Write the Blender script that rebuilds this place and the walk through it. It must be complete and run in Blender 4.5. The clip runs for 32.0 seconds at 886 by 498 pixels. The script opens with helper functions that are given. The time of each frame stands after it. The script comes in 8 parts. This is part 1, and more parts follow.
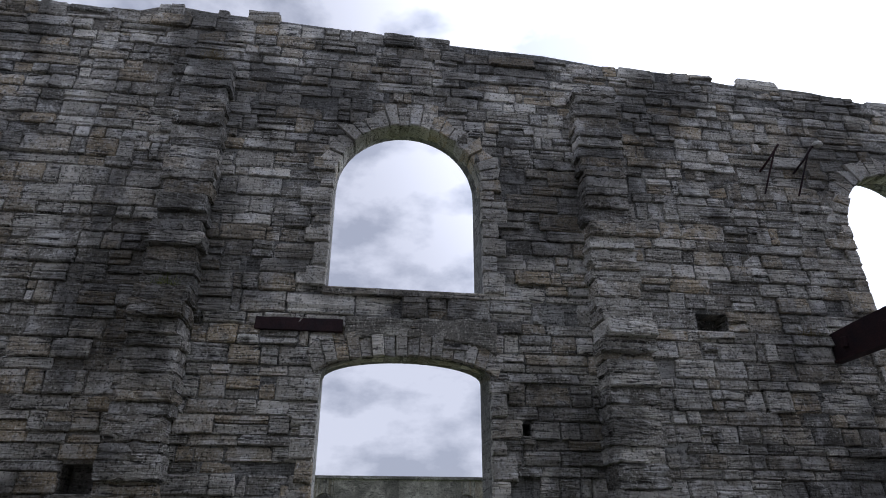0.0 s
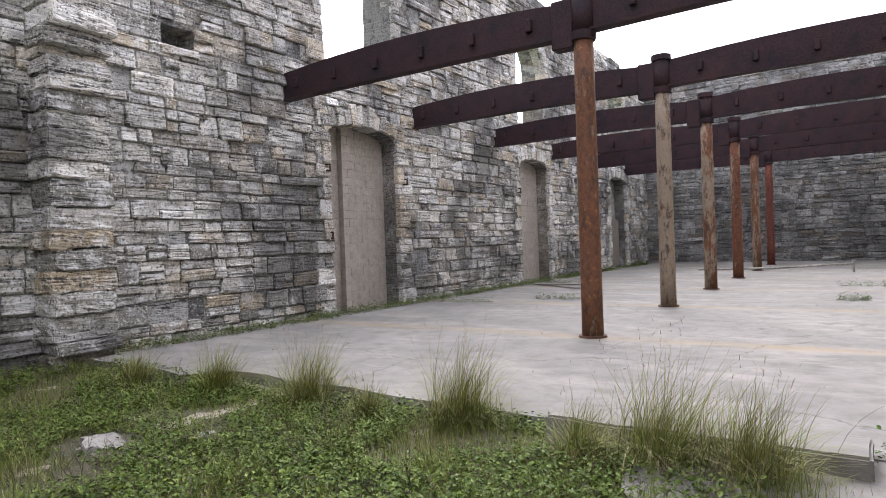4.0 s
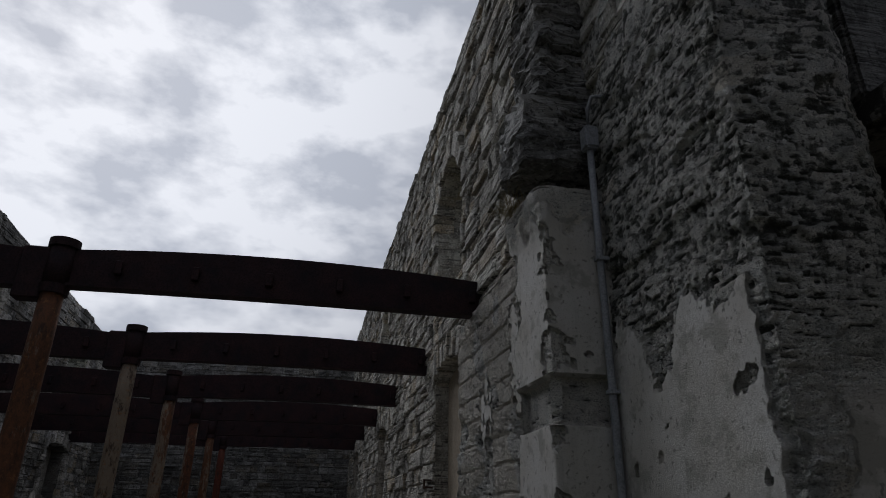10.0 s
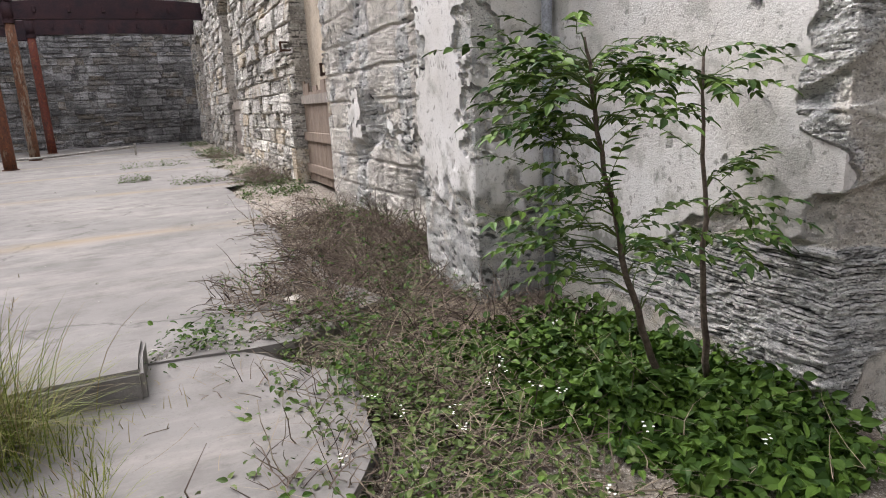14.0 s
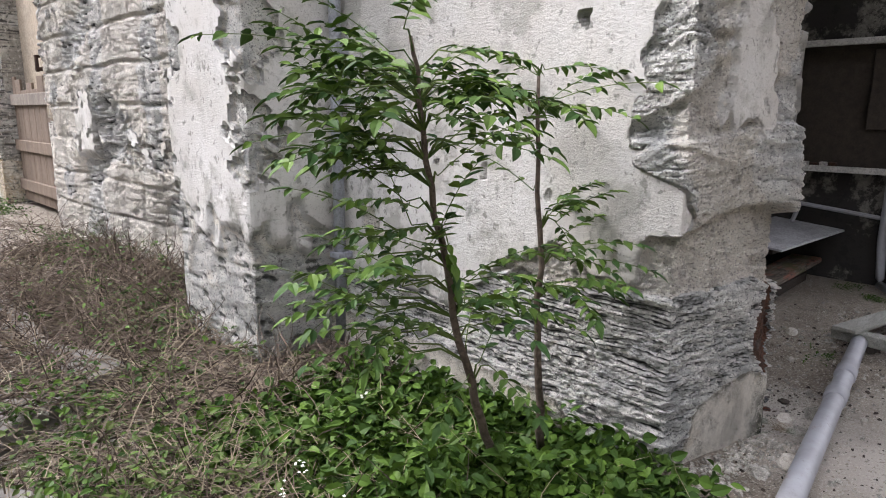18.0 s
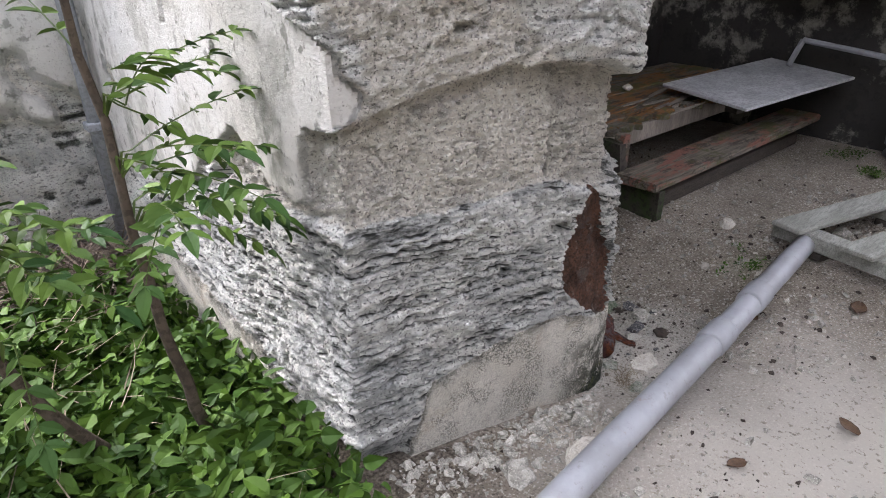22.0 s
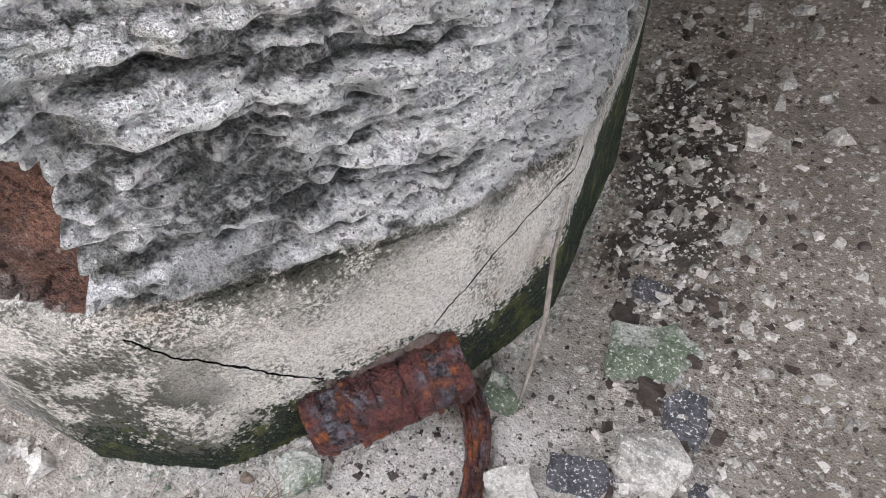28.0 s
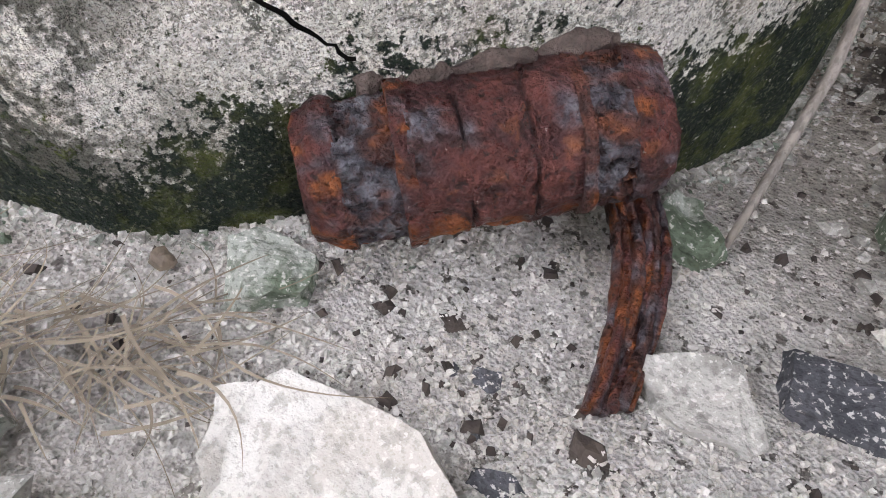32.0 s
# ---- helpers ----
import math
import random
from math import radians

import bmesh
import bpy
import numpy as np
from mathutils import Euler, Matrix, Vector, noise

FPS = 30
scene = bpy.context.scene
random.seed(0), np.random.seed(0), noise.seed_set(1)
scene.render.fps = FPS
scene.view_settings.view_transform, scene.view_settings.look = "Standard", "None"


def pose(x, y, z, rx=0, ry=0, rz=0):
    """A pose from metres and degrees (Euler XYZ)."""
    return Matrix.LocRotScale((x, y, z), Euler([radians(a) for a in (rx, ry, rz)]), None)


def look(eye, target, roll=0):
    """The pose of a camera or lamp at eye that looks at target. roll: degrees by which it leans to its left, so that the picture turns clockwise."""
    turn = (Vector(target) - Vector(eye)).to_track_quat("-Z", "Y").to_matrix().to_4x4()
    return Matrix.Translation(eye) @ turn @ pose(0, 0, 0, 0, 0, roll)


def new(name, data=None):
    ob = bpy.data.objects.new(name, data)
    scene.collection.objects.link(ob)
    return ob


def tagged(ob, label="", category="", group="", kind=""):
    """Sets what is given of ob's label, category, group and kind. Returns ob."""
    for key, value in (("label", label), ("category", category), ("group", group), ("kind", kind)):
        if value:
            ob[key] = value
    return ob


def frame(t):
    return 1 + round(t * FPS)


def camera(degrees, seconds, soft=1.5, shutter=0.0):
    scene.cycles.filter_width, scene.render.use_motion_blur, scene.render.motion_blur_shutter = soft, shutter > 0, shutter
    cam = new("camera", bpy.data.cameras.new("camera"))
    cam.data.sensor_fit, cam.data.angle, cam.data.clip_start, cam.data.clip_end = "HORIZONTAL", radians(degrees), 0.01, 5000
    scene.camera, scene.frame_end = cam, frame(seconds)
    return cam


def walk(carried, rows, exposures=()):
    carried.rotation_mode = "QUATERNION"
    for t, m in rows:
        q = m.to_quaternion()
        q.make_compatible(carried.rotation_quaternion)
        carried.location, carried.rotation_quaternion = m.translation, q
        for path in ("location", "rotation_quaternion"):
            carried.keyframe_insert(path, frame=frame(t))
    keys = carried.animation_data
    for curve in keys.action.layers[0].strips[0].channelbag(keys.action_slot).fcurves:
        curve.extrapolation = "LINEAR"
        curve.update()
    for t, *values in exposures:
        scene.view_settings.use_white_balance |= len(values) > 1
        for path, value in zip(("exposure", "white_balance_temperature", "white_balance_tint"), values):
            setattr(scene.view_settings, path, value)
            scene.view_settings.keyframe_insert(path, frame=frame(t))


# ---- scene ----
# ---- camera and walk ----
cam = camera(70.28, 32.0, soft=1.0)

# seconds, eye (x, y, z), heading to the left of +y, tilt up, lean
PATH = [
    (0.0, 4.489, -9.305, 1.584, 82.47, 24.30, 0.07),
    (0.5, 4.327, -9.338, 1.624, 81.74, 19.54, 0.15),
    (1.0, 4.206, -9.468, 1.702, 76.97, 12.48, 0.67),
    (1.5, 4.001, -9.460, 1.640, 67.33, 7.20, 1.96),
    (2.0, 3.768, -9.408, 1.498, 55.88, 5.35, -0.14),
    (2.5, 3.597, -9.296, 1.475, 47.41, 2.85, -0.72),
    (3.0, 3.493, -9.295, 1.506, 40.81, 0.65, -1.23),
    (3.5, 3.492, -9.345, 1.552, 37.02, -0.22, -1.79),
    (5.5, 3.559, -9.187, 1.417, 22.66, 0.06, -1.71),
    (6.0, 3.579, -9.200, 1.451, 18.79, 0.93, -1.65),
    (6.5, 3.599, -9.180, 1.464, 15.31, 2.95, -1.48),
    (7.0, 3.612, -9.145, 1.530, 9.34, 4.89, -0.62),
    (7.5, 3.674, -9.131, 1.522, -0.07, 7.10, 3.79),
    (8.0, 3.607, -9.144, 1.599, -8.05, 8.67, 2.90),
    (8.5, 3.541, -9.196, 1.617, -9.82, 9.99, 2.49),
    (9.0, 3.533, -9.192, 1.673, -11.19, 13.46, 1.63),
    (9.5, 3.532, -9.223, 1.766, -11.81, 19.34, 1.08),
    (10.0, 3.569, -9.248, 1.785, -11.98, 23.01, 0.70),
    (10.5, 3.596, -9.257, 1.768, -11.78, 22.78, 0.07),
    (11.0, 3.618, -9.186, 1.726, -11.30, 17.52, 0.70),
    (11.5, 3.681, -9.085, 1.580, -11.36, 5.98, 1.48),
    (12.0, 3.706, -8.893, 1.445, -11.68, 0.80, 0.03),
    (12.5, 3.752, -8.760, 1.399, -13.11, -3.61, -0.26),
    (13.0, 3.746, -8.513, 1.345, -17.41, -7.47, 0.36),
    (13.5, 3.691, -8.194, 1.318, -21.78, -10.60, -1.52),
    (15.5, 3.819, -7.260, 1.252, -28.04, -18.31, -2.07),
    (16.0, 3.861, -7.185, 1.241, -32.03, -18.99, -0.44),
    (16.5, 3.878, -7.171, 1.238, -34.11, -18.27, -0.28),
    (17.0, 3.875, -7.169, 1.236, -35.06, -18.17, -0.51),
    (17.5, 3.871, -7.228, 1.264, -37.97, -18.29, -1.18),
    (18.0, 3.942, -7.274, 1.285, -45.88, -11.88, 0.66),
    (18.5, 3.988, -7.318, 1.307, -52.22, -6.46, 1.08),
    (19.0, 4.032, -7.382, 1.311, -56.12, -6.08, -0.05),
    (19.5, 4.225, -7.519, 1.259, -56.65, -10.95, -0.02),
    (20.0, 4.465, -7.579, 1.260, -51.25, -16.21, -0.63),
    (20.5, 4.673, -7.537, 1.233, -50.49, -19.45, -0.13),
    (21.0, 4.916, -7.438, 1.238, -49.22, -22.03, 0.21),
    (21.5, 5.142, -7.406, 1.201, -46.63, -23.58, 0.57),
    (22.0, 5.422, -7.419, 1.230, -40.59, -26.54, -0.78),
    (22.5, 5.626, -7.370, 1.208, -39.96, -27.69, -0.75),
    (23.0, 5.901, -7.253, 1.221, -36.09, -29.24, 0.40),
    (23.5, 6.093, -7.221, 1.202, -30.72, -30.79, -2.95),
    (24.0, 6.428, -7.285, 1.212, -21.56, -31.27, -0.69),
    (24.5, 6.658, -7.258, 1.169, -19.91, -32.95, -2.12),
    (25.0, 6.848, -7.120, 1.102, -16.65, -37.72, -1.66),
    (25.5, 6.971, -7.014, 1.049, -14.10, -40.54, -2.48),
    (27.5, 7.290, -6.748, 0.710, 6.78, -46.99, 2.70),
    (28.0, 7.300, -6.633, 0.541, 20.36, -48.96, -3.99),
    (28.5, 7.239, -6.575, 0.329, 19.72, -46.34, 0.00),
    (29.0, 7.237, -6.532, 0.226, 22.74, -43.03, 2.43),
    (29.5, 7.221, -6.537, 0.170, 25.75, -41.64, -0.92),
    (30.0, 7.202, -6.552, 0.163, 27.84, -42.27, -0.49),
    (30.5, 7.199, -6.558, 0.160, 29.18, -42.75, 0.66),
    (31.0, 7.199, -6.561, 0.153, 28.24, -44.90, 2.20),
    (31.5, 7.207, -6.562, 0.144, 27.62, -48.00, 2.08),
    (32.0, 7.212, -6.567, 0.136, 27.13, -51.16, 2.66),
]


def heading(x, y, z, yaw, pitch, roll):
    a, b = radians(yaw), radians(pitch)
    way = Vector((-math.sin(a) * math.cos(b), math.cos(a) * math.cos(b), math.sin(b)))
    eye = Vector((x, y, z))
    return look(eye, eye + way, roll)


EXPOSURE = [
    (0.0, -0.42, 5850, 16), (1.0, 0.1, 6050, 17), (2.0, 0.9, 6300, 17), (3.0, 1.68, 6350, 18), (6.0, 1.74, 6200, 18), (7.0, 1.4, 6150, 18), (8.0, 0.35, 6080, 18), (9.0, -0.45, 6080, 16), (10.0, -1.7, 6130, 13),
    (11.0, -1.8, 6130, 13), (11.5, -0.8, 6200, 18), (12.0, 0.4, 6450, 18), (13.0, 1.35, 6550, 18), (16.0, 1.6, 6470, 18), (17.0, 1.7, 6440, 18), (18.0, 1.8, 6410, 18), (19.0, 1.85, 6380, 18), (20.0, 2.0, 6360, 18), (22.0, 2.35, 6300, 18), (24.0, 2.75, 6350, 18), (25.5, 3.2, 6310, 18),
    (27.5, 3.55, 6300, 17), (29.0, 3.5, 6300, 17), (30.0, 3.42, 6300, 17), (32.0, 3.40, 6300, 17),
]
walk(cam, [(t, heading(*r)) for t, *r in PATH], EXPOSURE)


# ---- world and light ----
# the sun stands behind thin cloud, ahead along the hall and to its left
SUN_WAY = Vector((-0.34, 0.68, 0.64)).normalized()
world = bpy.data.worlds.new("overcast_sky")
scene.world = world
world.use_nodes = True
wn, wl = world.node_tree.nodes, world.node_tree.links
wn.clear()
w_out = wn.new("ShaderNodeOutputWorld")
w_bg = wn.new("ShaderNodeBackground")
w_sky = wn.new("ShaderNodeTexSky")
w_sky.sky_type = "NISHITA"
w_sky.sun_disc = False
w_sky.sun_elevation, w_sky.sun_rotation = math.asin(SUN_WAY.z), math.atan2(SUN_WAY.x, SUN_WAY.y)
w_dim = wn.new("ShaderNodeMix")
w_dim.data_type = "RGBA"
w_dim.blend_type = "MULTIPLY"
w_dim.inputs["Factor"].default_value = 1.0
w_dim.inputs[7].default_value = (0.10, 0.10, 0.10, 1)
w_co = wn.new("ShaderNodeTexCoord")
w_map = wn.new("ShaderNodeMapping")
w_map.inputs["Scale"].default_value = (1.0, 1.0, 1.9)
w_noise = wn.new("ShaderNodeTexNoise")
w_noise.inputs["Scale"].default_value = 6.2
w_noise.inputs["Detail"].default_value = 9.0
w_noise.inputs["Roughness"].default_value = 0.54
w_ramp = wn.new("ShaderNodeValToRGB")
w_ramp.color_ramp.elements[0].position, w_ramp.color_ramp.elements[0].color = 0.40, (0.68, 0.71, 0.77, 1)
w_ramp.color_ramp.elements[1].position, w_ramp.color_ramp.elements[1].color = 0.56, (1.15, 1.16, 1.18, 1)
w_mix = wn.new("ShaderNodeMix")
w_mix.data_type = "RGBA"
w_mix.inputs["Factor"].default_value = 0.93
wl.new(w_sky.outputs["Color"], w_dim.inputs[6])
wl.new(w_co.outputs["Generated"], w_map.inputs["Vector"])
wl.new(w_map.outputs["Vector"], w_noise.inputs["Vector"])
wl.new(w_noise.outputs["Fac"], w_ramp.inputs["Fac"])
wl.new(w_dim.outputs[2], w_mix.inputs[6])
wl.new(w_ramp.outputs["Color"], w_mix.inputs[7])
# cloud is brightest round the veiled sun
w_dot = wn.new("ShaderNodeVectorMath")
w_dot.operation = "DOT_PRODUCT"
w_dot.inputs[1].default_value = SUN_WAY
wl.new(w_co.outputs["Generated"], w_dot.inputs[0])
w_veil = wn.new("ShaderNodeValToRGB")
w_veil.color_ramp.interpolation = "EASE"
w_veil.color_ramp.elements[0].position, w_veil.color_ramp.elements[0].color = 0.58, (0.84, 0.845, 0.87, 1)
w_veil.color_ramp.elements[1].position, w_veil.color_ramp.elements[1].color = 1.0, (2.5, 2.5, 2.45, 1)
wl.new(w_dot.outputs["Value"], w_veil.inputs["Fac"])
w_glow = wn.new("ShaderNodeMix")
w_glow.data_type, w_glow.blend_type = "RGBA", "MULTIPLY"
w_glow.inputs["Factor"].default_value = 1.0
wl.new(w_mix.outputs[2], w_glow.inputs[6])
wl.new(w_veil.outputs["Color"], w_glow.inputs[7])
wl.new(w_glow.outputs[2], w_bg.inputs["Color"])
w_bg.inputs["Strength"].default_value = 1.0
wl.new(w_bg.outputs["Background"], w_out.inputs["Surface"])

sun_data = bpy.data.lights.new("sun", "SUN")
sun_data.energy, sun_data.angle, sun_data.color = 1.35, radians(30), (1.0, 0.97, 0.93)
sun = new("sun", sun_data)
sun.matrix_world = look(SUN_WAY * 50, (0, 0, 0))


# ---- materials ----
class Mat:
    """A small builder for node materials."""

    def __init__(self, name, rough=0.85, metal=0.0, spec=0.3):
        self.m = bpy.data.materials.new(name)
        self.m.use_nodes = True
        self.n, self.l = self.m.node_tree.nodes, self.m.node_tree.links
        self.b = self.n["Principled BSDF"]
        self.b.inputs["Roughness"].default_value = rough
        self.b.inputs["Metallic"].default_value = metal
        self.b.inputs["Specular IOR Level"].default_value = spec
        self.co = self.n.new("ShaderNodeTexCoord").outputs["Object"]
        self.bumps = None

    def mapped(self, scale=(1, 1, 1), turn=(0, 0, 0), shift=None, world=False):
        node = self.n.new("ShaderNodeMapping")
        node.inputs["Scale"].default_value = scale
        node.inputs["Rotation"].default_value = [radians(a) for a in turn]
        if world:
            geo = self.n.new("ShaderNodeNewGeometry")
            self.l.new(geo.outputs["Position"], node.inputs["Vector"])
        else:
            self.l.new(self.co, node.inputs["Vector"])
        if shift is not None:
            self.l.new(shift, node.inputs["Location"])
        return node.outputs["Vector"]

    def noise(self, vec, scale=5.0, detail=5.0, rough=0.6, warp=0.0):
        node = self.n.new("ShaderNodeTexNoise")
        node.inputs["Scale"].default_value, node.inputs["Detail"].default_value = scale, detail
        node.inputs["Roughness"].default_value, node.inputs["Distortion"].default_value = rough, warp
        self.l.new(vec, node.inputs["Vector"])
        return node.outputs["Fac"]

    def voronoi(self, vec, scale=5.0, feature="F1", out="Distance"):
        node = self.n.new("ShaderNodeTexVoronoi")
        node.feature = feature
        node.inputs["Scale"].default_value = scale
        self.l.new(vec, node.inputs["Vector"])
        return node.outputs[out]

    def wave(self, vec, scale=5.0, warp=3.0, detail=3.0, axis="Z"):
        node = self.n.new("ShaderNodeTexWave")
        node.bands_direction = axis
        node.inputs["Scale"].default_value, node.inputs["Distortion"].default_value = scale, warp
        node.inputs["Detail"].default_value = detail
        self.l.new(vec, node.inputs["Vector"])
        return node.outputs["Fac"]

    def ramp(self, fac, stops):
        node = self.n.new("ShaderNodeValToRGB")
        el = node.color_ramp.elements
        while len(el) < len(stops):
            el.new(0.5)
        for e, (p, c) in zip(el, stops):
            e.position = p
            e.color = (c, c, c, 1) if isinstance(c, (int, float)) else (*c, 1)
        self.l.new(fac, node.inputs["Fac"])
        return node.outputs["Color"]

    def mix(self, fac, a, b, mode="MIX"):
        node = self.n.new("ShaderNodeMix")
        node.data_type, node.blend_type = "RGBA", mode
        for k, v in ((0, fac), (6, a), (7, b)):
            if isinstance(v, (int, float)):
                node.inputs[k].default_value = v if k == 0 else (v, v, v, 1)
            elif isinstance(v, tuple):
                node.inputs[k].default_value = (*v, 1)
            else:
                self.l.new(v, node.inputs[k])
        return node.outputs[2]

    def math(self, op, a, b=0.0):
        node = self.n.new("ShaderNodeMath")
        node.operation = op
        for k, v in ((0, a), (1, b)):
            if isinstance(v, (int, float)):
                node.inputs[k].default_value = v
            else:
                self.l.new(v, node.inputs[k])
        return node.outputs[0]

    def attr(self, name):
        node = self.n.new("ShaderNodeAttribute")
        node.attribute_name = name
        return node.outputs["Fac"]

    def piece(self):
        """A random number for each object and each island of a mesh."""
        a = self.n.new("ShaderNodeObjectInfo").outputs["Random"]
        b = self.n.new("ShaderNodeNewGeometry").outputs["Random Per Island"]
        return self.math("FRACT", self.math("ADD", self.math("MULTIPLY", a, 7.31), b))

    def bump(self, height, strength=0.5, depth=0.02):
        node = self.n.new("ShaderNodeBump")
        node.inputs["Strength"].default_value, node.inputs["Distance"].default_value = strength, depth
        self.l.new(height, node.inputs["Height"])
        if self.bumps is not None:
            self.l.new(self.bumps, node.inputs["Normal"])
        self.bumps = node.outputs["Normal"]
        self.l.new(self.bumps, self.b.inputs["Normal"])

    def colour(self, c):
        if isinstance(c, tuple):
            self.b.inputs["Base Color"].default_value = (*c, 1)
        else:
            self.l.new(c, self.b.inputs["Base Color"])

    def roughness(self, v):
        self.l.new(v, self.b.inputs["Roughness"])


def stone_material(name, light, mid, dark, stain):
    m = Mat(name, 0.92)
    r = m.piece()
    vec = m.mapped(world=True)
    seam = m.n.new("ShaderNodeCombineXYZ")
    m.l.new(m.math("MULTIPLY", r, 11.0), seam.inputs[0])
    m.l.new(m.math("MULTIPLY", r, 23.0), seam.inputs[2])
    own = m.n.new("ShaderNodeVectorMath")
    own.operation = "ADD"
    m.l.new(vec, own.inputs[0])
    m.l.new(seam.outputs[0], own.inputs[1])
    flat = m.n.new("ShaderNodeMapping")
    flat.inputs["Scale"].default_value = (1.0, 1.0, 13.0)
    m.l.new(own.outputs[0], flat.inputs["Vector"])
    # each stone has its bedding more or less deeply weathered out
    bed = m.noise(flat.outputs["Vector"], 1.7, 5, 0.56, 0.8)
    deep = m.ramp(m.noise(own.outputs[0], 0.9, 3, 0.5), [(0.36, 0.15), (0.56, 1.0)])
    grain, blotch = m.noise(vec, 24, 4, 0.58), m.noise(own.outputs[0], 5.0, 5, 0.60)
    patch, pale = m.noise(vec, 0.42, 6, 0.66), m.noise(own.outputs[0], 2.2, 6, 0.62)
    half = tuple((p + q) / 2 for p, q in zip(light, mid))
    warm = (mid[0] * 1.16, mid[1] * 1.0, mid[2] * 0.78)
    tone = m.ramp(r, [(0.0, tuple(v * 0.55 for v in mid)), (0.16, tuple(v * 0.8 for v in mid)), (0.30, warm), (0.52, half), (0.70, mid), (0.86, light), (1.0, tuple(min(1, c * 1.35) for c in light))])
    c = m.mix(m.math("MULTIPLY", m.ramp(pale, [(0.50, 0.0), (0.60, 1.0)]), 0.60), tone, tuple(min(0.70, v * 1.45) for v in light))
    c = m.mix(m.math("MULTIPLY", m.ramp(blotch, [(0.36, 1.0), (0.46, 0.0)]), 0.75), c, tuple((v + w) / 2.2 for v, w in zip(dark, mid)))
    c = m.mix(m.math("MULTIPLY", m.math("MULTIPLY", m.ramp(bed, [(0.38, 1.0), (0.44, 0.0)]), deep), 0.95), c, tuple(v * 0.8 for v in dark))
    c = m.mix(m.math("MULTIPLY", m.ramp(grain, [(0.37, 1.0), (0.42, 0.0)]), 0.85), c, dark)
    c = m.mix(m.math("MULTIPLY", m.ramp(grain, [(0.57, 0.0), (0.63, 1.0)]), 0.65), c, tuple(min(0.76, v * 1.5) for v in light))
    c = m.mix(m.math("MULTIPLY", m.ramp(patch, [(0.45, 0.0), (0.57, 1.0)]), stain), c, (0.040, 0.040, 0.039))
    m.colour(c)
    m.bump(m.math("MULTIPLY", bed, deep), 1.0, 0.07)
    m.bump(blotch, 0.8, 0.03)
    m.bump(grain, 1.0, 0.014)
    return m.m


STONE = stone_material("weathered_limestone", (0.56, 0.54, 0.495), (0.38, 0.365, 0.33), (0.052, 0.051, 0.049), 0.70)
STONE_ARCH = stone_material("pale_dressed_limestone", (0.60, 0.575, 0.52), (0.45, 0.43, 0.385), (0.085, 0.082, 0.075), 0.35)
STONE_DARK = stone_material("sooty_limestone", (0.30, 0.30, 0.29), (0.19, 0.19, 0.185), (0.04, 0.04, 0.04), 0.55)
STONE_PALE = stone_material("pale_limestone", (0.50, 0.48, 0.43), (0.38, 0.365, 0.325), (0.085, 0.082, 0.075), 0.34)


def simple(name, a, b, scale=4.0, rough=0.85, metal=0.0, bump=0.3, stretch=(1, 1, 1), fine=60.0, spec=0.3):
    m = Mat(name, rough, metal, spec)
    vec = m.mapped(stretch, world=False)
    n1, n2 = m.noise(vec, scale, 6, 0.65), m.noise(vec, fine, 4, 0.6)
    c = m.mix(m.ramp(n1, [(0.35, 0.0), (0.65, 1.0)]), a, b)
    c = m.mix(m.math("MULTIPLY", m.ramp(n2, [(0.43, 1.0), (0.50, 0.0)]), 0.55), c, tuple(v * 0.40 for v in a))
    c = m.mix(m.math("MULTIPLY", m.ramp(m.noise(vec, scale * 3.7, 8, 0.8), [(0.44, 1.0), (0.49, 0.0)]), 0.4), c, tuple(v * 0.5 for v in b))
    r = m.piece()
    c = m.mix(m.math("MULTIPLY", r, 0.25), c, tuple(v * 0.6 for v in a))
    m.colour(c)
    m.bump(n2, bump, 0.006)
    m.bump(n1, bump, 0.012)
    return m.m


MORTAR = simple("old_mortar", (0.11, 0.108, 0.10), (0.055, 0.055, 0.052), 3.0, 0.95, bump=0.8)
def wall_plaster():
    m = Mat("weathered_lime_plaster", 0.9)
    vec = m.mapped(world=True)
    n1, n2, n3 = m.noise(vec, 1.3, 6, 0.65), m.noise(vec, 6.5, 6, 0.7), m.noise(vec, 60, 4, 0.6)
    drip = m.noise(m.mapped((5, 5, 0.7), world=True), 1.6, 5, 0.6)
    c = m.mix(m.ramp(n1, [(0.35, 0.0), (0.65, 1.0)]), (0.62, 0.61, 0.575), (0.50, 0.48, 0.42))
    c = m.mix(m.math("MULTIPLY", m.ramp(drip, [(0.5, 0.0), (0.72, 1.0)]), 0.45), c, (0.24, 0.245, 0.225))
    c = m.mix(m.math("MULTIPLY", m.ramp(n2, [(0.6, 0.0), (0.68, 1.0)]), 0.6), c, (0.33, 0.31, 0.26))
    c = m.mix(m.math("MULTIPLY", m.ramp(m.noise(vec, 17, 5, 0.75), [(0.63, 0.0), (0.7, 1.0)]), 0.7), c, (0.14, 0.145, 0.13))
    bare = m.ramp(m.noise(m.mapped((1, 1, 1.6), world=True), 2.1, 7, 0.72), [(0.55, 0.0), (0.60, 1.0)])
    rock = m.mix(m.ramp(n2, [(0.35, 0.0), (0.6, 1.0)]), (0.15, 0.145, 0.125), (0.47, 0.43, 0.35))
    c = m.mix(bare, c, rock)
    c = m.mix(m.math("MULTIPLY", m.ramp(m.noise(vec, 3.3, 8, 0.8), [(0.52, 0.0), (0.62, 1.0)]), 0.6), c, (0.10, 0.105, 0.095))
    m.colour(c)
    m.bump(bare, 0.7, -0.02)
    m.bump(n2, 0.7, 0.02)
    m.bump(n3, 0.4, 0.005)
    return m.m


PLASTER = wall_plaster()


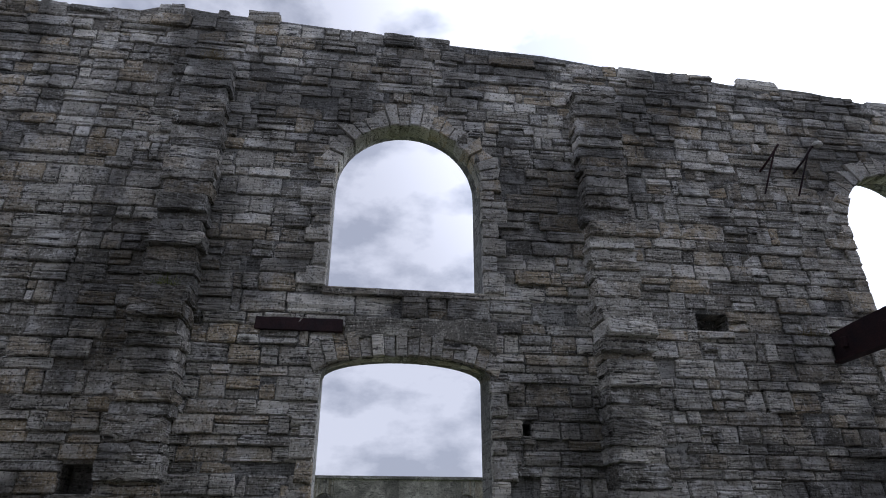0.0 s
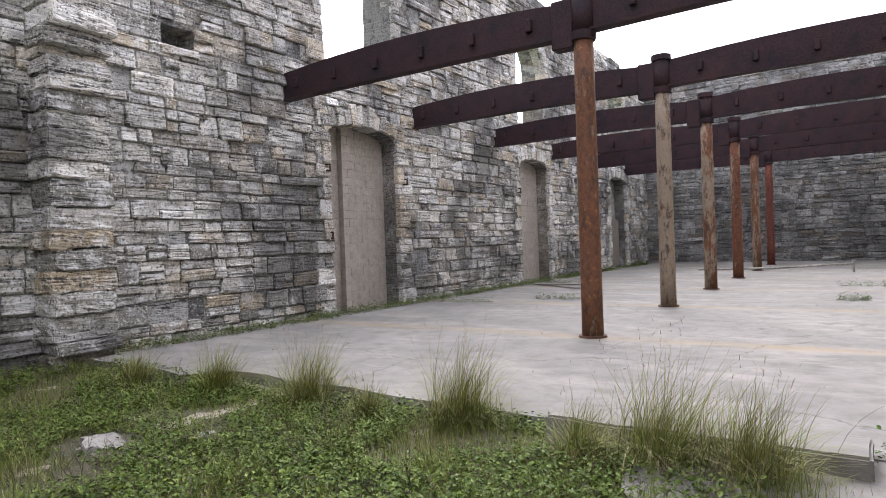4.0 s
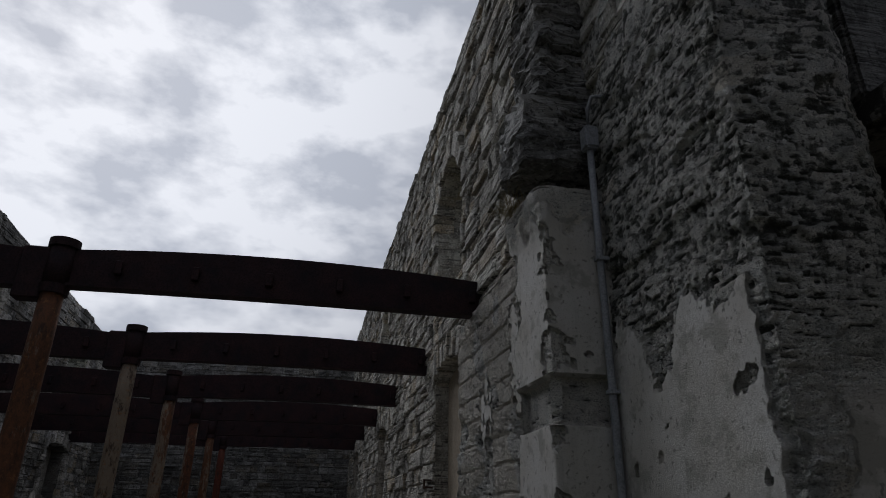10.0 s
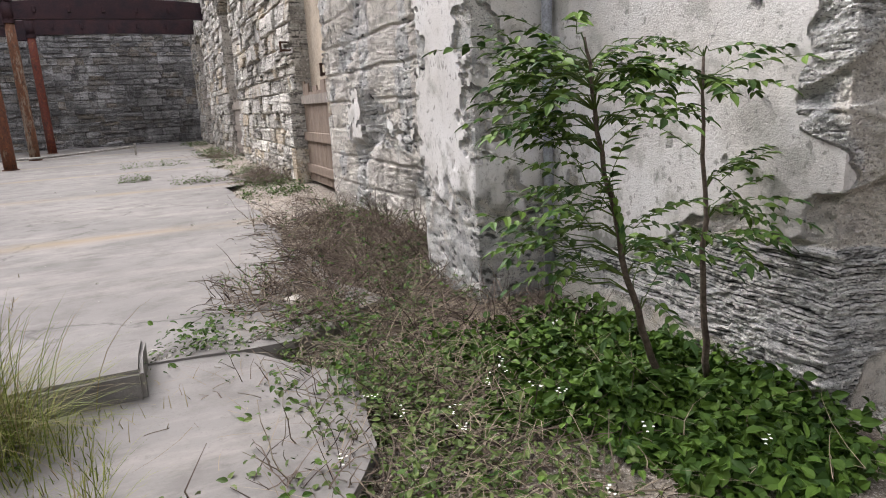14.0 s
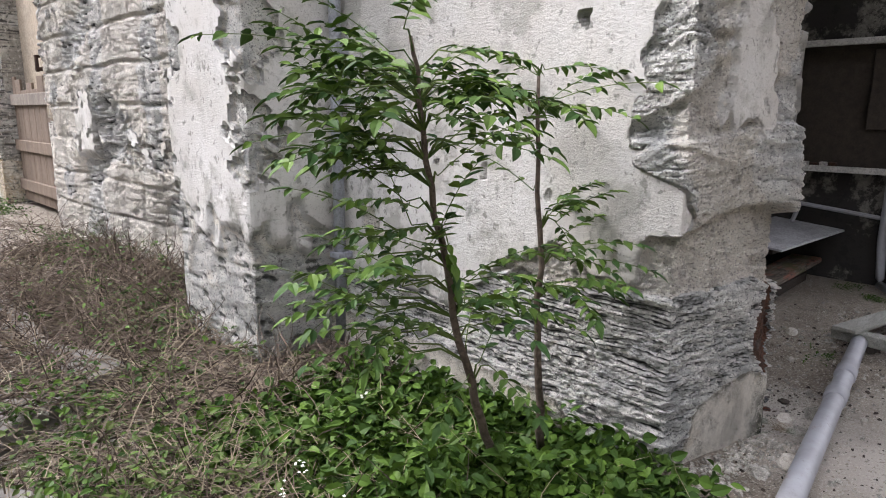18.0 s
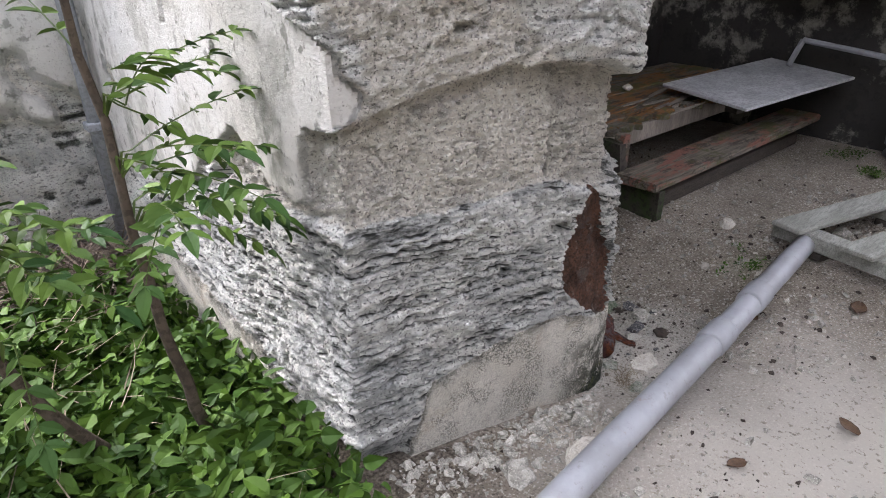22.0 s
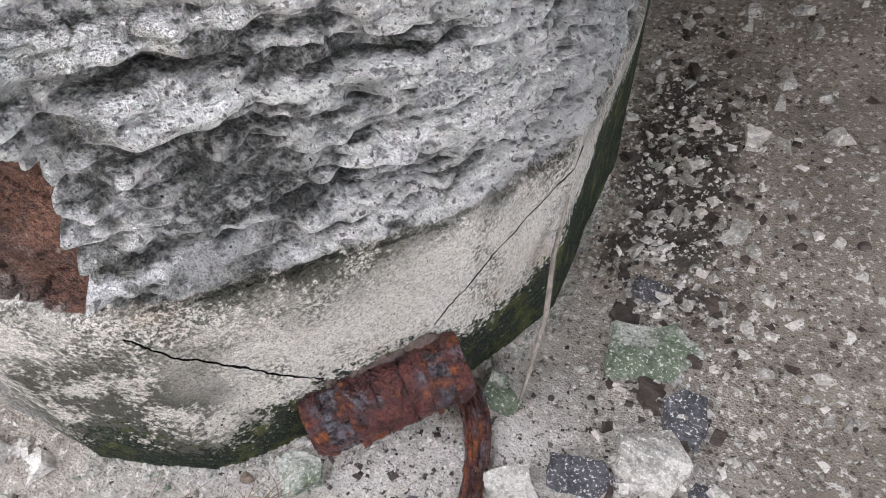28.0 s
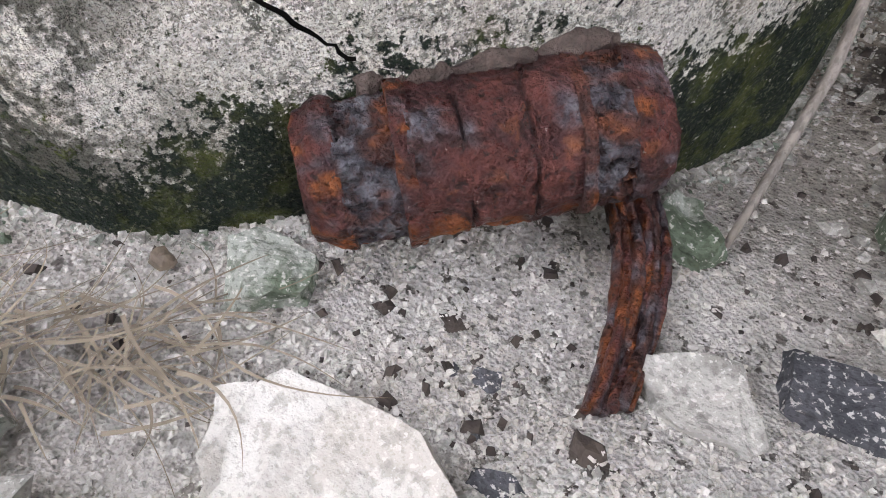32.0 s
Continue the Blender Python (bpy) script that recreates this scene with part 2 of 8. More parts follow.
# ---- building helpers ----
def finish(name, bm, material, smooth=False):
    me = bpy.data.meshes.new(name)
    bm.normal_update()
    bm.to_mesh(me)
    bm.free()
    for m in material if isinstance(material, (list, tuple)) else [material]:
        me.materials.append(m)
    if smooth:
        me.polygons.foreach_set("use_smooth", [True] * len(me.polygons))
    return me


def part(name, bm, material, parent=None, label="", smooth=False):
    ob = new(name, finish(name, bm, material, smooth))
    if parent is not None:
        ob.parent = parent
        ob.matrix_parent_inverse = parent.matrix_world.inverted()
    if label:
        tagged(ob, label)
    return ob


def empty(name, place=(0, 0, 0)):
    ob = new(name)
    ob.empty_display_size = 0.1
    ob.matrix_world = Matrix.Translation(place)
    bpy.context.view_layer.update()
    return ob


def from_lists(name, verts, faces, material, smooth=False):
    me = bpy.data.meshes.new(name)
    me.from_pydata(verts, [], faces)
    me.materials.append(material)
    if smooth:
        me.polygons.foreach_set("use_smooth", [True] * len(me.polygons))
    me.update()
    return me


def add_box(bm, lo, hi, m=None, bevel=0.0, seg=1):
    r = bmesh.ops.create_cube(bm, size=1.0)["verts"]
    lo, hi = Vector(lo), Vector(hi)
    for v in r:
        v.co = Vector([lo[i] + (v.co[i] + 0.5) * (hi[i] - lo[i]) for i in range(3)])
    if bevel:
        es = list({e for v in r for e in v.link_edges})
        got = bmesh.ops.bevel(bm, geom=es, offset=bevel, segments=seg, affect="EDGES", clamp_overlap=True)
        r = list({v for f in got["faces"] for v in f.verts} | {v for v in r if v.is_valid})
    if m is not None:
        for v in r:
            v.co = m @ v.co
    return r


def box(lo, hi, m=None, bevel=0.0, seg=1):
    bm = bmesh.new()
    add_box(bm, lo, hi, m, bevel, seg)
    return bm


def roughen(bm, amount, scale=8.0, seed=0.0):
    for v in bm.verts:
        v.co += Vector(noise.noise_vector(v.co * scale + Vector((seed, seed * 1.7, 0)))) * amount
    return bm


def add_tube(bm, points, radius, sides=10, cap=True):
    """A round bar along points; radius is a number or one for each point."""
    pts = [Vector(p) for p in points]
    rings = []
    up = Vector((0, 0, 1))
    for i, p in enumerate(pts):
        d = (pts[min(i + 1, len(pts) - 1)] - pts[max(i - 1, 0)]).normalized()
        a = d.cross(up if abs(d.z) < 0.95 else Vector((1, 0, 0))).normalized()
        b = a.cross(d)
        r = radius[i] if isinstance(radius, (list, tuple)) else radius
        rings.append([bm.verts.new(p + r * (math.cos(k * math.tau / sides) * a + math.sin(k * math.tau / sides) * b)) for k in range(sides)])
    for q, s in zip(rings, rings[1:]):
        for k in range(sides):
            bm.faces.new((q[k], q[(k + 1) % sides], s[(k + 1) % sides], s[k]))
    if cap:
        bm.faces.new(rings[0][::-1])
        bm.faces.new(rings[-1])
    return bm


def tube(points, radius, sides=10):
    return add_tube(bmesh.new(), points, radius, sides)


def fbm(x, y, z, octaves=4):
    return noise.fractal((x, y, z), 1.0, 2.0, octaves)


# ---- walls ----
class Opening:
    """A hole in a wall: straight sides up to spring, then an arch of the given rise."""

    def __init__(self, a, b, z0, spring, rise, flare=0.0):
        self.flare = flare
        self.a, self.b, self.z0, self.spring, self.rise = a, b, z0, spring, rise
        self.c, self.h = (a + b) / 2, (b - a) / 2

    def top(self, u):
        k = max(0.0, 1 - ((u - self.c) / self.h) ** 2)
        return self.spring + self.rise * math.sqrt(k)

    def blocked(self, za, zb):
        """The stretch along the wall that a course from za to zb must leave free."""
        if zb <= self.z0 + 0.03 or za >= self.spring + self.rise - 0.02:
            return None
        if za <= self.spring or self.rise < 0.05:
            return self.a, self.b
        k = math.sqrt(max(0.0, 1 - ((za - self.spring) / self.rise) ** 2))
        return self.c - self.h * k, self.c + self.h * k


class Wall:
    """A thick wall. origin: the point u = 0 on its face; along: unit vector of u; out: unit normal of the face."""

    def __init__(self, name, origin, along, out, u0, u1, z0, top, thick, openings):
        self.name, self.o = name, Vector(origin)
        self.u, self.n = Vector(along), Vector(out)
        self.u0, self.u1, self.z0, self.top, self.thick, self.openings = u0, u1, z0, top, thick, openings

    def at(self, u, d, z):
        return self.o + self.u * u + self.n * d + Vector((0, 0, z))

    def core(self, material):
        marks = {self.u0, self.u1}
        k = self.u0
        while k < self.u1:
            marks.add(k)
            k += 1.5
        for op in self.openings:
            steps = 18 if op.rise > 0.05 else 1
            for i in range(steps + 1):
                marks.add(op.c - op.h * math.cos(math.pi * i / steps))
        marks = sorted(m for m in marks if self.u0 <= m <= self.u1)
        verts, faces = [], []
        for a, b in zip(marks, marks[1:]):
            if b - a < 1e-4:
                continue
            mid = (a + b) / 2
            spans, za, zb, up = [], self.z0, self.z0, 0.0
            for op in sorted((o for o in self.openings if o.a < mid < o.b), key=lambda o: o.z0):
                if op.z0 > min(za, zb) + 1e-3:
                    spans.append((za, zb, op.z0, op.z0, up))
                za, zb, up = op.top(a), op.top(b), op.flare
            spans.append((za, zb, self.top(a), self.top(b), up))
            for p, q, r, s, lift in spans:
                i = len(verts)
                for d in (0.0, -self.thick):
                    k = lift if d else 0.0
                    verts += [self.at(a, d, p + k), self.at(b, d, q + k), self.at(b, d, s), self.at(a, d, r)]
                faces += [(i, i + 1, i + 2, i + 3), (i + 7, i + 6, i + 5, i + 4), (i, i + 4, i + 5, i + 1),
                          (i + 3, i + 2, i + 6, i + 7), (i, i + 3, i + 7, i + 4), (i + 1, i + 5, i + 6, i + 2)]
        ob = new(self.name, from_lists(self.name, verts, faces, material))
        return ob

    def stones(self, seed, low=0.17, high=0.42, wide=(0.24, 0.86), skip=()):
        """Courses of stones as rows of u, z, width, height, how far proud."""
        rnd = random.Random(seed)
        rows, z = [], self.z0
        peak = max(self.top(self.u0), self.top(self.u1), self.top((self.u0 + self.u1) / 2))
        while z < peak:
            h = rnd.uniform(low, high)
            holes = sorted([b for o in self.openings if (b := o.blocked(z, z + h))] + [(a, b) for a, b, c, d in skip if z + h > c and z < d])
            free, cursor = [], self.u0
            for a, b in holes:
                if a > cursor:
                    free.append((cursor, a))
                cursor = max(cursor, b)
            if cursor < self.u1:
                free.append((cursor, self.u1))
            for a, b in free:
                u = a
                while u < b - 0.02:
                    w = rnd.uniform(*wide) * rnd.choice((0.55, 1.0, 1.0, 1.0, 1.45))
                    if b - u - w < 0.2:
                        w = b - u
                    top = self.top(u + w / 2) + rnd.uniform(-0.12, 0.10)
                    if z + h * 0.6 < top:
                        cut = rnd.random()
                        proud = rnd.uniform(0.0, 0.07) if cut > 0.035 else -0.07
                        if cut > 0.78 and h > 0.26:
                            k = rnd.uniform(0.4, 0.6)
                            rows.append((u + w / 2, z + h * k / 2, w, h * k, proud))
                            rows.append((u + w / 2, z + h * (k + 1) / 2, w, h * (1 - k), rnd.uniform(0.015, 0.06)))
                        else:
                            rows.append((u + w / 2, z + h / 2, w, h, proud))
                    u += w
            z += h
        return rows

    def voussoirs(self, op, seed, deep=0.46, count=0):
        """Wedge stones over an opening, as rows of corner points on the face."""
        rnd, out = random.Random(seed), []
        n = count or max(7, int(op.h * 2 * (1.0 + op.rise / op.h * 0.6) / 0.21))
        for i in range(n):
            quad = []
            for t, far in ((i, 0), (i + 1, 0), (i + 1, 1), (i, 1)):
                a = math.pi * t / n
                cu, cz = -math.cos(a), math.sin(a)
                d = deep * rnd.uniform(0.62, 1.2) if far else -rnd.uniform(-0.01, 0.035)
                if op.rise > op.h * 0.6:
                    quad.append((op.c + (op.h + d) * cu, op.spring + (op.rise + d) * cz))
                else:
                    f = -1 + 2 * t / n
                    quad.append((op.c + (op.h + 0.12) * f + d * f * 0.35, op.spring + op.rise * math.sqrt(max(0, 1 - f * f)) + d))
            out.append((quad, rnd.uniform(0.05, 0.13)))
        return out


# a stone: an uneven face of 6 x 7 points with ledges along its bedding, sides running back into the wall
def stone_shape(seed):
    rnd = random.Random(seed)
    v, nx, nz = [], 6, 7
    lean, bow, chip = rnd.uniform(-0.25, 0.25), rnd.uniform(-0.2, 0.2), rnd.randrange(6)
    cuts = sorted(rnd.uniform(-0.34, 0.34) for _ in range(2))
    zs = (-0.49, -0.42, cuts[0], cuts[0] + 0.05, cuts[1] + 0.06, cuts[1] + 0.11, 0.49)
    beds = [rnd.uniform(-0.20, 0.12) for _ in range(3)]
    for j in range(nz):
        for i in range(nx):
            edge, corner = i in (0, nx - 1) or j in (0, nz - 1), i in (0, nx - 1) and j in (0, nz - 1)
            x = (-0.495, -0.44, -0.15, 0.15, 0.44, 0.495)[i] + rnd.uniform(-0.015, 0.015) + (rnd.uniform(-0.10, 0.10) if i in (2, 3) else 0)
            z = zs[j] + rnd.uniform(-0.022, 0.022) + (rnd.uniform(-0.05, 0.03) if j in (0, nz - 1) and rnd.random() < 0.4 else 0)
            d = (0.40 if corner else 0.70 if edge else 1.0) + beds[min(2, j // 2 if j < 4 else 2)] + lean * z * 2 + bow * x * 2 + rnd.uniform(-0.14, 0.14)
            if corner and chip == (0 if i == 0 else 1) + (0 if j == 0 else 2):
                d, x, z = -0.3, x * 0.84, z * 0.78
            v.append((x, d, z))
    ring = list(range(nx)) + [j * nx + nx - 1 for j in range(1, nz)] + [nx * nz - 2 - i for i in range(nx - 1)] + [j * nx for j in range(nz - 2, 0, -1)]
    n, k0 = len(ring), len(v)
    v += [(v[k][0], -0.8, v[k][2]) for k in ring]
    f = [(j * nx + i, j * nx + i + 1, (j + 1) * nx + i + 1, (j + 1) * nx + i) for j in range(nz - 1) for i in range(nx - 1)]
    f += [(ring[k], k0 + k, k0 + (k + 1) % n, ring[(k + 1) % n]) for k in range(n)]
    return v, f


STONE_SHAPES = [stone_shape(40 + k) for k in range(24)]
STONE_DEPTH = 0.080


def stone_matrix(wall, row, tilt=0.0):
    u, z, w, h, proud = row
    gap = 0.006 + 0.020 * abs(math.sin(u * 37.0 + z * 91.0)) ** 3
    m = Matrix((wall.u * (w - gap), wall.n * STONE_DEPTH, Vector((0, 0, h - gap)))).transposed().to_4x4()
    m.translation = wall.at(u, proud - STONE_DEPTH * 0.75, z)
    return m @ Matrix.Rotation(tilt, 4, "Y")


def joined_stones(name, wall, rows, material, parent, seed):
    rnd = random.Random(seed)
    verts, faces = [], []
    for row in rows:
        m = stone_matrix(wall, row, rnd.uniform(-0.02, 0.02))
        sv, sf = STONE_SHAPES[rnd.randrange(24)]
        k = len(verts)
        verts += [(m @ Vector(p))[:] for p in sv]
        faces += [tuple(i + k for i in f) for f in sf]
    ob = new(name, from_lists(name, verts, faces, material))
    ob.parent = parent
    return tagged(ob, kind="stuff")


def wedge_stone(wall, quad, proud, seed):
    bm = bmesh.new()
    c = (sum(q[0] for q in quad) / 4, sum(q[1] for q in quad) / 4)
    front, back = [], []
    for u, z in quad:
        front.append(bm.verts.new(wall.at(c[0] + (u - c[0]) * 0.86, proud, c[1] + (z - c[1]) * 0.88)))
        back.append(bm.verts.new(wall.at(u, -0.35, z)))
    mids = [bm.verts.new(wall.at(c[0] + (u - c[0]) * 0.98, proud - 0.035, c[1] + (z - c[1]) * 0.98)) for u, z in quad]
    bm.faces.new(front)
    for k in range(4):
        j = (k + 1) % 4
        bm.faces.new((front[k], mids[k], mids[j], front[j]))
        bm.faces.new((mids[k], back[k], back[j], mids[j]))
    return roughen(bm, 0.018, 6, seed)


# plan in metres: the hall runs along +y, its slab is z = 0, its columns stand on x = 0
LEFT, RIGHT, FAR, NEAR = -6.6, 6.17, 26.6, -19.0
BAY, COLUMN_TOP = 4.55, 5.36
GROUND = -0.14


def left_top(u):
    return 11.35 - 0.055 * u + 0.12 * noise.noise((u * 0.6, 0, 0)) if u > -14 else 11.9


def right_top(u):
    return 11.1 + 0.12 * noise.noise((u * 0.6, 5, 0))


def far_top(u):
    return 9.85 + 0.15 * noise.noise((u * 0.8, 9, 0))


LEFT_OPENINGS = [
    Opening(-10.0, -6.98, -0.4, 4.10, 0.36, 0.12), Opening(-10.04, -7.06, 5.72, 7.97, 1.46, 0.30),
    Opening(1.22, 3.72, -0.4, 4.10, 0.32), Opening(1.12, 3.74, 5.68, 7.75, 1.36, 0.30),
    Opening(10.75, 13.2, -0.4, 4.15, 0.32), Opening(10.7, 13.2, 5.7, 7.7, 1.25, 0.3),
    Opening(20.3, 22.7, -0.4, 4.15, 0.32), Opening(20.3, 22.7, 5.7, 7.7, 1.25),
    # sockets of lost beams
    Opening(-2.82, -2.17, 5.16, 5.54, 0.0), Opening(-13.85, -13.33, 2.12, 2.57, 0.0),
    Opening(-6.86, -6.66, 6.80, 7.0, 0.0), Opening(-6.44, -6.28, 3.12, 3.34, 0.0),
]
RIGHT_OPENINGS = [
    Opening(1.10, 3.50, -0.4, 4.2, 0.30), Opening(1.15, 3.5, 6.0, 7.7, 1.15),
    Opening(11.2, 13.4, -0.4, 4.2, 0.30), Opening(11.2, 13.4, 6.0, 7.7, 1.15),
    Opening(20.4, 22.6, -0.4, 4.2, 0.30), Opening(20.4, 22.6, 6.0, 7.7, 1.15),
    Opening(-10.8, -6.42, -0.4, 5.6, 2.0),
]
wall_left = Wall("wall_left", (LEFT, 0, 0), (0, 1, 0), (1, 0, 0), NEAR, FAR, -0.4, left_top, 0.95, LEFT_OPENINGS)
wall_right = Wall("wall_right", (RIGHT, 0, 0), (0, 1, 0), (-1, 0, 0), NEAR, FAR, -0.4, right_top, 0.95,
                  RIGHT_OPENINGS + [Opening(-6.42, -4.0, -0.4, 5.5, 0.0)])
wall_far = Wall("wall_far", (0, FAR, 0), (1, 0, 0), (0, -1, 0), LEFT, RIGHT, -0.4, far_top, 0.9, [])
wall_near = Wall("wall_near", (0, NEAR, 0), (1, 0, 0), (0, 1, 0), LEFT, RIGHT, -0.4, lambda u: 9.0, 0.9, [])
WALLS = {}
for w, words in ((wall_left, "roofless hall wall of dark weathered limestone blocks"), (wall_right, "hall wall of grey limestone with patches of old plaster"),
                 (wall_far, "end wall of sooty dark limestone blocks"), (wall_near, "plain limestone end wall")):
    WALLS[w.name] = tagged(w.core(STONE_PALE if w is wall_right else STONE_DARK), words, "wall", kind="structure")


# ---- ground ----
def sheet(name, xs, ys, height, material):
    verts = [(x, y, height(x, y)) for y in ys for x in xs]
    n = len(xs)
    faces = [(j * n + i, j * n + i + 1, (j + 1) * n + i + 1, (j + 1) * n + i) for j in range(len(ys) - 1) for i in range(n - 1)]
    return new(name, from_lists(name, verts, faces, material, True))


def steps(a, b, d):
    n = max(1, round((b - a) / d))
    return [a + (b - a) * i / n for i in range(n + 1)]


def ground_height(x, y):
    if abs(x) > 40 or abs(y) > 60:
        return GROUND - 0.06
    z = GROUND + 0.05 * noise.noise((x * 0.7, y * 0.7, 0)) + 0.02 * noise.noise((x * 3, y * 3, 2))
    if x < 4:
        z -= 0.10 * min(1, (4 - x) / 5)
    else:
        z += 0.11 * min(1, (x - 4) / 1.5) - 0.04 * min(1, max(0, x - 6) / 0.6)
        hollow = math.hypot(x - 7.25, (y + 6.05) * 0.9)
        z -= 0.115 * max(0.0, 1 - hollow / 0.75) ** 0.6 if hollow < 0.75 else 0
    if x < 4.2 and -7.5 < y < -4:
        z += 0.10 * min(1, (y + 7.5) / 2.6) * min(1, (4.2 - x) / 0.6)
    if -8.2 < y < -4 and 5.8 < x < 9.5:
        z += 0.012 * noise.noise((x * 9, y * 9, 4))
    return z


def earth():
    m = Mat("sandy_earth", 0.95)
    vec = m.mapped(world=True)
    n1, n2, n3 = m.noise(vec, 0.9, 6, 0.65), m.noise(vec, 9, 7, 0.70), m.noise(vec, 110, 3, 0.60)
    c = m.mix(m.ramp(n1, [(0.35, 0.0), (0.65, 1.0)]), (0.36, 0.315, 0.255), (0.24, 0.207, 0.163))
    c = m.mix(m.math("MULTIPLY", m.ramp(n2, [(0.48, 0.0), (0.66, 1.0)]), 0.55), c, (0.13, 0.112, 0.09))
    # spilt white lime trodden into the passage
    far = m.n.new("ShaderNodeVectorMath")
    far.operation = "DISTANCE"
    m.l.new(m.mapped((1.0, 1.25, 0.0), world=True), far.inputs[0])
    far.inputs[1].default_value = (7.0, -9.15, 0.0)
    spill = m.math("ADD", far.outputs["Value"], m.math("MULTIPLY", m.noise(vec, 2.6, 6, 0.7), 0.9))
    near = m.n.new("ShaderNodeVectorMath")
    near.operation = "DISTANCE"
    m.l.new(m.mapped((1.0, 1.0, 0.0), world=True), near.inputs[0])
    near.inputs[1].default_value = (7.17, -6.42, 0.0)
    c = m.mix(m.math("MULTIPLY", m.ramp(m.math("ADD", near.outputs["Value"], m.math("MULTIPLY", n2, 0.25)), [(0.24, 1.0), (0.56, 0.0)]), 0.8), c, (0.58, 0.56, 0.51))
    soil = m.n.new("ShaderNodeVectorMath")
    soil.operation = "DISTANCE"
    m.l.new(m.mapped((2.2, 0.55, 0.0), world=True), soil.inputs[0])
    soil.inputs[1].default_value = (16.28, -3.19, 0.0)
    damp = m.ramp(m.math("ADD", soil.outputs["Value"], m.math("MULTIPLY", m.noise(vec, 14, 6, 0.66), 0.6)), [(0.42, 0.85), (0.50, 0.0)])
    c = m.mix(damp, c, (0.045, 0.038, 0.032))
    c = m.mix(m.ramp(n3, [(0.58, 0.0), (0.62, 0.85)]), c, (0.66, 0.63, 0.57))
    c = m.mix(m.ramp(n3, [(0.36, 0.9), (0.42, 0.0)]), c, (0.10, 0.086, 0.070))
    c = m.mix(m.ramp(m.noise(vec, 42, 4, 0.6), [(0.64, 0.0), (0.67, 0.9)]), c, (0.07, 0.058, 0.046))
    c = m.mix(m.math("MULTIPLY", m.ramp(m.noise(vec, 3.1, 7, 0.75), [(0.52, 0.0), (0.66, 1.0)]), 0.45), c, (0.17, 0.148, 0.115))
    c = m.mix(m.math("MULTIPLY", m.ramp(m.math("MULTIPLY", spill, 0.5), [(0.46, 1.0), (0.80, 0.0)]), m.ramp(m.noise(vec, 60, 4, 0.6), [(0.34, 0.15), (0.42, 0.88)])), c, (0.58, 0.54, 0.475))
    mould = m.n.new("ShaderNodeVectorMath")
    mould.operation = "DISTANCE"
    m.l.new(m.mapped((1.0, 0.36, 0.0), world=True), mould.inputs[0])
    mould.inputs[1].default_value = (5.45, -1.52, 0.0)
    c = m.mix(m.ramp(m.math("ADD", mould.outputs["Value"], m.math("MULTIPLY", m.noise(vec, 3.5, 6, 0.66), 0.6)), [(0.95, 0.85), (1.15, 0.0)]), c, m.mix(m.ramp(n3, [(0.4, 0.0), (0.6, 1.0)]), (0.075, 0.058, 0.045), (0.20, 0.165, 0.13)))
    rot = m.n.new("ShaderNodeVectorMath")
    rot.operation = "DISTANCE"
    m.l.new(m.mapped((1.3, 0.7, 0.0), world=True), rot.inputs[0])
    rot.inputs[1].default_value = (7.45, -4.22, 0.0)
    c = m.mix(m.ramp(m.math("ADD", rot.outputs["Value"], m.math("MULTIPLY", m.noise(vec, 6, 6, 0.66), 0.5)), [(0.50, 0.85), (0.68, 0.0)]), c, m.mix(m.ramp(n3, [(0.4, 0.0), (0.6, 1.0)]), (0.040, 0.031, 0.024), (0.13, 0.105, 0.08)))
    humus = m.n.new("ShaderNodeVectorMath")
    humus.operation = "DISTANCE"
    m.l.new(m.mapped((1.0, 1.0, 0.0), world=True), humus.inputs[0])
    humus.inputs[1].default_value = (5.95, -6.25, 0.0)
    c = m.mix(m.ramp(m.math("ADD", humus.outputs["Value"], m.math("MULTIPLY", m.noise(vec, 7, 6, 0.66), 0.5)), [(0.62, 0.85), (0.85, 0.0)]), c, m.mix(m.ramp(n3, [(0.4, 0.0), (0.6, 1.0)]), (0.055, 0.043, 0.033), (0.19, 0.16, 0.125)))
    m.colour(c)
    m.bump(n2, 0.8, 0.04)
    m.bump(m.noise(vec, 45, 6, 0.8), 1.0, 0.012)
    m.bump(m.voronoi(vec, 330), 0.9, 0.0035)
    return m.m


EARTH = earth()
gx = [-4000, -1500, -500, -150, -60] + steps(-40, -8, 4) + steps(-7.5, 3.0, 0.5) + steps(3.2, 6.7, 0.10) + steps(6.725, 7.6, 0.025) + steps(7.7, 10.0, 0.10) + steps(10.5, 14, 0.5) + steps(16, 60, 4) + [150, 500, 1500, 4000]
gy = [-4000, -1500, -500, -150, -60] + steps(-40, -20, 4) + steps(-19.5, -9, 0.5) + steps(-8.8, -6.8, 0.10) + steps(-6.775, -5.6, 0.025) + steps(-5.5, -2.4, 0.10) + steps(-2, 30, 1.0) + steps(34, 60, 4) + [150, 500, 1500, 4000]
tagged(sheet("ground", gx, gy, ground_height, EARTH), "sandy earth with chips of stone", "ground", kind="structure")


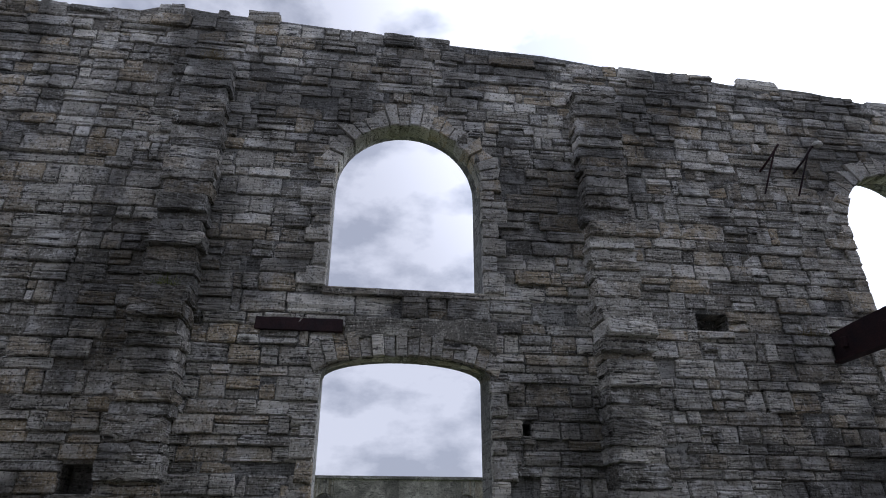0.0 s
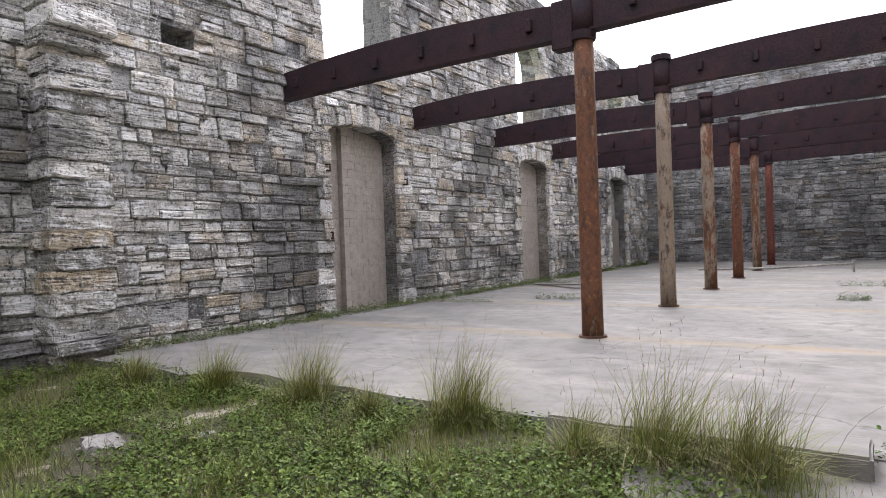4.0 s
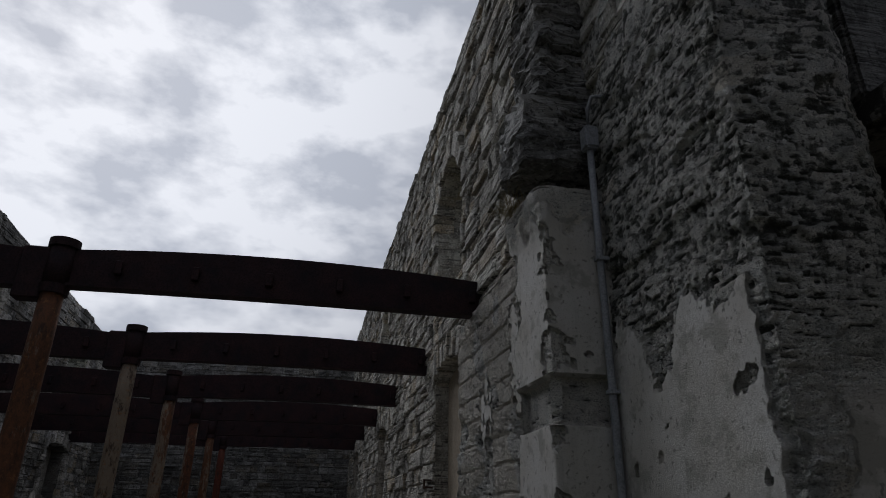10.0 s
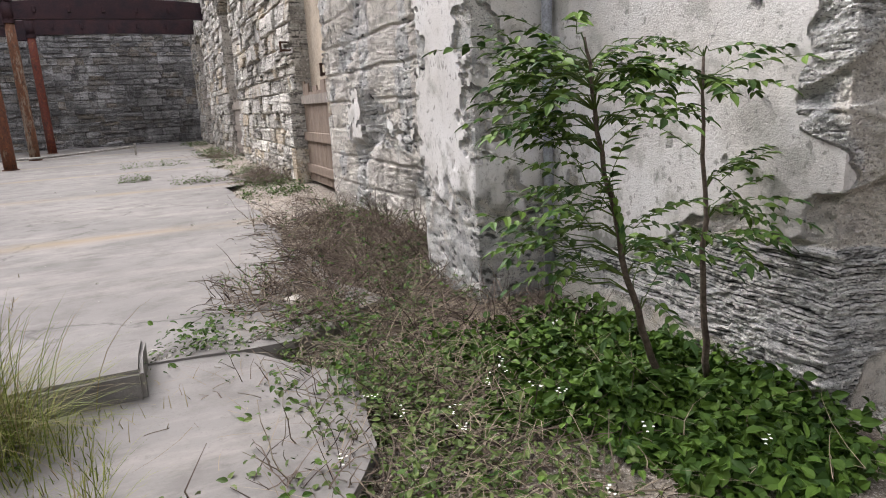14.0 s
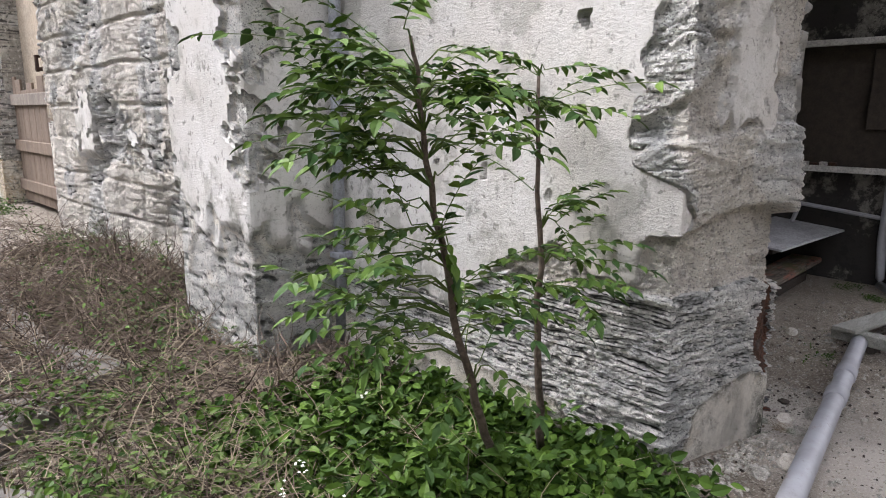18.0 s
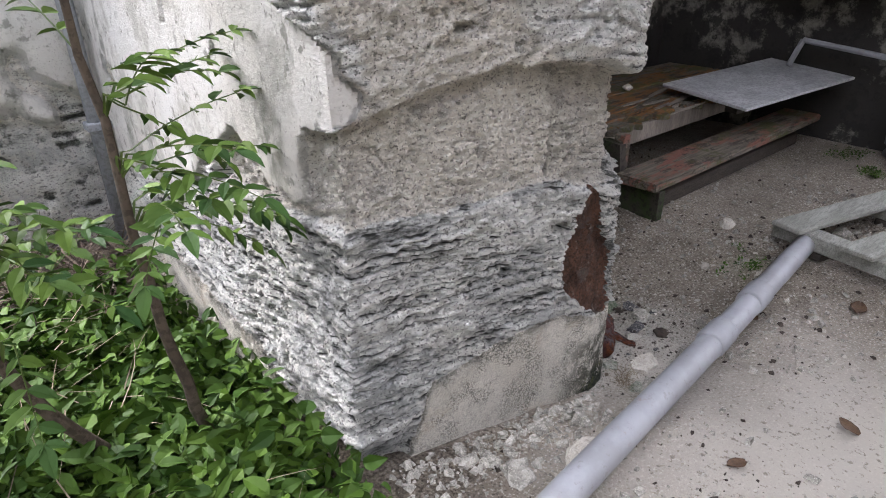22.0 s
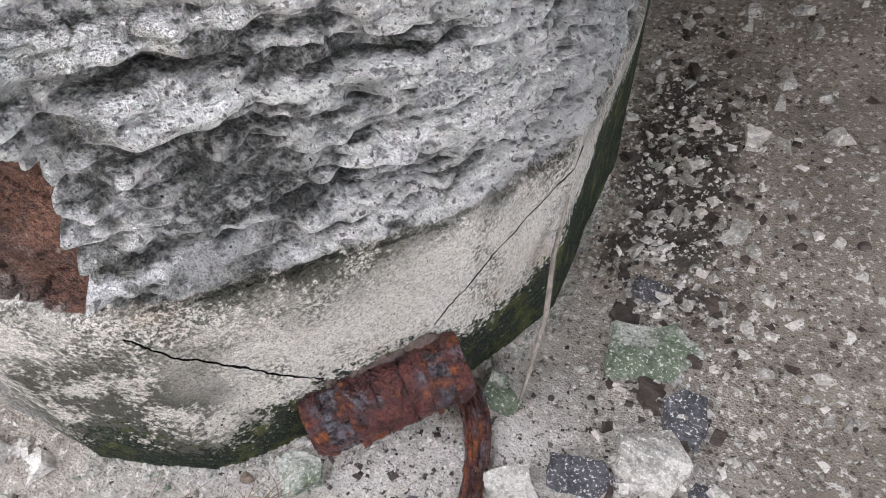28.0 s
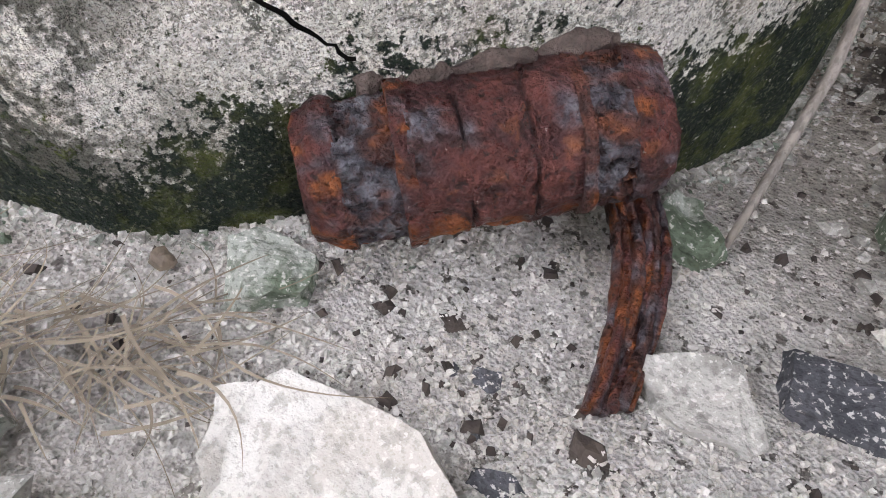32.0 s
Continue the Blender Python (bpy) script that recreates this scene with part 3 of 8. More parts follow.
def concrete():
    m = Mat("worn_concrete", 0.88)
    vec = m.mapped(world=True)
    n1, n2, n3 = m.noise(vec, 0.45, 6, 0.6), m.noise(vec, 3.2, 7, 0.68), m.noise(vec, 55, 4, 0.6)
    c = m.mix(m.ramp(n1, [(0.35, 0.0), (0.65, 1.0)]), (0.215, 0.206, 0.190), (0.155, 0.148, 0.136))
    c = m.mix(m.math("MULTIPLY", m.ramp(n2, [(0.46, 0.0), (0.66, 1.0)]), 0.6), c, (0.105, 0.098, 0.087))
    c = m.mix(m.math("MULTIPLY", m.ramp(m.noise(m.mapped((0.6, 1.6, 1), world=True), 0.8, 8, 0.75), [(0.50, 0.0), (0.62, 1.0)]), 0.45), c, (0.31, 0.29, 0.26))
    c = m.mix(m.math("MULTIPLY", m.ramp(m.noise(vec, 14, 6, 0.8), [(0.58, 0.0), (0.66, 1.0)]), 0.5), c, (0.12, 0.114, 0.10))
    c = m.mix(m.math("MULTIPLY", m.ramp(n3, [(0.58, 0.0), (0.66, 1.0)]), 0.35), c, (0.14, 0.135, 0.125))
    # rust that has run along the floor under each beam
    sep = m.n.new("ShaderNodeSeparateXYZ")
    m.l.new(vec, sep.inputs[0])
    rows = m.math("ABSOLUTE", m.math("SUBTRACT", m.math("FRACT", m.math("ADD", m.math("DIVIDE", sep.outputs[1], 4.55), 0.5)), 0.5))
    run = m.math("MULTIPLY", m.ramp(m.math("ADD", rows, m.math("MULTIPLY", m.noise(vec, 1.7, 5, 0.7), 0.06)), [(0.030, 1.0), (0.105, 0.0)]), m.ramp(m.noise(m.mapped((0.5, 2.5, 1), world=True), 1.1, 5, 0.6), [(0.36, 0.05), (0.56, 1.0)]))
    c = m.mix(m.math("MULTIPLY", m.math("MULTIPLY", run, m.math("GREATER_THAN", sep.outputs[1], -2.0)), 0.7), c, (0.245, 0.192, 0.112))
    bent = m.n.new("ShaderNodeVectorMath")
    bent.operation = "ADD"
    push = m.n.new("ShaderNodeTexNoise")
    push.inputs["Scale"].default_value, push.inputs["Detail"].default_value = 0.9, 6.0
    m.l.new(vec, push.inputs["Vector"])
    m.l.new(vec, bent.inputs[0])
    m.l.new(push.outputs["Color"], bent.inputs[1])
    crack = m.voronoi(bent.outputs[0], 0.21, "DISTANCE_TO_EDGE")
    line = m.math("MULTIPLY", m.ramp(crack, [(0.0010, 1.0), (0.003, 0.0)]), m.ramp(n2, [(0.42, 0.0), (0.5, 1.0)]))
    c = m.mix(m.math("MULTIPLY", line, 0.6), c, (0.07, 0.066, 0.058))
    m.colour(c)
    m.bump(n3, 0.35, 0.006)
    m.bump(n2, 0.3, 0.012)
    m.bump(m.math("SUBTRACT", 1.0, line), 0.5, 0.01)
    return m.m


CONCRETE = concrete()


def slab_mesh():
    """The hall's slab: its front edge is broken, its right edge crumbles along the wall."""
    bm = bmesh.new()
    edge = []
    for x in steps(LEFT + 0.02, 4.3, 0.25):
        edge.append((x, -4.35 + 0.10 * noise.noise((x * 1.3, 3, 0)) - (0.45 if x < -3.6 else 0) - 0.05 * x * (x < 0)))
    for y in steps(-3.9, FAR - 0.02, 0.3):
        edge.append((4.85 + 0.30 * noise.noise((y * 0.9, 7, 0)) + 0.10 * noise.noise((y * 4, 1, 0)) + (0.35 if y > 4 else 0), y))
    edge.append((LEFT + 0.02, FAR - 0.02))
    top = [bm.verts.new((x, y, 0.0)) for x, y in edge]
    low = [bm.verts.new((x, y, -0.35)) for x, y in edge]
    bm.faces.new(top)
    for k in range(len(edge)):
        j = (k + 1) % len(edge)
        bm.faces.new((top[k], low[k], low[j], top[j]))
    bmesh.ops.triangulate(bm, faces=[f for f in bm.faces if len(f.verts) > 4])
    return bm


floor = tagged(part("floor", slab_mesh(), CONCRETE), "cracked grey concrete slab with rust stains", "floor", kind="structure")


def turf():
    m = Mat("trodden_turf", 0.95)
    vec = m.mapped(world=True)
    n1, n2 = m.noise(vec, 0.8, 6, 0.65), m.noise(vec, 22, 6, 0.7)
    c = m.mix(m.ramp(n1, [(0.36, 0.0), (0.62, 1.0)]), (0.035, 0.045, 0.016), (0.105, 0.088, 0.058))
    c = m.mix(m.math("MULTIPLY", m.ramp(n2, [(0.4, 1.0), (0.6, 0.0)]), 0.6), c, (0.03, 0.035, 0.015))
    m.colour(c)
    m.bump(n2, 0.8, 0.03)
    return m.m


def turf_edge(x, y):
    edge = 0.5 * noise.noise((x * 0.8, y * 0.8, 6)) + 0.15 * noise.noise((x * 3, y * 3, 6))
    inside = min(3.0 - x + edge, y + 15.5, -4.2 - y, x + 7.5)
    return ground_height(x, y) + (0.006 if inside > 0 else -0.05)


tagged(sheet("turf", steps(-6.55, 4.0, 0.15), steps(-16.0, -4.2, 0.15), turf_edge, turf()), "trodden turf with weeds and bare earth", "grass", kind="structure")


# ---- the gateway pier: a weathered block with plaster, ledges and a cast plinth ----
def pier_material():
    m = Mat("eroded_limestone_and_plaster", 0.92)
    vec = m.mapped(world=True)
    flat = m.mapped((1.0, 1.0, 3.2), (3, -3, 0), world=True)
    big, mid = m.noise(vec, 1.6, 5, 0.6), m.noise(vec, 13, 5, 0.60)
    grit, fine, speck = m.noise(m.mapped((1, 1, 1.8), world=True), 52, 4, 0.55), m.noise(vec, 150, 3, 0.55), m.noise(vec, 420, 3, 0.6)
    rag = m.math("MULTIPLY", m.math("SUBTRACT", m.noise(vec, 32, 8, 0.8), 0.5), 1.5)
    # bare block: pale, granular, with dark pits
    stone = m.mix(m.ramp(big, [(0.35, 0.0), (0.65, 1.0)]), (0.74, 0.695, 0.605), (0.68, 0.645, 0.58))
    stone = m.mix(m.ramp(mid, [(0.34, 0.8), (0.44, 0.0)]), stone, (0.34, 0.325, 0.29))
    stone = m.mix(m.ramp(grit, [(0.34, 0.85), (0.42, 0.0)]), stone, (0.22, 0.21, 0.185))
    stone = m.mix(m.ramp(grit, [(0.56, 0.0), (0.64, 0.75)]), stone, (0.82, 0.80, 0.745))
    stone = m.mix(m.ramp(fine, [(0.35, 0.85), (0.40, 0.0)]), stone, (0.15, 0.143, 0.125))
    stone = m.mix(m.ramp(speck, [(0.57, 0.0), (0.63, 0.8)]), stone, (0.84, 0.82, 0.77))
    # the bed mask paints grooves dark and crests white, standing in for groove shade
    bed = m.noise(flat, 30, 4, 0.56, 0.4)
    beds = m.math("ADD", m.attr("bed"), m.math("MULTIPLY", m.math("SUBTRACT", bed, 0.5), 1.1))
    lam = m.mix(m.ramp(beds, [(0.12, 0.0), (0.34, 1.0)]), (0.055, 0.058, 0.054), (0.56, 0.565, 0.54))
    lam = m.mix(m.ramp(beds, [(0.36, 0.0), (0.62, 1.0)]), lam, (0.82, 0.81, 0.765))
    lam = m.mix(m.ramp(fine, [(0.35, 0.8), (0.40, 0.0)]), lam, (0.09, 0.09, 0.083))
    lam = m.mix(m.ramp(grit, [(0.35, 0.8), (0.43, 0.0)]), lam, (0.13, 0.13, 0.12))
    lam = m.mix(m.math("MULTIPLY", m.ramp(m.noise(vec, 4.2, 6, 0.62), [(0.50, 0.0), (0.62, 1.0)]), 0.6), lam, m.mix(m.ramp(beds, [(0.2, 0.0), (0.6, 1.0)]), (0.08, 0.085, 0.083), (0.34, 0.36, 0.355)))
    stone = m.mix(m.ramp(m.math("ADD", m.attr("lamina"), m.math("MULTIPLY", rag, 0.6)), [(0.36, 0.0), (0.60, 1.0)]), stone, lam)
    # black algae of the damp corner, also painted into hollows in place of shade
    alga_shade = m.math("ADD", m.math("MULTIPLY", m.attr("alga_shade"), 0.44), m.math("SUBTRACT", m.math("ADD", m.math("MULTIPLY", m.noise(m.mapped((1, 1, 1.5), world=True), 11, 5, 0.60), 1.5), m.math("MULTIPLY", m.noise(vec, 48, 4, 0.6), 0.40)), 0.86))
    alga_shade = m.math("SUBTRACT", alga_shade, m.math("MULTIPLY", m.attr("bed"), 0.62))
    stone = m.mix(m.math("MULTIPLY", m.ramp(alga_shade, [(0.16, 0.0), (0.30, 0.93)]), m.ramp(fine, [(0.45, 1.0), (0.62, 0.5)])), stone, m.mix(m.ramp(speck, [(0.44, 0.0), (0.58, 1.0)]), (0.020, 0.023, 0.020), (0.12, 0.125, 0.11)))
    stone = m.mix(m.ramp(m.noise(vec, 9, 11, 0.86), [(0.56, 0.0), (0.60, 0.45)]), stone, (0.24, 0.235, 0.19))
    # cast plinth: cream, thick with dark specks and grey growth
    cast = m.mix(m.ramp(m.noise(vec, 5, 6, 0.7), [(0.40, 0.0), (0.62, 1.0)]), (0.84, 0.80, 0.71), (0.70, 0.66, 0.57))
    cast = m.mix(m.ramp(m.noise(vec, 60, 4, 0.6), [(0.56, 0.0), (0.66, 0.30)]), cast, (0.42, 0.40, 0.33))
    clump = m.ramp(m.noise(vec, 12, 5, 0.62), [(0.46, 0.22), (0.58, 1.0)])
    cast = m.mix(m.math("MULTIPLY", clump, m.ramp(m.noise(vec, 230, 4, 0.62), [(0.48, 0.0), (0.53, 0.95)])), cast, (0.085, 0.085, 0.062))
    cast = m.mix(m.ramp(m.noise(vec, 330, 3, 0.58), [(0.635, 0.0), (0.67, 0.95)]), cast, (0.10, 0.095, 0.078))
    cast = m.mix(m.ramp(speck, [(0.36, 0.8), (0.43, 0.0)]), cast, (0.24, 0.225, 0.185))
    cast = m.mix(m.ramp(m.noise(vec, 760, 2, 0.6), [(0.38, 0.65), (0.43, 0.0)]), cast, (0.15, 0.14, 0.115))
    cast = m.mix(m.ramp(m.noise(vec, 620, 2, 0.6), [(0.58, 0.0), (0.64, 0.8)]), cast, (0.88, 0.86, 0.80))
    cast = m.mix(m.ramp(m.noise(vec, 8, 5, 0.65), [(0.57, 0.0), (0.70, 0.40)]), cast, (0.48, 0.38, 0.25))
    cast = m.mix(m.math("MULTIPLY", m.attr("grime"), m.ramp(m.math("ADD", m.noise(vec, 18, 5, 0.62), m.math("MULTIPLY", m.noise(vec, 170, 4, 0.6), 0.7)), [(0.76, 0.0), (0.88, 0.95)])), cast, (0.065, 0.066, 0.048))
    c = m.mix(m.ramp(m.math("ADD", m.attr("cast"), rag), [(0.40, 0.0), (0.58, 1.0)]), stone, cast)
    # lime plaster
    drip = m.noise(m.mapped((7, 7, 0.8), world=True), 1.5, 5, 0.62)
    lime = m.mix(m.ramp(big, [(0.36, 0.0), (0.66, 1.0)]), (0.65, 0.645, 0.62), (0.55, 0.53, 0.485))
    lime = m.mix(m.math("MULTIPLY", m.ramp(drip, [(0.54, 0.0), (0.74, 1.0)]), 0.35), lime, (0.36, 0.37, 0.34))
    lime = m.mix(m.math("MULTIPLY", m.ramp(m.noise(vec, 20, 4, 0.6), [(0.60, 0.0), (0.66, 1.0)]), 0.75), lime, (0.20, 0.20, 0.175))
    lime = m.mix(m.math("MULTIPLY", m.ramp(m.noise(vec, 4.0, 7, 0.66), [(0.53, 0.0), (0.61, 1.0)]), 0.65), lime, (0.33, 0.325, 0.285))
    lime = m.mix(m.ramp(m.noise(vec, 60, 4, 0.6), [(0.36, 0.6), (0.42, 0.0)]), lime, (0.42, 0.41, 0.37))
    sepz = m.n.new("ShaderNodeSeparateXYZ")
    m.l.new(vec, sepz.inputs[0])
    mould = m.math("ADD", m.noise(m.mapped((1, 1, 0.6), world=True), 6.0, 7, 0.68), m.math("MULTIPLY", m.math("SUBTRACT", 0.95, sepz.outputs[2]), 0.20))
    lime = m.mix(m.math("MULTIPLY", m.ramp(mould, [(0.58, 0.0), (0.68, 1.0)]), 0.70), lime, (0.125, 0.135, 0.11))
    c = m.mix(m.ramp(m.math("ADD", m.attr("lime"), m.math("MULTIPLY", rag, 0.6)), [(0.45, 0.0), (0.52, 1.0)]), c, lime)
    soil = m.mix(m.ramp(m.noise(vec, 8, 7, 0.72), [(0.40, 0.0), (0.60, 1.0)]), (0.075, 0.041, 0.031), (0.20, 0.10, 0.064))
    soil = m.mix(m.ramp(m.noise(vec, 26, 7, 0.78), [(0.58, 0.0), (0.64, 0.75)]), soil, (0.36, 0.31, 0.27))
    soil = m.mix(m.ramp(fine, [(0.42, 0.6), (0.47, 0.0)]), soil, (0.025, 0.017, 0.014))
    soil = m.mix(m.ramp(m.noise(vec, 5.5, 5, 0.6), [(0.54, 0.0), (0.62, 0.7)]), soil, (0.17, 0.15, 0.135))
    c = m.mix(m.ramp(m.math("ADD", m.attr("fill"), m.math("MULTIPLY", rag, 0.35)), [(0.45, 0.0), (0.52, 1.0)]), c, soil)
    moss = m.mix(m.ramp(m.noise(vec, 32, 5, 0.62), [(0.50, 0.0), (0.64, 1.0)]), (0.010, 0.018, 0.010), (0.075, 0.088, 0.020))
    moss = m.mix(m.ramp(speck, [(0.56, 0.0), (0.62, 0.7)]), moss, (0.13, 0.14, 0.085))
    c = m.mix(m.ramp(m.math("ADD", m.attr("moss"), m.math("MULTIPLY", m.math("SUBTRACT", m.noise(vec, 150, 5, 0.70), 0.5), 3.0)), [(0.40, 0.0), (0.56, 1.0)]), c, moss)
    # near-black along the block's crack, painted for the shade within it
    c = m.mix(m.attr("crack"), c, (0.012, 0.011, 0.010))
    m.colour(c)
    bare = m.math("ADD", m.math("MULTIPLY", m.math("SUBTRACT", 1.0, m.attr("lime")), 0.85), 0.15)
    open_ = m.math("MULTIPLY", bare, m.math("SUBTRACT", 1.0, m.math("MULTIPLY", m.attr("cast"), 0.75)))
    m.bump(m.math("MULTIPLY", bed, m.attr("lamina")), 1.0, 0.03)
    m.bump(m.math("MULTIPLY", mid, open_), 1.0, 0.05)
    m.bump(m.math("MULTIPLY", grit, open_), 1.0, 0.05)
    m.bump(m.math("MULTIPLY", fine, bare), 1.0, 0.012)
    m.bump(speck, 1.0, 0.004)
    return m.m


PIER = pier_material()
PIER_LINE = [(6.10, -4.30), (6.07, -5.40), (6.045, -6.37), (6.83, -6.475), (6.94, -6.44), (7.06, -6.345), (7.17, -6.24), (7.25, -6.10), (7.29, -5.80), (7.30, -4.55)]


def pier_path():
    """Points along the pier's plan with s = 0 at its hall corner."""
    pts = [Vector((*p, 0)) for p in PIER_LINE]
    run = [0.0]
    for a, b in zip(pts, pts[1:]):
        run.append(run[-1] + (b - a).length)
    zero = run[2]
    return pts, [r - zero for r in run]


PIER_PTS, PIER_RUN = pier_path()


def pier_at(s):
    k = max(i for i in range(len(PIER_RUN) - 1) if PIER_RUN[i] <= s + 1e-6 or i == 0)
    t = (s - PIER_RUN[k]) / (PIER_RUN[k + 1] - PIER_RUN[k])
    return PIER_PTS[k].lerp(PIER_PTS[k + 1], t)


def pier_normal(s):
    d = pier_at(min(s + 0.06, PIER_RUN[-1] - 1e-3)) - pier_at(max(s - 0.06, PIER_RUN[0]))
    return Vector((d.y, -d.x, 0)).normalized() if d.length else Vector((-1, 0, 0))


def near_line(s, z, line):
    best = 9.0
    for (a, b), (c, d) in zip(line, line[1:]):
        ux, uz = c - a, d - b
        t = max(0.0, min(1.0, ((s - a) * ux + (z - b) * uz) / (ux * ux + uz * uz)))
        best = min(best, math.hypot(s - a - t * ux, z - b - t * uz))
    return best


def soft_step(a, b, x):
    t = max(0.0, min(1.0, (x - a) / (b - a)))
    return t * t * (3 - 2 * t)


CRACKS = [([(0.596, 0.966), (0.602, 0.896), (0.597, 0.816), (0.590, 0.716), (0.589, 0.665)], 0.0032, 0.05), ([(0.912, 0.12), (0.936, 0.078), (0.951, 0.063), (0.976, 0.034), (1.001, 0.000), (1.034, -0.029), (1.050, -0.042)], 0.0022, 0.010),
          ([(1.173, -0.026), (1.191, -0.002), (1.219, 0.019), (1.256, 0.040), (1.329, 0.062), (1.406, 0.085)], 0.0018, 0.009)]
# outline of the earth-filled pocket: along the face, height
POCKET = [(0.772, 0.605), (0.745, 0.60), (0.70, 0.53), (0.652, 0.40), (0.672, 0.31), (0.755, 0.215), (0.85, 0.150), (0.90, 0.140), (0.917, 0.17), (0.925, 0.297), (0.887, 0.405), (0.823, 0.46), (0.797, 0.545)]
# the under-edge of the course that overhangs
OVERHANG = [(-0.6, 0.86), (0.0, 0.885), (0.19, 0.935), (0.31, 0.957), (0.54, 0.968), (0.69, 0.952), (0.80, 0.90), (1.08, 0.87), (1.6, 0.90)]


def along(line, s):
    """The height of a broken line at s."""
    for (a, b), (c, d) in zip(line, line[1:]):
        if s <= c:
            return b + (d - b) * max(0.0, (s - a) / (c - a))
    return line[-1][1]


def inside(s, z, ring):
    odd = False
    for (a, b), (c, d) in zip(ring, ring[1:] + ring[:1]):
        if (b > z) != (d > z) and s < a + (c - a) * (z - b) / (d - b):
            odd = not odd
    return odd


def bedding(s, w, thick, seed):
    """Thin beds of stone: how far each stands out, the groove under it, and its rounded body."""
    f = w / thick + 1.5 * noise.noise((s * 1.3, seed, w * 7)) + 0.7 * noise.noise((s * 5, seed, w * 16)) + 0.25 * noise.noise((s * 17, seed, w * 40))
    lay = math.floor(f)
    t = f - lay
    hard = 0.65 * noise.noise((s * 3.6 + lay * 5.3, lay * 3.77, seed)) + 0.6 * noise.noise((s * 12 + lay * 2.1, lay * 1.9, seed + 3)) + 0.40 * noise.noise((s * 40 + lay * 2.7, lay * 1.3, seed + 5))
    gap = soft_step(-0.15, 0.40, noise.noise((s * 5.5, lay * 2.2, seed + 8)) + 0.6 * noise.noise((s * 2.1, w * 9, seed + 2)))
    groove = (1 - soft_step(0.02, 0.38, t)) * gap
    return hard, groove, math.sqrt(4 * t * (1 - t))


def pier_surface(s, z):
    """How far the face stands out at s, z, and how much of each finish it has."""
    n1 = noise.noise((s * 2.3, 3.1, z * 2.3))
    n2 = noise.noise((s * 7.0, 1.7, z * 7.0))
    n3 = noise.noise((s * 24.0, 5.2, z * 24.0))
    n4 = noise.noise((s * 62.0, 9.2, z * 62.0))
    rag = noise.noise((s * 5.0, 8.0, z * 5.0)) * 0.6 + 0.4 * noise.noise((s * 17, 2.0, z * 17))
    # the cast plinth, broken away under the hall corner
    plinth_top = along([(-2.1, 0.20), (-0.45, 0.15), (-0.28, -0.04), (0.12, -0.04), (0.20, 0.19), (0.42, 0.232), (0.63, 0.243), (0.80, 0.19), (0.95, 0.145), (1.30, 0.118), (1.6, 0.10)], s) + 0.02 * n2 + 0.012 * n3
    cast = 1 - soft_step(plinth_top - 0.010, plinth_top + 0.010, z)
    # plaster: a ragged edge near the corner, a flap that hangs over it, scraps on the passage face
    edge = -0.13 + 0.06 * noise.noise((0, 4.0, z * 3.1)) + 0.05 * noise.noise((1, 4.0, z * 11)) + 0.17 * soft_step(0.86, 0.90, z + 0.02 * n3) * soft_step(1.14, 1.02, z)
    foot = 0.72 + 0.10 * noise.noise((s * 2.4, 0, 0)) - 0.36 * soft_step(-0.45, -1.4, s)
    head = 3.05 + 0.55 * noise.noise((s * 2.0, 6.0, 0)) + 0.3 * rag
    lime = soft_step(0.0, 0.02, edge - s) * soft_step(0.0, 0.03, z - foot - 0.09 * rag) * soft_step(0.0, 0.05, head - z)
    if s > edge:
        gone = noise.noise((s * 2.2, 11.0, z * 1.6)) + 0.40 * rag
        lime = soft_step(0.0, 0.05, gone + 0.25 * soft_step(0.24, 0.34, s)) * soft_step(1.22, 1.30, z + 0.22 * rag - 0.1 * s) * soft_step(2.6, 2.3, z) * soft_step(0.20, 0.28, s + 0.12 * rag)
    elif noise.noise((s * 3.7, 21.0, z * 3.7)) + 0.5 * rag > 0.55:
        lime *= 0.0
    over = along(OVERHANG, s) + 0.018 * n2 + 0.010 * n3
    sill = 0.655 - 0.08 * soft_step(0.55, 0.85, s) - 0.04 * soft_step(-0.1, -0.4, s) + 0.020 * n2 + 0.015 * noise.noise((s * 3, 2.0, 7))
    upper = soft_step(over - 0.008, over + 0.008, z)
    low = soft_step(sill + 0.012, sill - 0.012, z)
    w = z + 0.05 * s + 0.03 * noise.noise((s * 1.2, 4.0, z * 1.5)) + 0.006 * n2
    thick = 0.0150 if z < 0.8 else 0.030 if z < 1.7 else 0.055
    hard, groove, body = bedding(s, w, thick, 1.5 if z < 0.8 else 6.5)
    gain = (1.0 + 0.7 * soft_step(0.72, 0.9, s)) if z < 0.8 else 0.75 if z < 1.7 else 1.3
    ledge = (0.016 * hard + 0.005 * body - 0.015 * groove) * gain + 0.012 * n1 + 0.011 * n2 + 0.011 * n3 + 0.010 * n4 - 0.012 * soft_step(0.12, 0.34, noise.noise((s * 26, 77.0, z * 40))) * soft_step(0.5, 0.9, s)
    pits = soft_step(0.20, 0.34, noise.noise((s * 34, 41.0, z * 52))) + 0.7 * soft_step(0.22, 0.36, noise.noise((s * 80, 43.0, z * 110)))
    block = 0.022 * n1 + 0.014 * n2 + 0.009 * n3 + 0.008 * n4 - 0.008 * pits + 0.004 * hard
    # beside the crack the block has gone back in soft ledges
    hollow = soft_step(0.595, 0.615, s) * (1 - upper) * (1 - low)
    block += hollow * (-0.018 - 0.020 * soft_step(0.62, 0.92, s) + 0.012 * hard - 0.010 * groove)
    bedded = soft_step(-0.10, 0.16, noise.noise((s * 1.4, 9.0, z * 2.1)) + 0.30 * soft_step(1.6, 2.6, z) + 0.12)
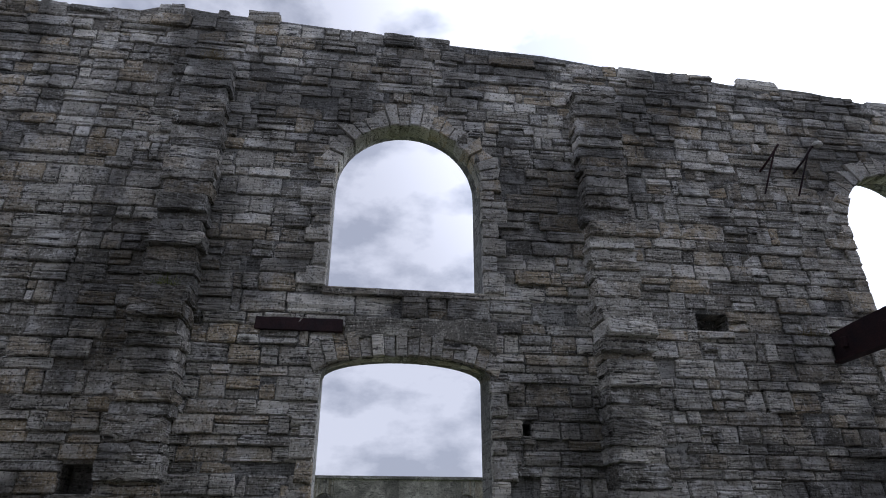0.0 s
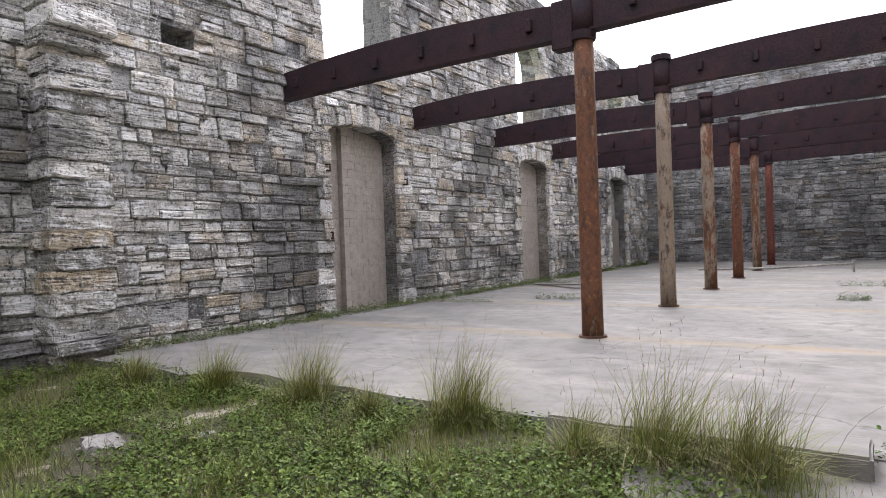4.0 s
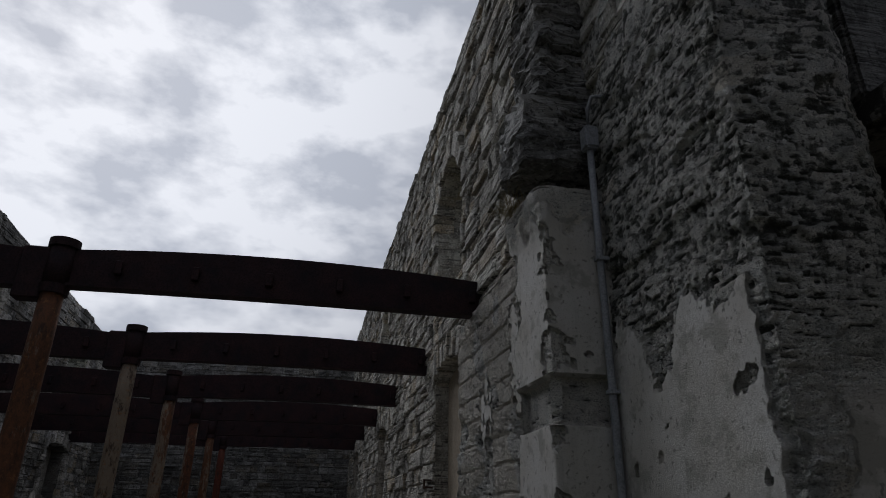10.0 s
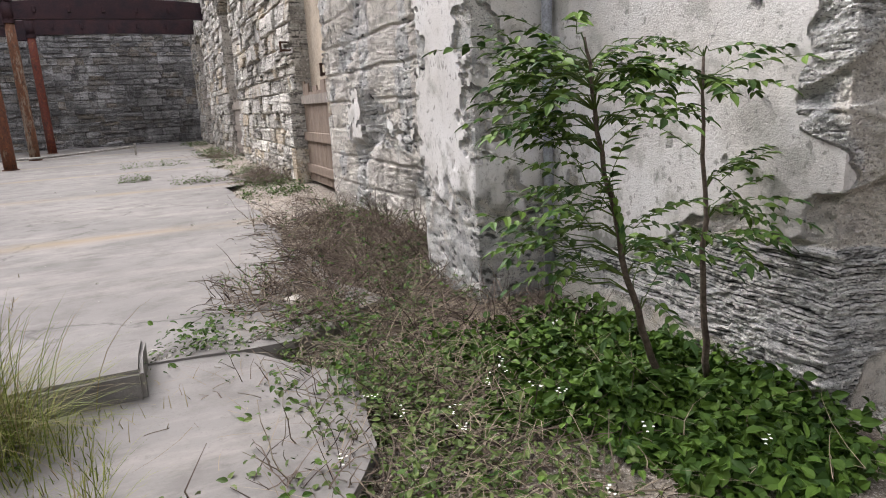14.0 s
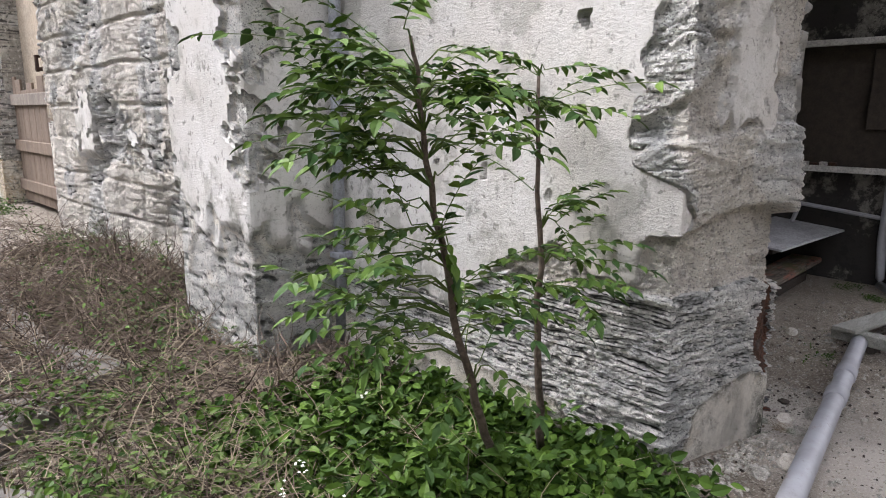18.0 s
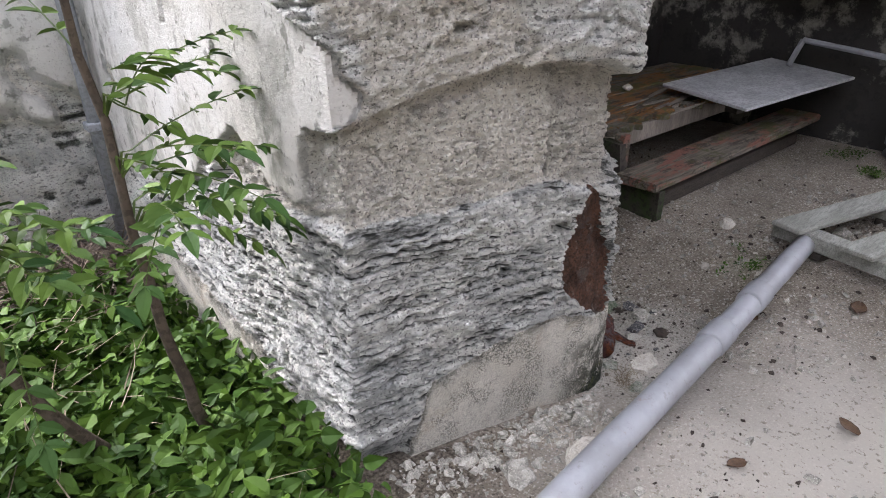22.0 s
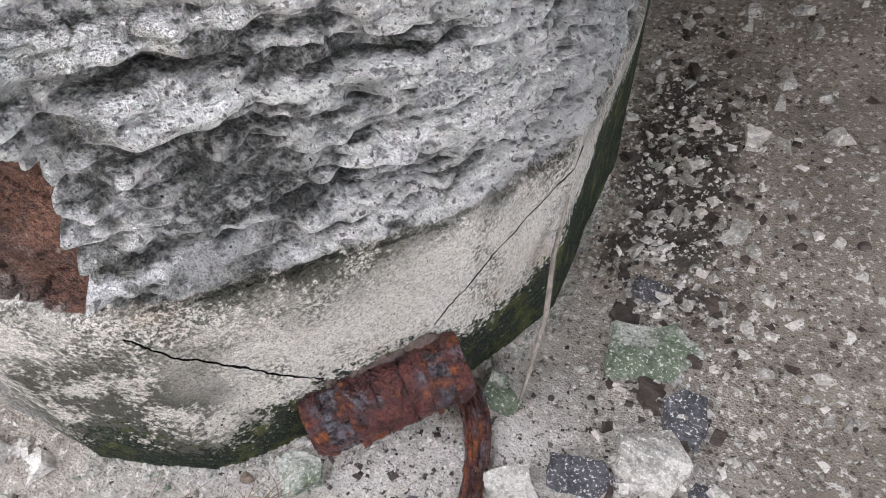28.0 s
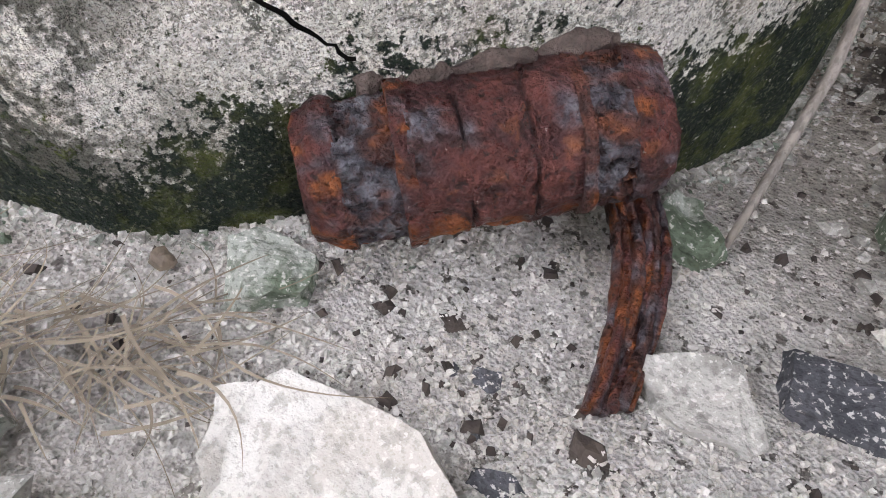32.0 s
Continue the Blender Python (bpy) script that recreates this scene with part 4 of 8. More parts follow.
    lamina = low + (1 - low) * (upper * (0.25 + 0.75 * bedded) + 0.35 * hollow * (1 - upper))
    top_out = 0.024 + 0.032 * soft_step(0.42, 0.65, s) * soft_step(0.92, 0.72, s) * soft_step(1.25, 1.0, z) - 0.05 * soft_step(1.2, 1.7, z) - 0.035 * soft_step(0.02, 0.05, noise.noise((s * 1.1, 14.0, z * 2.6)) - 0.10)
    stone = low * (ledge - 0.004 + 0.030 * soft_step(0.30, -0.05, s) * soft_step(0.6, 0.1, z)) + (1 - low) * (upper * (top_out + ledge * bedded + block * (1 - bedded)) + (1 - upper) * (block - 0.022))
    # the lowest beds run in to a tip under the corner
    stone -= 0.16 * soft_step(0.10, -0.16, z) * soft_step(0.3, 0.05, abs(s + 0.06))
    stone *= 1 - 0.25 * soft_step(0.95, 1.2, s)
    stone += 0.04 * soft_step(1.05, 1.25, s) * soft_step(0.78, 0.95, z)
    out = stone * (1 - cast) + (0.014 + 0.045 * soft_step(-0.30, -0.46, s) + 0.006 * n2 + 0.002 * n3) * cast
    out = out * (1 - lime) + (0.012 + 0.006 * n1 + 0.0015 * n3) * lime
    # brown earth fill in a broken pocket
    js, jz = s + 0.016 * n3 + 0.010 * n2 + 0.006 * n4, z + 0.018 * noise.noise((s * 30, 71.0, z * 30))
    fill = 0.0
    if 0.6 < s < 0.96 and 0.1 < z < 0.65:
        rim = near_line(js, jz, POCKET + POCKET[:1])
        fill = soft_step(-0.004, 0.004, rim if inside(js, jz, POCKET) else -rim)
    split = abs(noise.noise((s * 12 + 0.4 * n2, 53.0, z * 12)))
    out = out * (1 - fill) + (-0.030 + 0.014 * n2 + 0.006 * n3 + 0.003 * n4 - 0.012 * (1 - soft_step(0.0, 0.03, split)) + 0.025 * soft_step(0.32, 0.18, z)) * fill
    for cs, cz, rs, rz, deep in ((-0.05, 1.80, 0.10, 0.085, 0.14), (-1.37, 2.187, 0.03, 0.045, 0.07), (0.965, 0.93, 0.05, 0.03, 0.06), (0.869, 0.609, 0.010, 0.028, 0.05), (0.639, 0.512, 0.036, 0.018, 0.05), (0.45, 0.44, 0.05, 0.014, 0.04), (0.66, 0.27, 0.04, 0.016, 0.04),
                                 (0.30, 1.06, 0.03, 0.012, 0.03), (-0.55, 0.98, 0.015, 0.03, 0.02), (-0.9, 1.05, 0.02, 0.04, 0.02), (-0.85, 1.85, 0.06, 0.02, 0.03), (-0.7, 0.60, 0.07, 0.05, 0.06)):
        if abs(s - cs) < 2 * rs and abs(z - cz) < 2 * rz:
            k = math.hypot((s - cs) / rs, (z - cz) / rz) + 0.25 * rag
            out -= deep * (1 - soft_step(0.80, 1.02, k))
    crack = 0.0
    for line, half, deep in CRACKS[:1]:
        gap = near_line(s + 0.003 * n3, z, line)
        if gap < 3 * half:
            out -= deep * (1 - soft_step(half, half * 2.2, gap))
            crack = max(crack, 1 - soft_step(half * 0.8, half * 1.5, gap))
    damp = along([(0.70, -0.12), (0.82, -0.045), (0.906, -0.088), (0.978, -0.092), (1.04, -0.045), (1.254, -0.085), (1.315, -0.070), (1.40, -0.02), (1.48, 0.03), (1.8, 0.05)], s) - z + 0.012 * rag
    damp += 0.030 * noise.noise((s * 18, 61.0, z * 18)) + 0.022 * noise.noise((s * 60, 63.0, z * 60))
    moss = soft_step(-0.062, 0.045, damp) * soft_step(0.70, 0.80, s)
    # tone from the bedding: grooves go dark, as shade put into the colour
    groove_tone = max(0.0, min(1.0, 0.55 + 0.55 * hard + 0.25 * (body - 0.7) - 0.95 * groove))
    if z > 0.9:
        groove_tone += (0.75 - groove_tone) * 0.55 * soft_step(0.9, 1.0, z) * soft_step(2.9, 2.4, z)
    alga_shade = soft_step(0.40, 1.05, s) * soft_step(0.75, 0.55, z) * (1 - 0.75 * soft_step(1.05, 1.35, s)) + 0.95 * soft_step(2.2, 3.4, z) + 0.6 * soft_step(0.0, -0.35, s) * soft_step(0.85, 0.5, z)
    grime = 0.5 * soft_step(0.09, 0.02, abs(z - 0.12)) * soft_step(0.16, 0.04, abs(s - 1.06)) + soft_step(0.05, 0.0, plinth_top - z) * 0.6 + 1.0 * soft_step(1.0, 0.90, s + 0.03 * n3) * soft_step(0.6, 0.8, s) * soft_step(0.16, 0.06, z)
    return out, lime, lamina * (1 - cast) * (1 - lime), cast * (1 - lime), fill, moss, crack, groove_tone, alga_shade, grime


def spread(marks):
    out = []
    for a, b, d in marks:
        out += steps(a, b, d)[:-1]
    return out + [marks[-1][1]]


def bore(s, z):
    """Depth of the dark hole in the corner."""
    if abs(s - 0.980) > 0.08 or abs(z - 0.762) > 0.12:
        return 0.0
    k = math.hypot((s - 0.992) / 0.044, (z - 0.762 + 0.4 * (s - 0.98)) / 0.064) + 0.16 * noise.noise((s * 40, 91.0, z * 40))
    return 0.34 * (1 - soft_step(0.78, 0.98, k))


def pier_mesh():
    way = Vector((-0.35, -0.90, 0.34)).normalized()
    ss = spread([(PIER_RUN[0], -0.7, 0.022), (-0.7, 0.15, 0.0100), (0.15, 0.75, 0.0056), (0.75, 1.45, 0.0028), (1.45, 1.8, 0.025), (1.8, PIER_RUN[-1] - 0.002, 0.08)])
    zs = spread([(-0.32, -0.22, 0.02), (-0.22, 0.16, 0.0026), (0.16, 0.68, 0.0032), (0.68, 1.02, 0.0045), (1.02, 1.6, 0.0075), (1.6, 3.0, 0.013), (3.0, 5.7, 0.022), (5.7, 7.8, 0.10)])
    base = [(pier_at(s), pier_normal(s)) for s in ss]
    verts, extra = [], []
    for z in zs:
        for s, (p, n) in zip(ss, base):
            out, *finish_ = pier_surface(s, z)
            q = p + n * out + Vector((0, 0, z)) - way * bore(s, z)
            verts.append(q[:])
            extra.append(finish_)
    w = len(ss)
    faces = [(j * w + i, j * w + i + 1, (j + 1) * w + i + 1, (j + 1) * w + i) for j in range(len(zs) - 1) for i in range(w - 1)]
    me = from_lists("gateway_pier", verts, faces, PIER)
    for k, name in enumerate(("lime", "lamina", "cast", "fill", "moss", "crack", "bed", "alga_shade", "grime")):
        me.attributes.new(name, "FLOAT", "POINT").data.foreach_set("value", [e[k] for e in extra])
    return me


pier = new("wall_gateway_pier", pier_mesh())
tagged(pier, "eroded limestone gateway pier with white plaster and a cast plinth", "wall", kind="structure")


def eroded_panel():
    """The hall face beyond the pilaster: coursed blocks eaten away into hollows, with scraps of plaster."""
    ys, zs = steps(-3.5, 0.85, 0.022), spread([(-0.3, 2.2, 0.014), (2.2, 4.75, 0.025)])
    verts, extra = [], []
    for z in zs:
        for y in ys:
            n1, n2, n3 = noise.noise((y * 1.7, 30, z * 1.7)), noise.noise((y * 6, 31, z * 6)), noise.noise((y * 22, 32, z * 22))
            course = z / 0.34 + 0.08 * n1
            row = math.floor(course)
            run = y / 0.62 + 0.37 * (row * 7 % 5) + 0.1 * n1
            joint = min(abs(course - round(course)) * 0.34, abs(run - round(run)) * 0.62)
            lime = soft_step(0.10, 0.16, noise.noise((y * 1.1, 34, z * 0.8)) + 0.42 * n2 + 0.28 * n3 + 0.14 * soft_step(-1.6, -3.2, y) - 0.20) * soft_step(0.75, 0.95, z)
            hollow = soft_step(0.05, 0.5, noise.noise((y * 0.9, 36, z * 1.3)))
            w = z + 0.12 * noise.noise((y * 1.1, 37, z * 0.5)) + 0.02 * n2
            hard, groove, body = bedding(y, w, 0.048, 11.5)
            ledge = 0.034 * hard + 0.012 * body - 0.026 * groove
            out = 0.02 * n1 + 0.015 * n2 + 0.006 * n3 - 0.10 * hollow + ledge * (0.5 + hollow) - 0.03 * (1 - soft_step(0.008, 0.03, joint)) * (1 - hollow)
            out = out * (1 - lime) + (0.03 + 0.006 * n1) * lime
            verts.append((RIGHT - 0.17 - out, y, z))
            # the last mask darkens each groove, its shade put in as colour
            extra.append((lime, (0.25 + 0.75 * soft_step(0.0, 0.3, n1 + hollow - 0.2)) * (1 - lime), max(0.0, min(1.0, 0.62 + 0.5 * hard - 0.9 * groove))))
    w = len(ys)
    me = from_lists("eroded_panel", verts, [(j * w + i, j * w + i + 1, (j + 1) * w + i + 1, (j + 1) * w + i) for j in range(len(zs) - 1) for i in range(w - 1)], PIER)
    for k, name in enumerate(("lime", "lamina", "bed")):
        me.attributes.new(name, "FLOAT", "POINT").data.foreach_set("value", [e[k] for e in extra])
    return me


tagged(new("wall_eroded_face", eroded_panel()), "deeply eroded limestone wall face with scraps of plaster", "wall", kind="structure")


def crack_line(line, seed):
    """Wandering fissure on the plinth: a tube painted near-black for the shade inside."""
    pts, radii = [], []
    for (a, b), (c, d) in zip(line, line[1:]):
        n = max(3, int(math.hypot(c - a, d - b) / 0.004))
        for i in range(n):
            t = i / n
            s = a + (c - a) * t + 0.002 * noise.noise((t * 3 + a * 90, seed, 0)) + 0.002 * noise.noise((t * 11 + a * 90, seed, 3))
            z = b + (d - b) * t + 0.002 * noise.noise((t * 4 + a * 70, seed, 9)) + 0.0015 * noise.noise((t * 15 + a * 70, seed, 5))
            pts.append(pier_at(s) + pier_normal(s) * (pier_surface(s, z)[0] - 0.0002) + Vector((0, 0, z)))
            radii.append(max(0.0005, (0.0013 if seed == 0 else 0.0010) + 0.0010 * noise.noise((len(pts) * 0.2, seed, 1))))
    return tube(pts, radii, 6)


FISSURE = simple("shade_black_fissure", (0.004, 0.004, 0.0035), (0.008, 0.007, 0.006), 30, 1.0, spec=0.0)
for k, (line, half, deep) in enumerate(CRACKS[1:]):
    part("fissure", crack_line(line, k), FISSURE, pier)


# ---- iron columns and beams ----
RUST = simple("rusted_iron", (0.16, 0.075, 0.042), (0.075, 0.045, 0.035), 5.0, 0.8, 0.25, 0.5, (1, 1, 0.35), 40)
RUST_DARK = simple("dark_rusted_iron", (0.024, 0.018, 0.024), (0.064, 0.029, 0.030), 2.2, 0.72, 0.3, 0.4, (1, 1, 1), 35)


def column_paint(bias, red):
    m = Mat("peeling_paint_on_iron", 0.75, 0.15)
    vec = m.mapped((1, 1, 0.3))
    n1, n2 = m.noise(vec, 3.0, 8, 0.76), m.noise(m.mapped((1, 1, 0.6)), 15, 7, 0.78)
    rust = m.mix(m.ramp(n2, [(0.35, 0.0), (0.65, 1.0)]), (0.20, 0.085 - red, 0.042 - red * 0.4), (0.085, 0.045 - red * 0.4, 0.03))
    paint = m.mix(m.ramp(n2, [(0.3, 0.0), (0.7, 1.0)]), (0.31, 0.26, 0.20), (0.22, 0.165, 0.12))
    peel = m.math("ADD", n1, bias)
    c = m.mix(m.ramp(peel, [(0.47, 0.0), (0.53, 1.0)]), rust, paint)
    c = m.mix(m.ramp(m.noise(m.mapped((1, 1, 0.4)), 7, 8, 0.8), [(0.40, 0.85), (0.47, 0.0)]), c, (0.055, 0.034, 0.026))
    c = m.mix(m.ramp(m.noise(m.mapped(), 11, 7, 0.8), [(0.57, 0.0), (0.62, 0.7)]), c, (0.30, 0.145, 0.06))
    m.colour(c)
    m.bump(n2, 0.5, 0.006)
    m.bump(n1, 0.4, 0.008)
    return m.m


COLUMNS = [column_paint(b, r) for b, r in ((-0.11, 0.0), (0.10, 0.0), (0.0, 0.0), (-0.10, 0.01), (-0.03, 0.0), (-0.2, 0.03))]


def ring_bm(x, y, z0, z1, r0, r1, sides=20, wobble=0.0, rings=2):
    pts = [(x, y, z0 + (z1 - z0) * i / rings) for i in range(rings + 1)]
    return tube(pts, [r0 + (r1 - r0) * i / rings for i in range(rings + 1)], sides)


def beam_bm(x0, x1, y, z, d0, dm, thick, rise):
    """A riveted plate beam with a straight foot and a bowed top."""
    bm = bmesh.new()
    n = 14
    a, b = [], []
    for i in range(n + 1):
        t = i / n
        x = x0 + (x1 - x0) * t
        top = z + d0 + (dm - d0) * 4 * t * (1 - t)
        foot = z + rise * 4 * t * (1 - t)
        a.append([bm.verts.new((x, y - thick / 2, foot)), bm.verts.new((x, y - thick / 2, top)),
                  bm.verts.new((x, y + thick / 2, top)), bm.verts.new((x, y + thick / 2, foot))])
    for p, q in zip(a, a[1:]):
        for k in range(4):
            bm.faces.new((p[k], p[(k + 1) % 4], q[(k + 1) % 4], q[k]))
    bm.faces.new(a[0])
    bm.faces.new(a[-1][::-1])
    return bm


def iron_column(y, seed):
    e = empty("iron_column", (0, y, 0))
    part("base_flange", ring_bm(0, y, 0.0, 0.03, 0.22, 0.21), RUST, e)
    part("shaft", ring_bm(0, y, 0.0, 4.62, 0.165, 0.15, 22, 0, 6), COLUMNS[seed], e, smooth=True)
    part("collar", ring_bm(0, y, 4.55, 4.68, 0.19, 0.20), RUST_DARK, e)
    part("head", ring_bm(0, y, 4.66, COLUMN_TOP - 0.1, 0.175, 0.175, 22), RUST_DARK, e, smooth=True)
    part("beam_seat", box((-0.48, y - 0.12, 4.46), (-0.12, y + 0.12, 5.22), None, 0.02), RUST_DARK, e)
    part("cap", ring_bm(0, y, COLUMN_TOP - 0.12, COLUMN_TOP, 0.205, 0.205), RUST_DARK, e)
    return tagged(e, "round cast-iron column with peeling paint and rust", "column", "iron columns")


def iron_beam(x0, x1, y, z):
    e = empty("iron_beam", ((x0 + x1) / 2, y, z))
    part("web", beam_bm(x0, x1, y, z, 0.54, 0.68, 0.05, 0.03), RUST_DARK, e)
    bot = beam_bm(x0, x1, y, z - 0.03, 0.04, 0.04, 0.24, 0.03)
    part("lower_flange", bot, RUST_DARK, e)
    n = 6
    for i in range(n):
        t = (i + 0.6) / n
        x = x0 + (x1 - x0) * t
        zc = z + 0.20
        part("bracket", box((x - 0.05, y - 0.10, zc), (x + 0.05, y - 0.02, zc + 0.20), None, 0.01), RUST_DARK, e)
    return tagged(e, "dark rusted iron beam with a bowed top", "beam", "iron beams")


for k in range(6):
    iron_column(k * BAY, k)
    iron_beam(LEFT - 0.25, -0.46, k * BAY, 4.66)
    iron_beam(0.16, RIGHT + 0.25, k * BAY, 4.70)




# ---- pilasters, infill, gates ----
def block_stack(name, x0, x1, y0, y1, courses, material, seed, words, bulge=0.02):
    """A pilaster of stacked, worn blocks; courses: rows of z0, z1, how far the front is set back."""
    e = empty(name, ((x0 + x1) / 2, (y0 + y1) / 2, courses[0][0]))
    rnd = random.Random(seed)
    side = 1 if x1 > x0 else -1
    for z0, z1, back in courses:
        wob = 0.05
        xf = x1 - side * (back + rnd.uniform(0, wob))
        ya, yb = y0 + rnd.uniform(-wob, wob), y1 + rnd.uniform(-wob, wob)
        bm = box((min(x0, xf), ya, z0), (max(x0, xf), yb, z1 - 0.006), None, 0.022, 2)
        bmesh.ops.subdivide_edges(bm, edges=[d for d in bm.edges if d.calc_length() > 0.2], cuts=6, use_grid_fill=True)
        roughen(bm, bulge * 0.6, 19, z0)
        part("block", roughen(bm, bulge, 7, z0 + seed), material, e)
    return tagged(e, words, "pilaster", "pilasters", "structure")


def courses_between(z0, z1, seed, low=0.22, high=0.42, back=0.0, jitter=0.04):
    rnd, out, z = random.Random(seed), [], z0
    while z < z1 - 0.05:
        h = min(rnd.uniform(low, high), z1 - z)
        out.append((z, z + h, back + rnd.uniform(0, jitter)))
        z += h
    return out


for y0, y1, seed in ((-13.15, -12.25, 1), (-5.02, -4.08, 2)):
    block_stack("pilaster", LEFT - 0.1, LEFT + 0.66, y0, y1, courses_between(-0.3, 4.55, seed, 0.16, 0.42, 0.0, 0.10) + [(4.55, 4.82, -0.05), (4.82, 5.12, -0.16), (5.12, 5.42, -0.02)]
                + courses_between(5.42, 10.45, seed + 9, 0.13, 0.34, 0.12, 0.12), STONE, seed, "tall pilaster of worn dark limestone blocks with a broken corbel", 0.035)
def plastered_shaft():
    """A plastered pilaster: corners broken to the stone in places, one band eaten far back, its head splayed out."""
    e = empty("pilaster", (5.8, -3.9, -0.3))
    xf, y0, y1 = 5.53, -4.36, -3.45
    for z0, z1 in ((-0.3, 2.47), (2.47, 2.90), (2.90, 4.62)):
        line = [(6.2, y0)] + [(6.2 - 0.67 * k / 22, y0) for k in range(1, 23)] + [(xf, y0 + (y1 - y0) * k / 30) for k in range(1, 31)] + [(xf + 0.67 * k / 22, y1) for k in range(1, 23)]
        verts, extra, rows = [], [], max(10, int((z1 - z0) / 0.022))
        for j in range(rows + 1):
            z = z0 + (z1 - z0) * j / rows
            for k, (x, y) in enumerate(line):
                near = min(abs(k - 22), abs(k - 52)) * 0.03
                n1, n2, n3 = noise.noise((x * 2 + y * 2, 80, z * 2)), noise.noise((x * 8, y * 8, z * 8)), noise.noise((x * 25, y * 25, z * 25))
                hard, groove, body = bedding(x + y, z, 0.05, 21.5)
                chip = soft_step(0.06, 0.16, noise.noise((k // 40 * 9.0, 83, z * 2.1)) + 0.45 * n2 + 0.25 * n3 - near * 2.4 + 0.20)
                if 2.47 <= z <= 2.90:
                    chip = soft_step(2.47, 2.50, z + 0.015 * n3) * soft_step(2.90, 2.84, z + 0.02 * n2)
                chip = max(chip, soft_step(4.2, 4.45, z + 0.25 * n2), soft_step(0.75, 0.45, z + 0.35 * n2))
                deep = 0.012 * n1 + 0.004 * n2 - chip * (0.026 + (0.07 if 2.47 < z < 2.9 else 0) + 0.03 * max(0, -hard) + 0.02 * groove)
                deep += 0.10 * soft_step(4.15, 4.6, z)
                nx, ny = (-1, 0) if 22 < k < 52 else ((0, -1) if k < 22 else (0, 1))
                if k in (22, 52):
                    nx, ny, deep = -0.7, (-0.7 if k == 22 else 0.7), deep - 0.012
                verts.append((x + nx * deep, y + ny * deep, z))
                # bed mask: grooves coloured darker to show the shade in them
                extra.append((1 - chip, 0.6 * chip, max(0.0, min(1.0, 0.7 + 0.4 * hard - 0.8 * groove)), 0.8 * soft_step(1.1, 0.5, z)))
        w = len(line)
        me = from_lists("shaft", verts, [(j * w + k, j * w + k + 1, (j + 1) * w + k + 1, (j + 1) * w + k) for j in range(rows) for k in range(w - 1)], PIER)
        for k, name in enumerate(("lime", "lamina", "bed", "alga_shade")):
            me.attributes.new(name, "FLOAT", "POINT").data.foreach_set("value", [q[k] for q in extra])
        ob = new("shaft", me)
        ob.parent = e
        ob.matrix_parent_inverse = e.matrix_world.inverted()
    return tagged(e, "pilaster with worn grey plaster over limestone", "pilaster", "pilasters", "structure")


plastered_shaft()
block_stack("pilaster", RIGHT + 0.1, 5.40, -4.30, -3.5, [(4.95, 5.35, 0.0), (5.35, 5.75, -0.04)] + courses_between(5.75, 10.4, 77, 0.25, 0.4, 0.16), STONE_DARK, 32,
            "broken stone corbel and upper pilaster", 0.07)

# a string course and window sills on the left wall
for op in LEFT_OPENINGS:
    if op.z0 > 1:
        sill = empty("window_sill", (LEFT, op.c, op.z0))
        part("slab", roughen(box((LEFT - 0.9, op.a - 0.05, op.z0 - 0.14), (LEFT + 0.10, op.b + 0.05, op.z0), None, 0.015), 0.012, 5, op.a), STONE, sill)
        tagged(sill, "worn stone window sill", "sill", kind="structure")

BLOCKWORK = simple("concrete_blockwork", (0.43, 0.385, 0.335), (0.35, 0.31, 0.27), 2.0, 0.9, bump=0.3, fine=70)


def block_infill(wall, op, seed):
    """Courses of concrete blocks closing a doorway, with a thicker strip up the middle."""
    e = empty("doorway_infill", wall.at(op.c, -0.45, 0))
    rnd = random.Random(seed)
    z, k = -0.2, 0
    while z < op.spring + op.rise:
        u = op.a + (0.0 if k % 2 else -0.2)
        while u < op.b:
            a, b = max(u, op.a) + 0.0015, min(u + 0.4, op.b) - 0.0015
            if b - a > 0.03:
                d = -0.45
                p, q = wall.at(a, d - 0.2, z + 0.001), wall.at(b, d + rnd.uniform(-0.003, 0.003), z + 0.199)
                part("concrete_block", box([min(p[i], q[i]) for i in range(3)], [max(p[i], q[i]) for i in range(3)], None, 0.003), BLOCKWORK, e)
            u += 0.4
        for a, b in (((-0.48, -0.28), (-0.28, -0.08)) if k % 2 else ((-0.48, -0.08),)):
            p, q = wall.at(op.c + a + 0.003, -0.448, z + 0.003), wall.at(op.c + b - 0.003, -0.30, z + 0.197)
            part("concrete_block", box([min(p[i], q[i]) for i in range(3)], [max(p[i], q[i]) for i in range(3)], None, 0.003), BLOCKWORK, e)
        z += 0.2
        k += 1
    return tagged(e, "doorway closed with bare concrete blocks", "infill", "blocked doorways", "structure")


for op in LEFT_OPENINGS[2:6:2]:
    block_infill(wall_left, op, int(op.a * 10))

TAN_RENDER = simple("tan_rendered_wall", (0.56, 0.475, 0.36), (0.44, 0.38, 0.30), 1.6, 0.92, bump=0.5, fine=45)
WOOD_GREY = simple("weathered_grey_wood", (0.30, 0.265, 0.225), (0.19, 0.165, 0.14), 2.0, 0.88, bump=0.5, stretch=(6, 6, 0.6), fine=30)
WOOD_BROWN = simple("brown_painted_wood", (0.26, 0.20, 0.15), (0.17, 0.13, 0.10), 2.0, 0.8, bump=0.4, stretch=(6, 6, 0.6), fine=30)
WOOD_PALE = simple("pale_grey_wood", (0.37, 0.37, 0.335), (0.24, 0.245, 0.215), 2.5, 0.88, bump=0.5, stretch=(1.2, 6, 6), fine=28)
IRON = simple("rusty_ironwork", (0.10, 0.055, 0.035), (0.05, 0.035, 0.03), 8, 0.8, 0.3, 0.5)


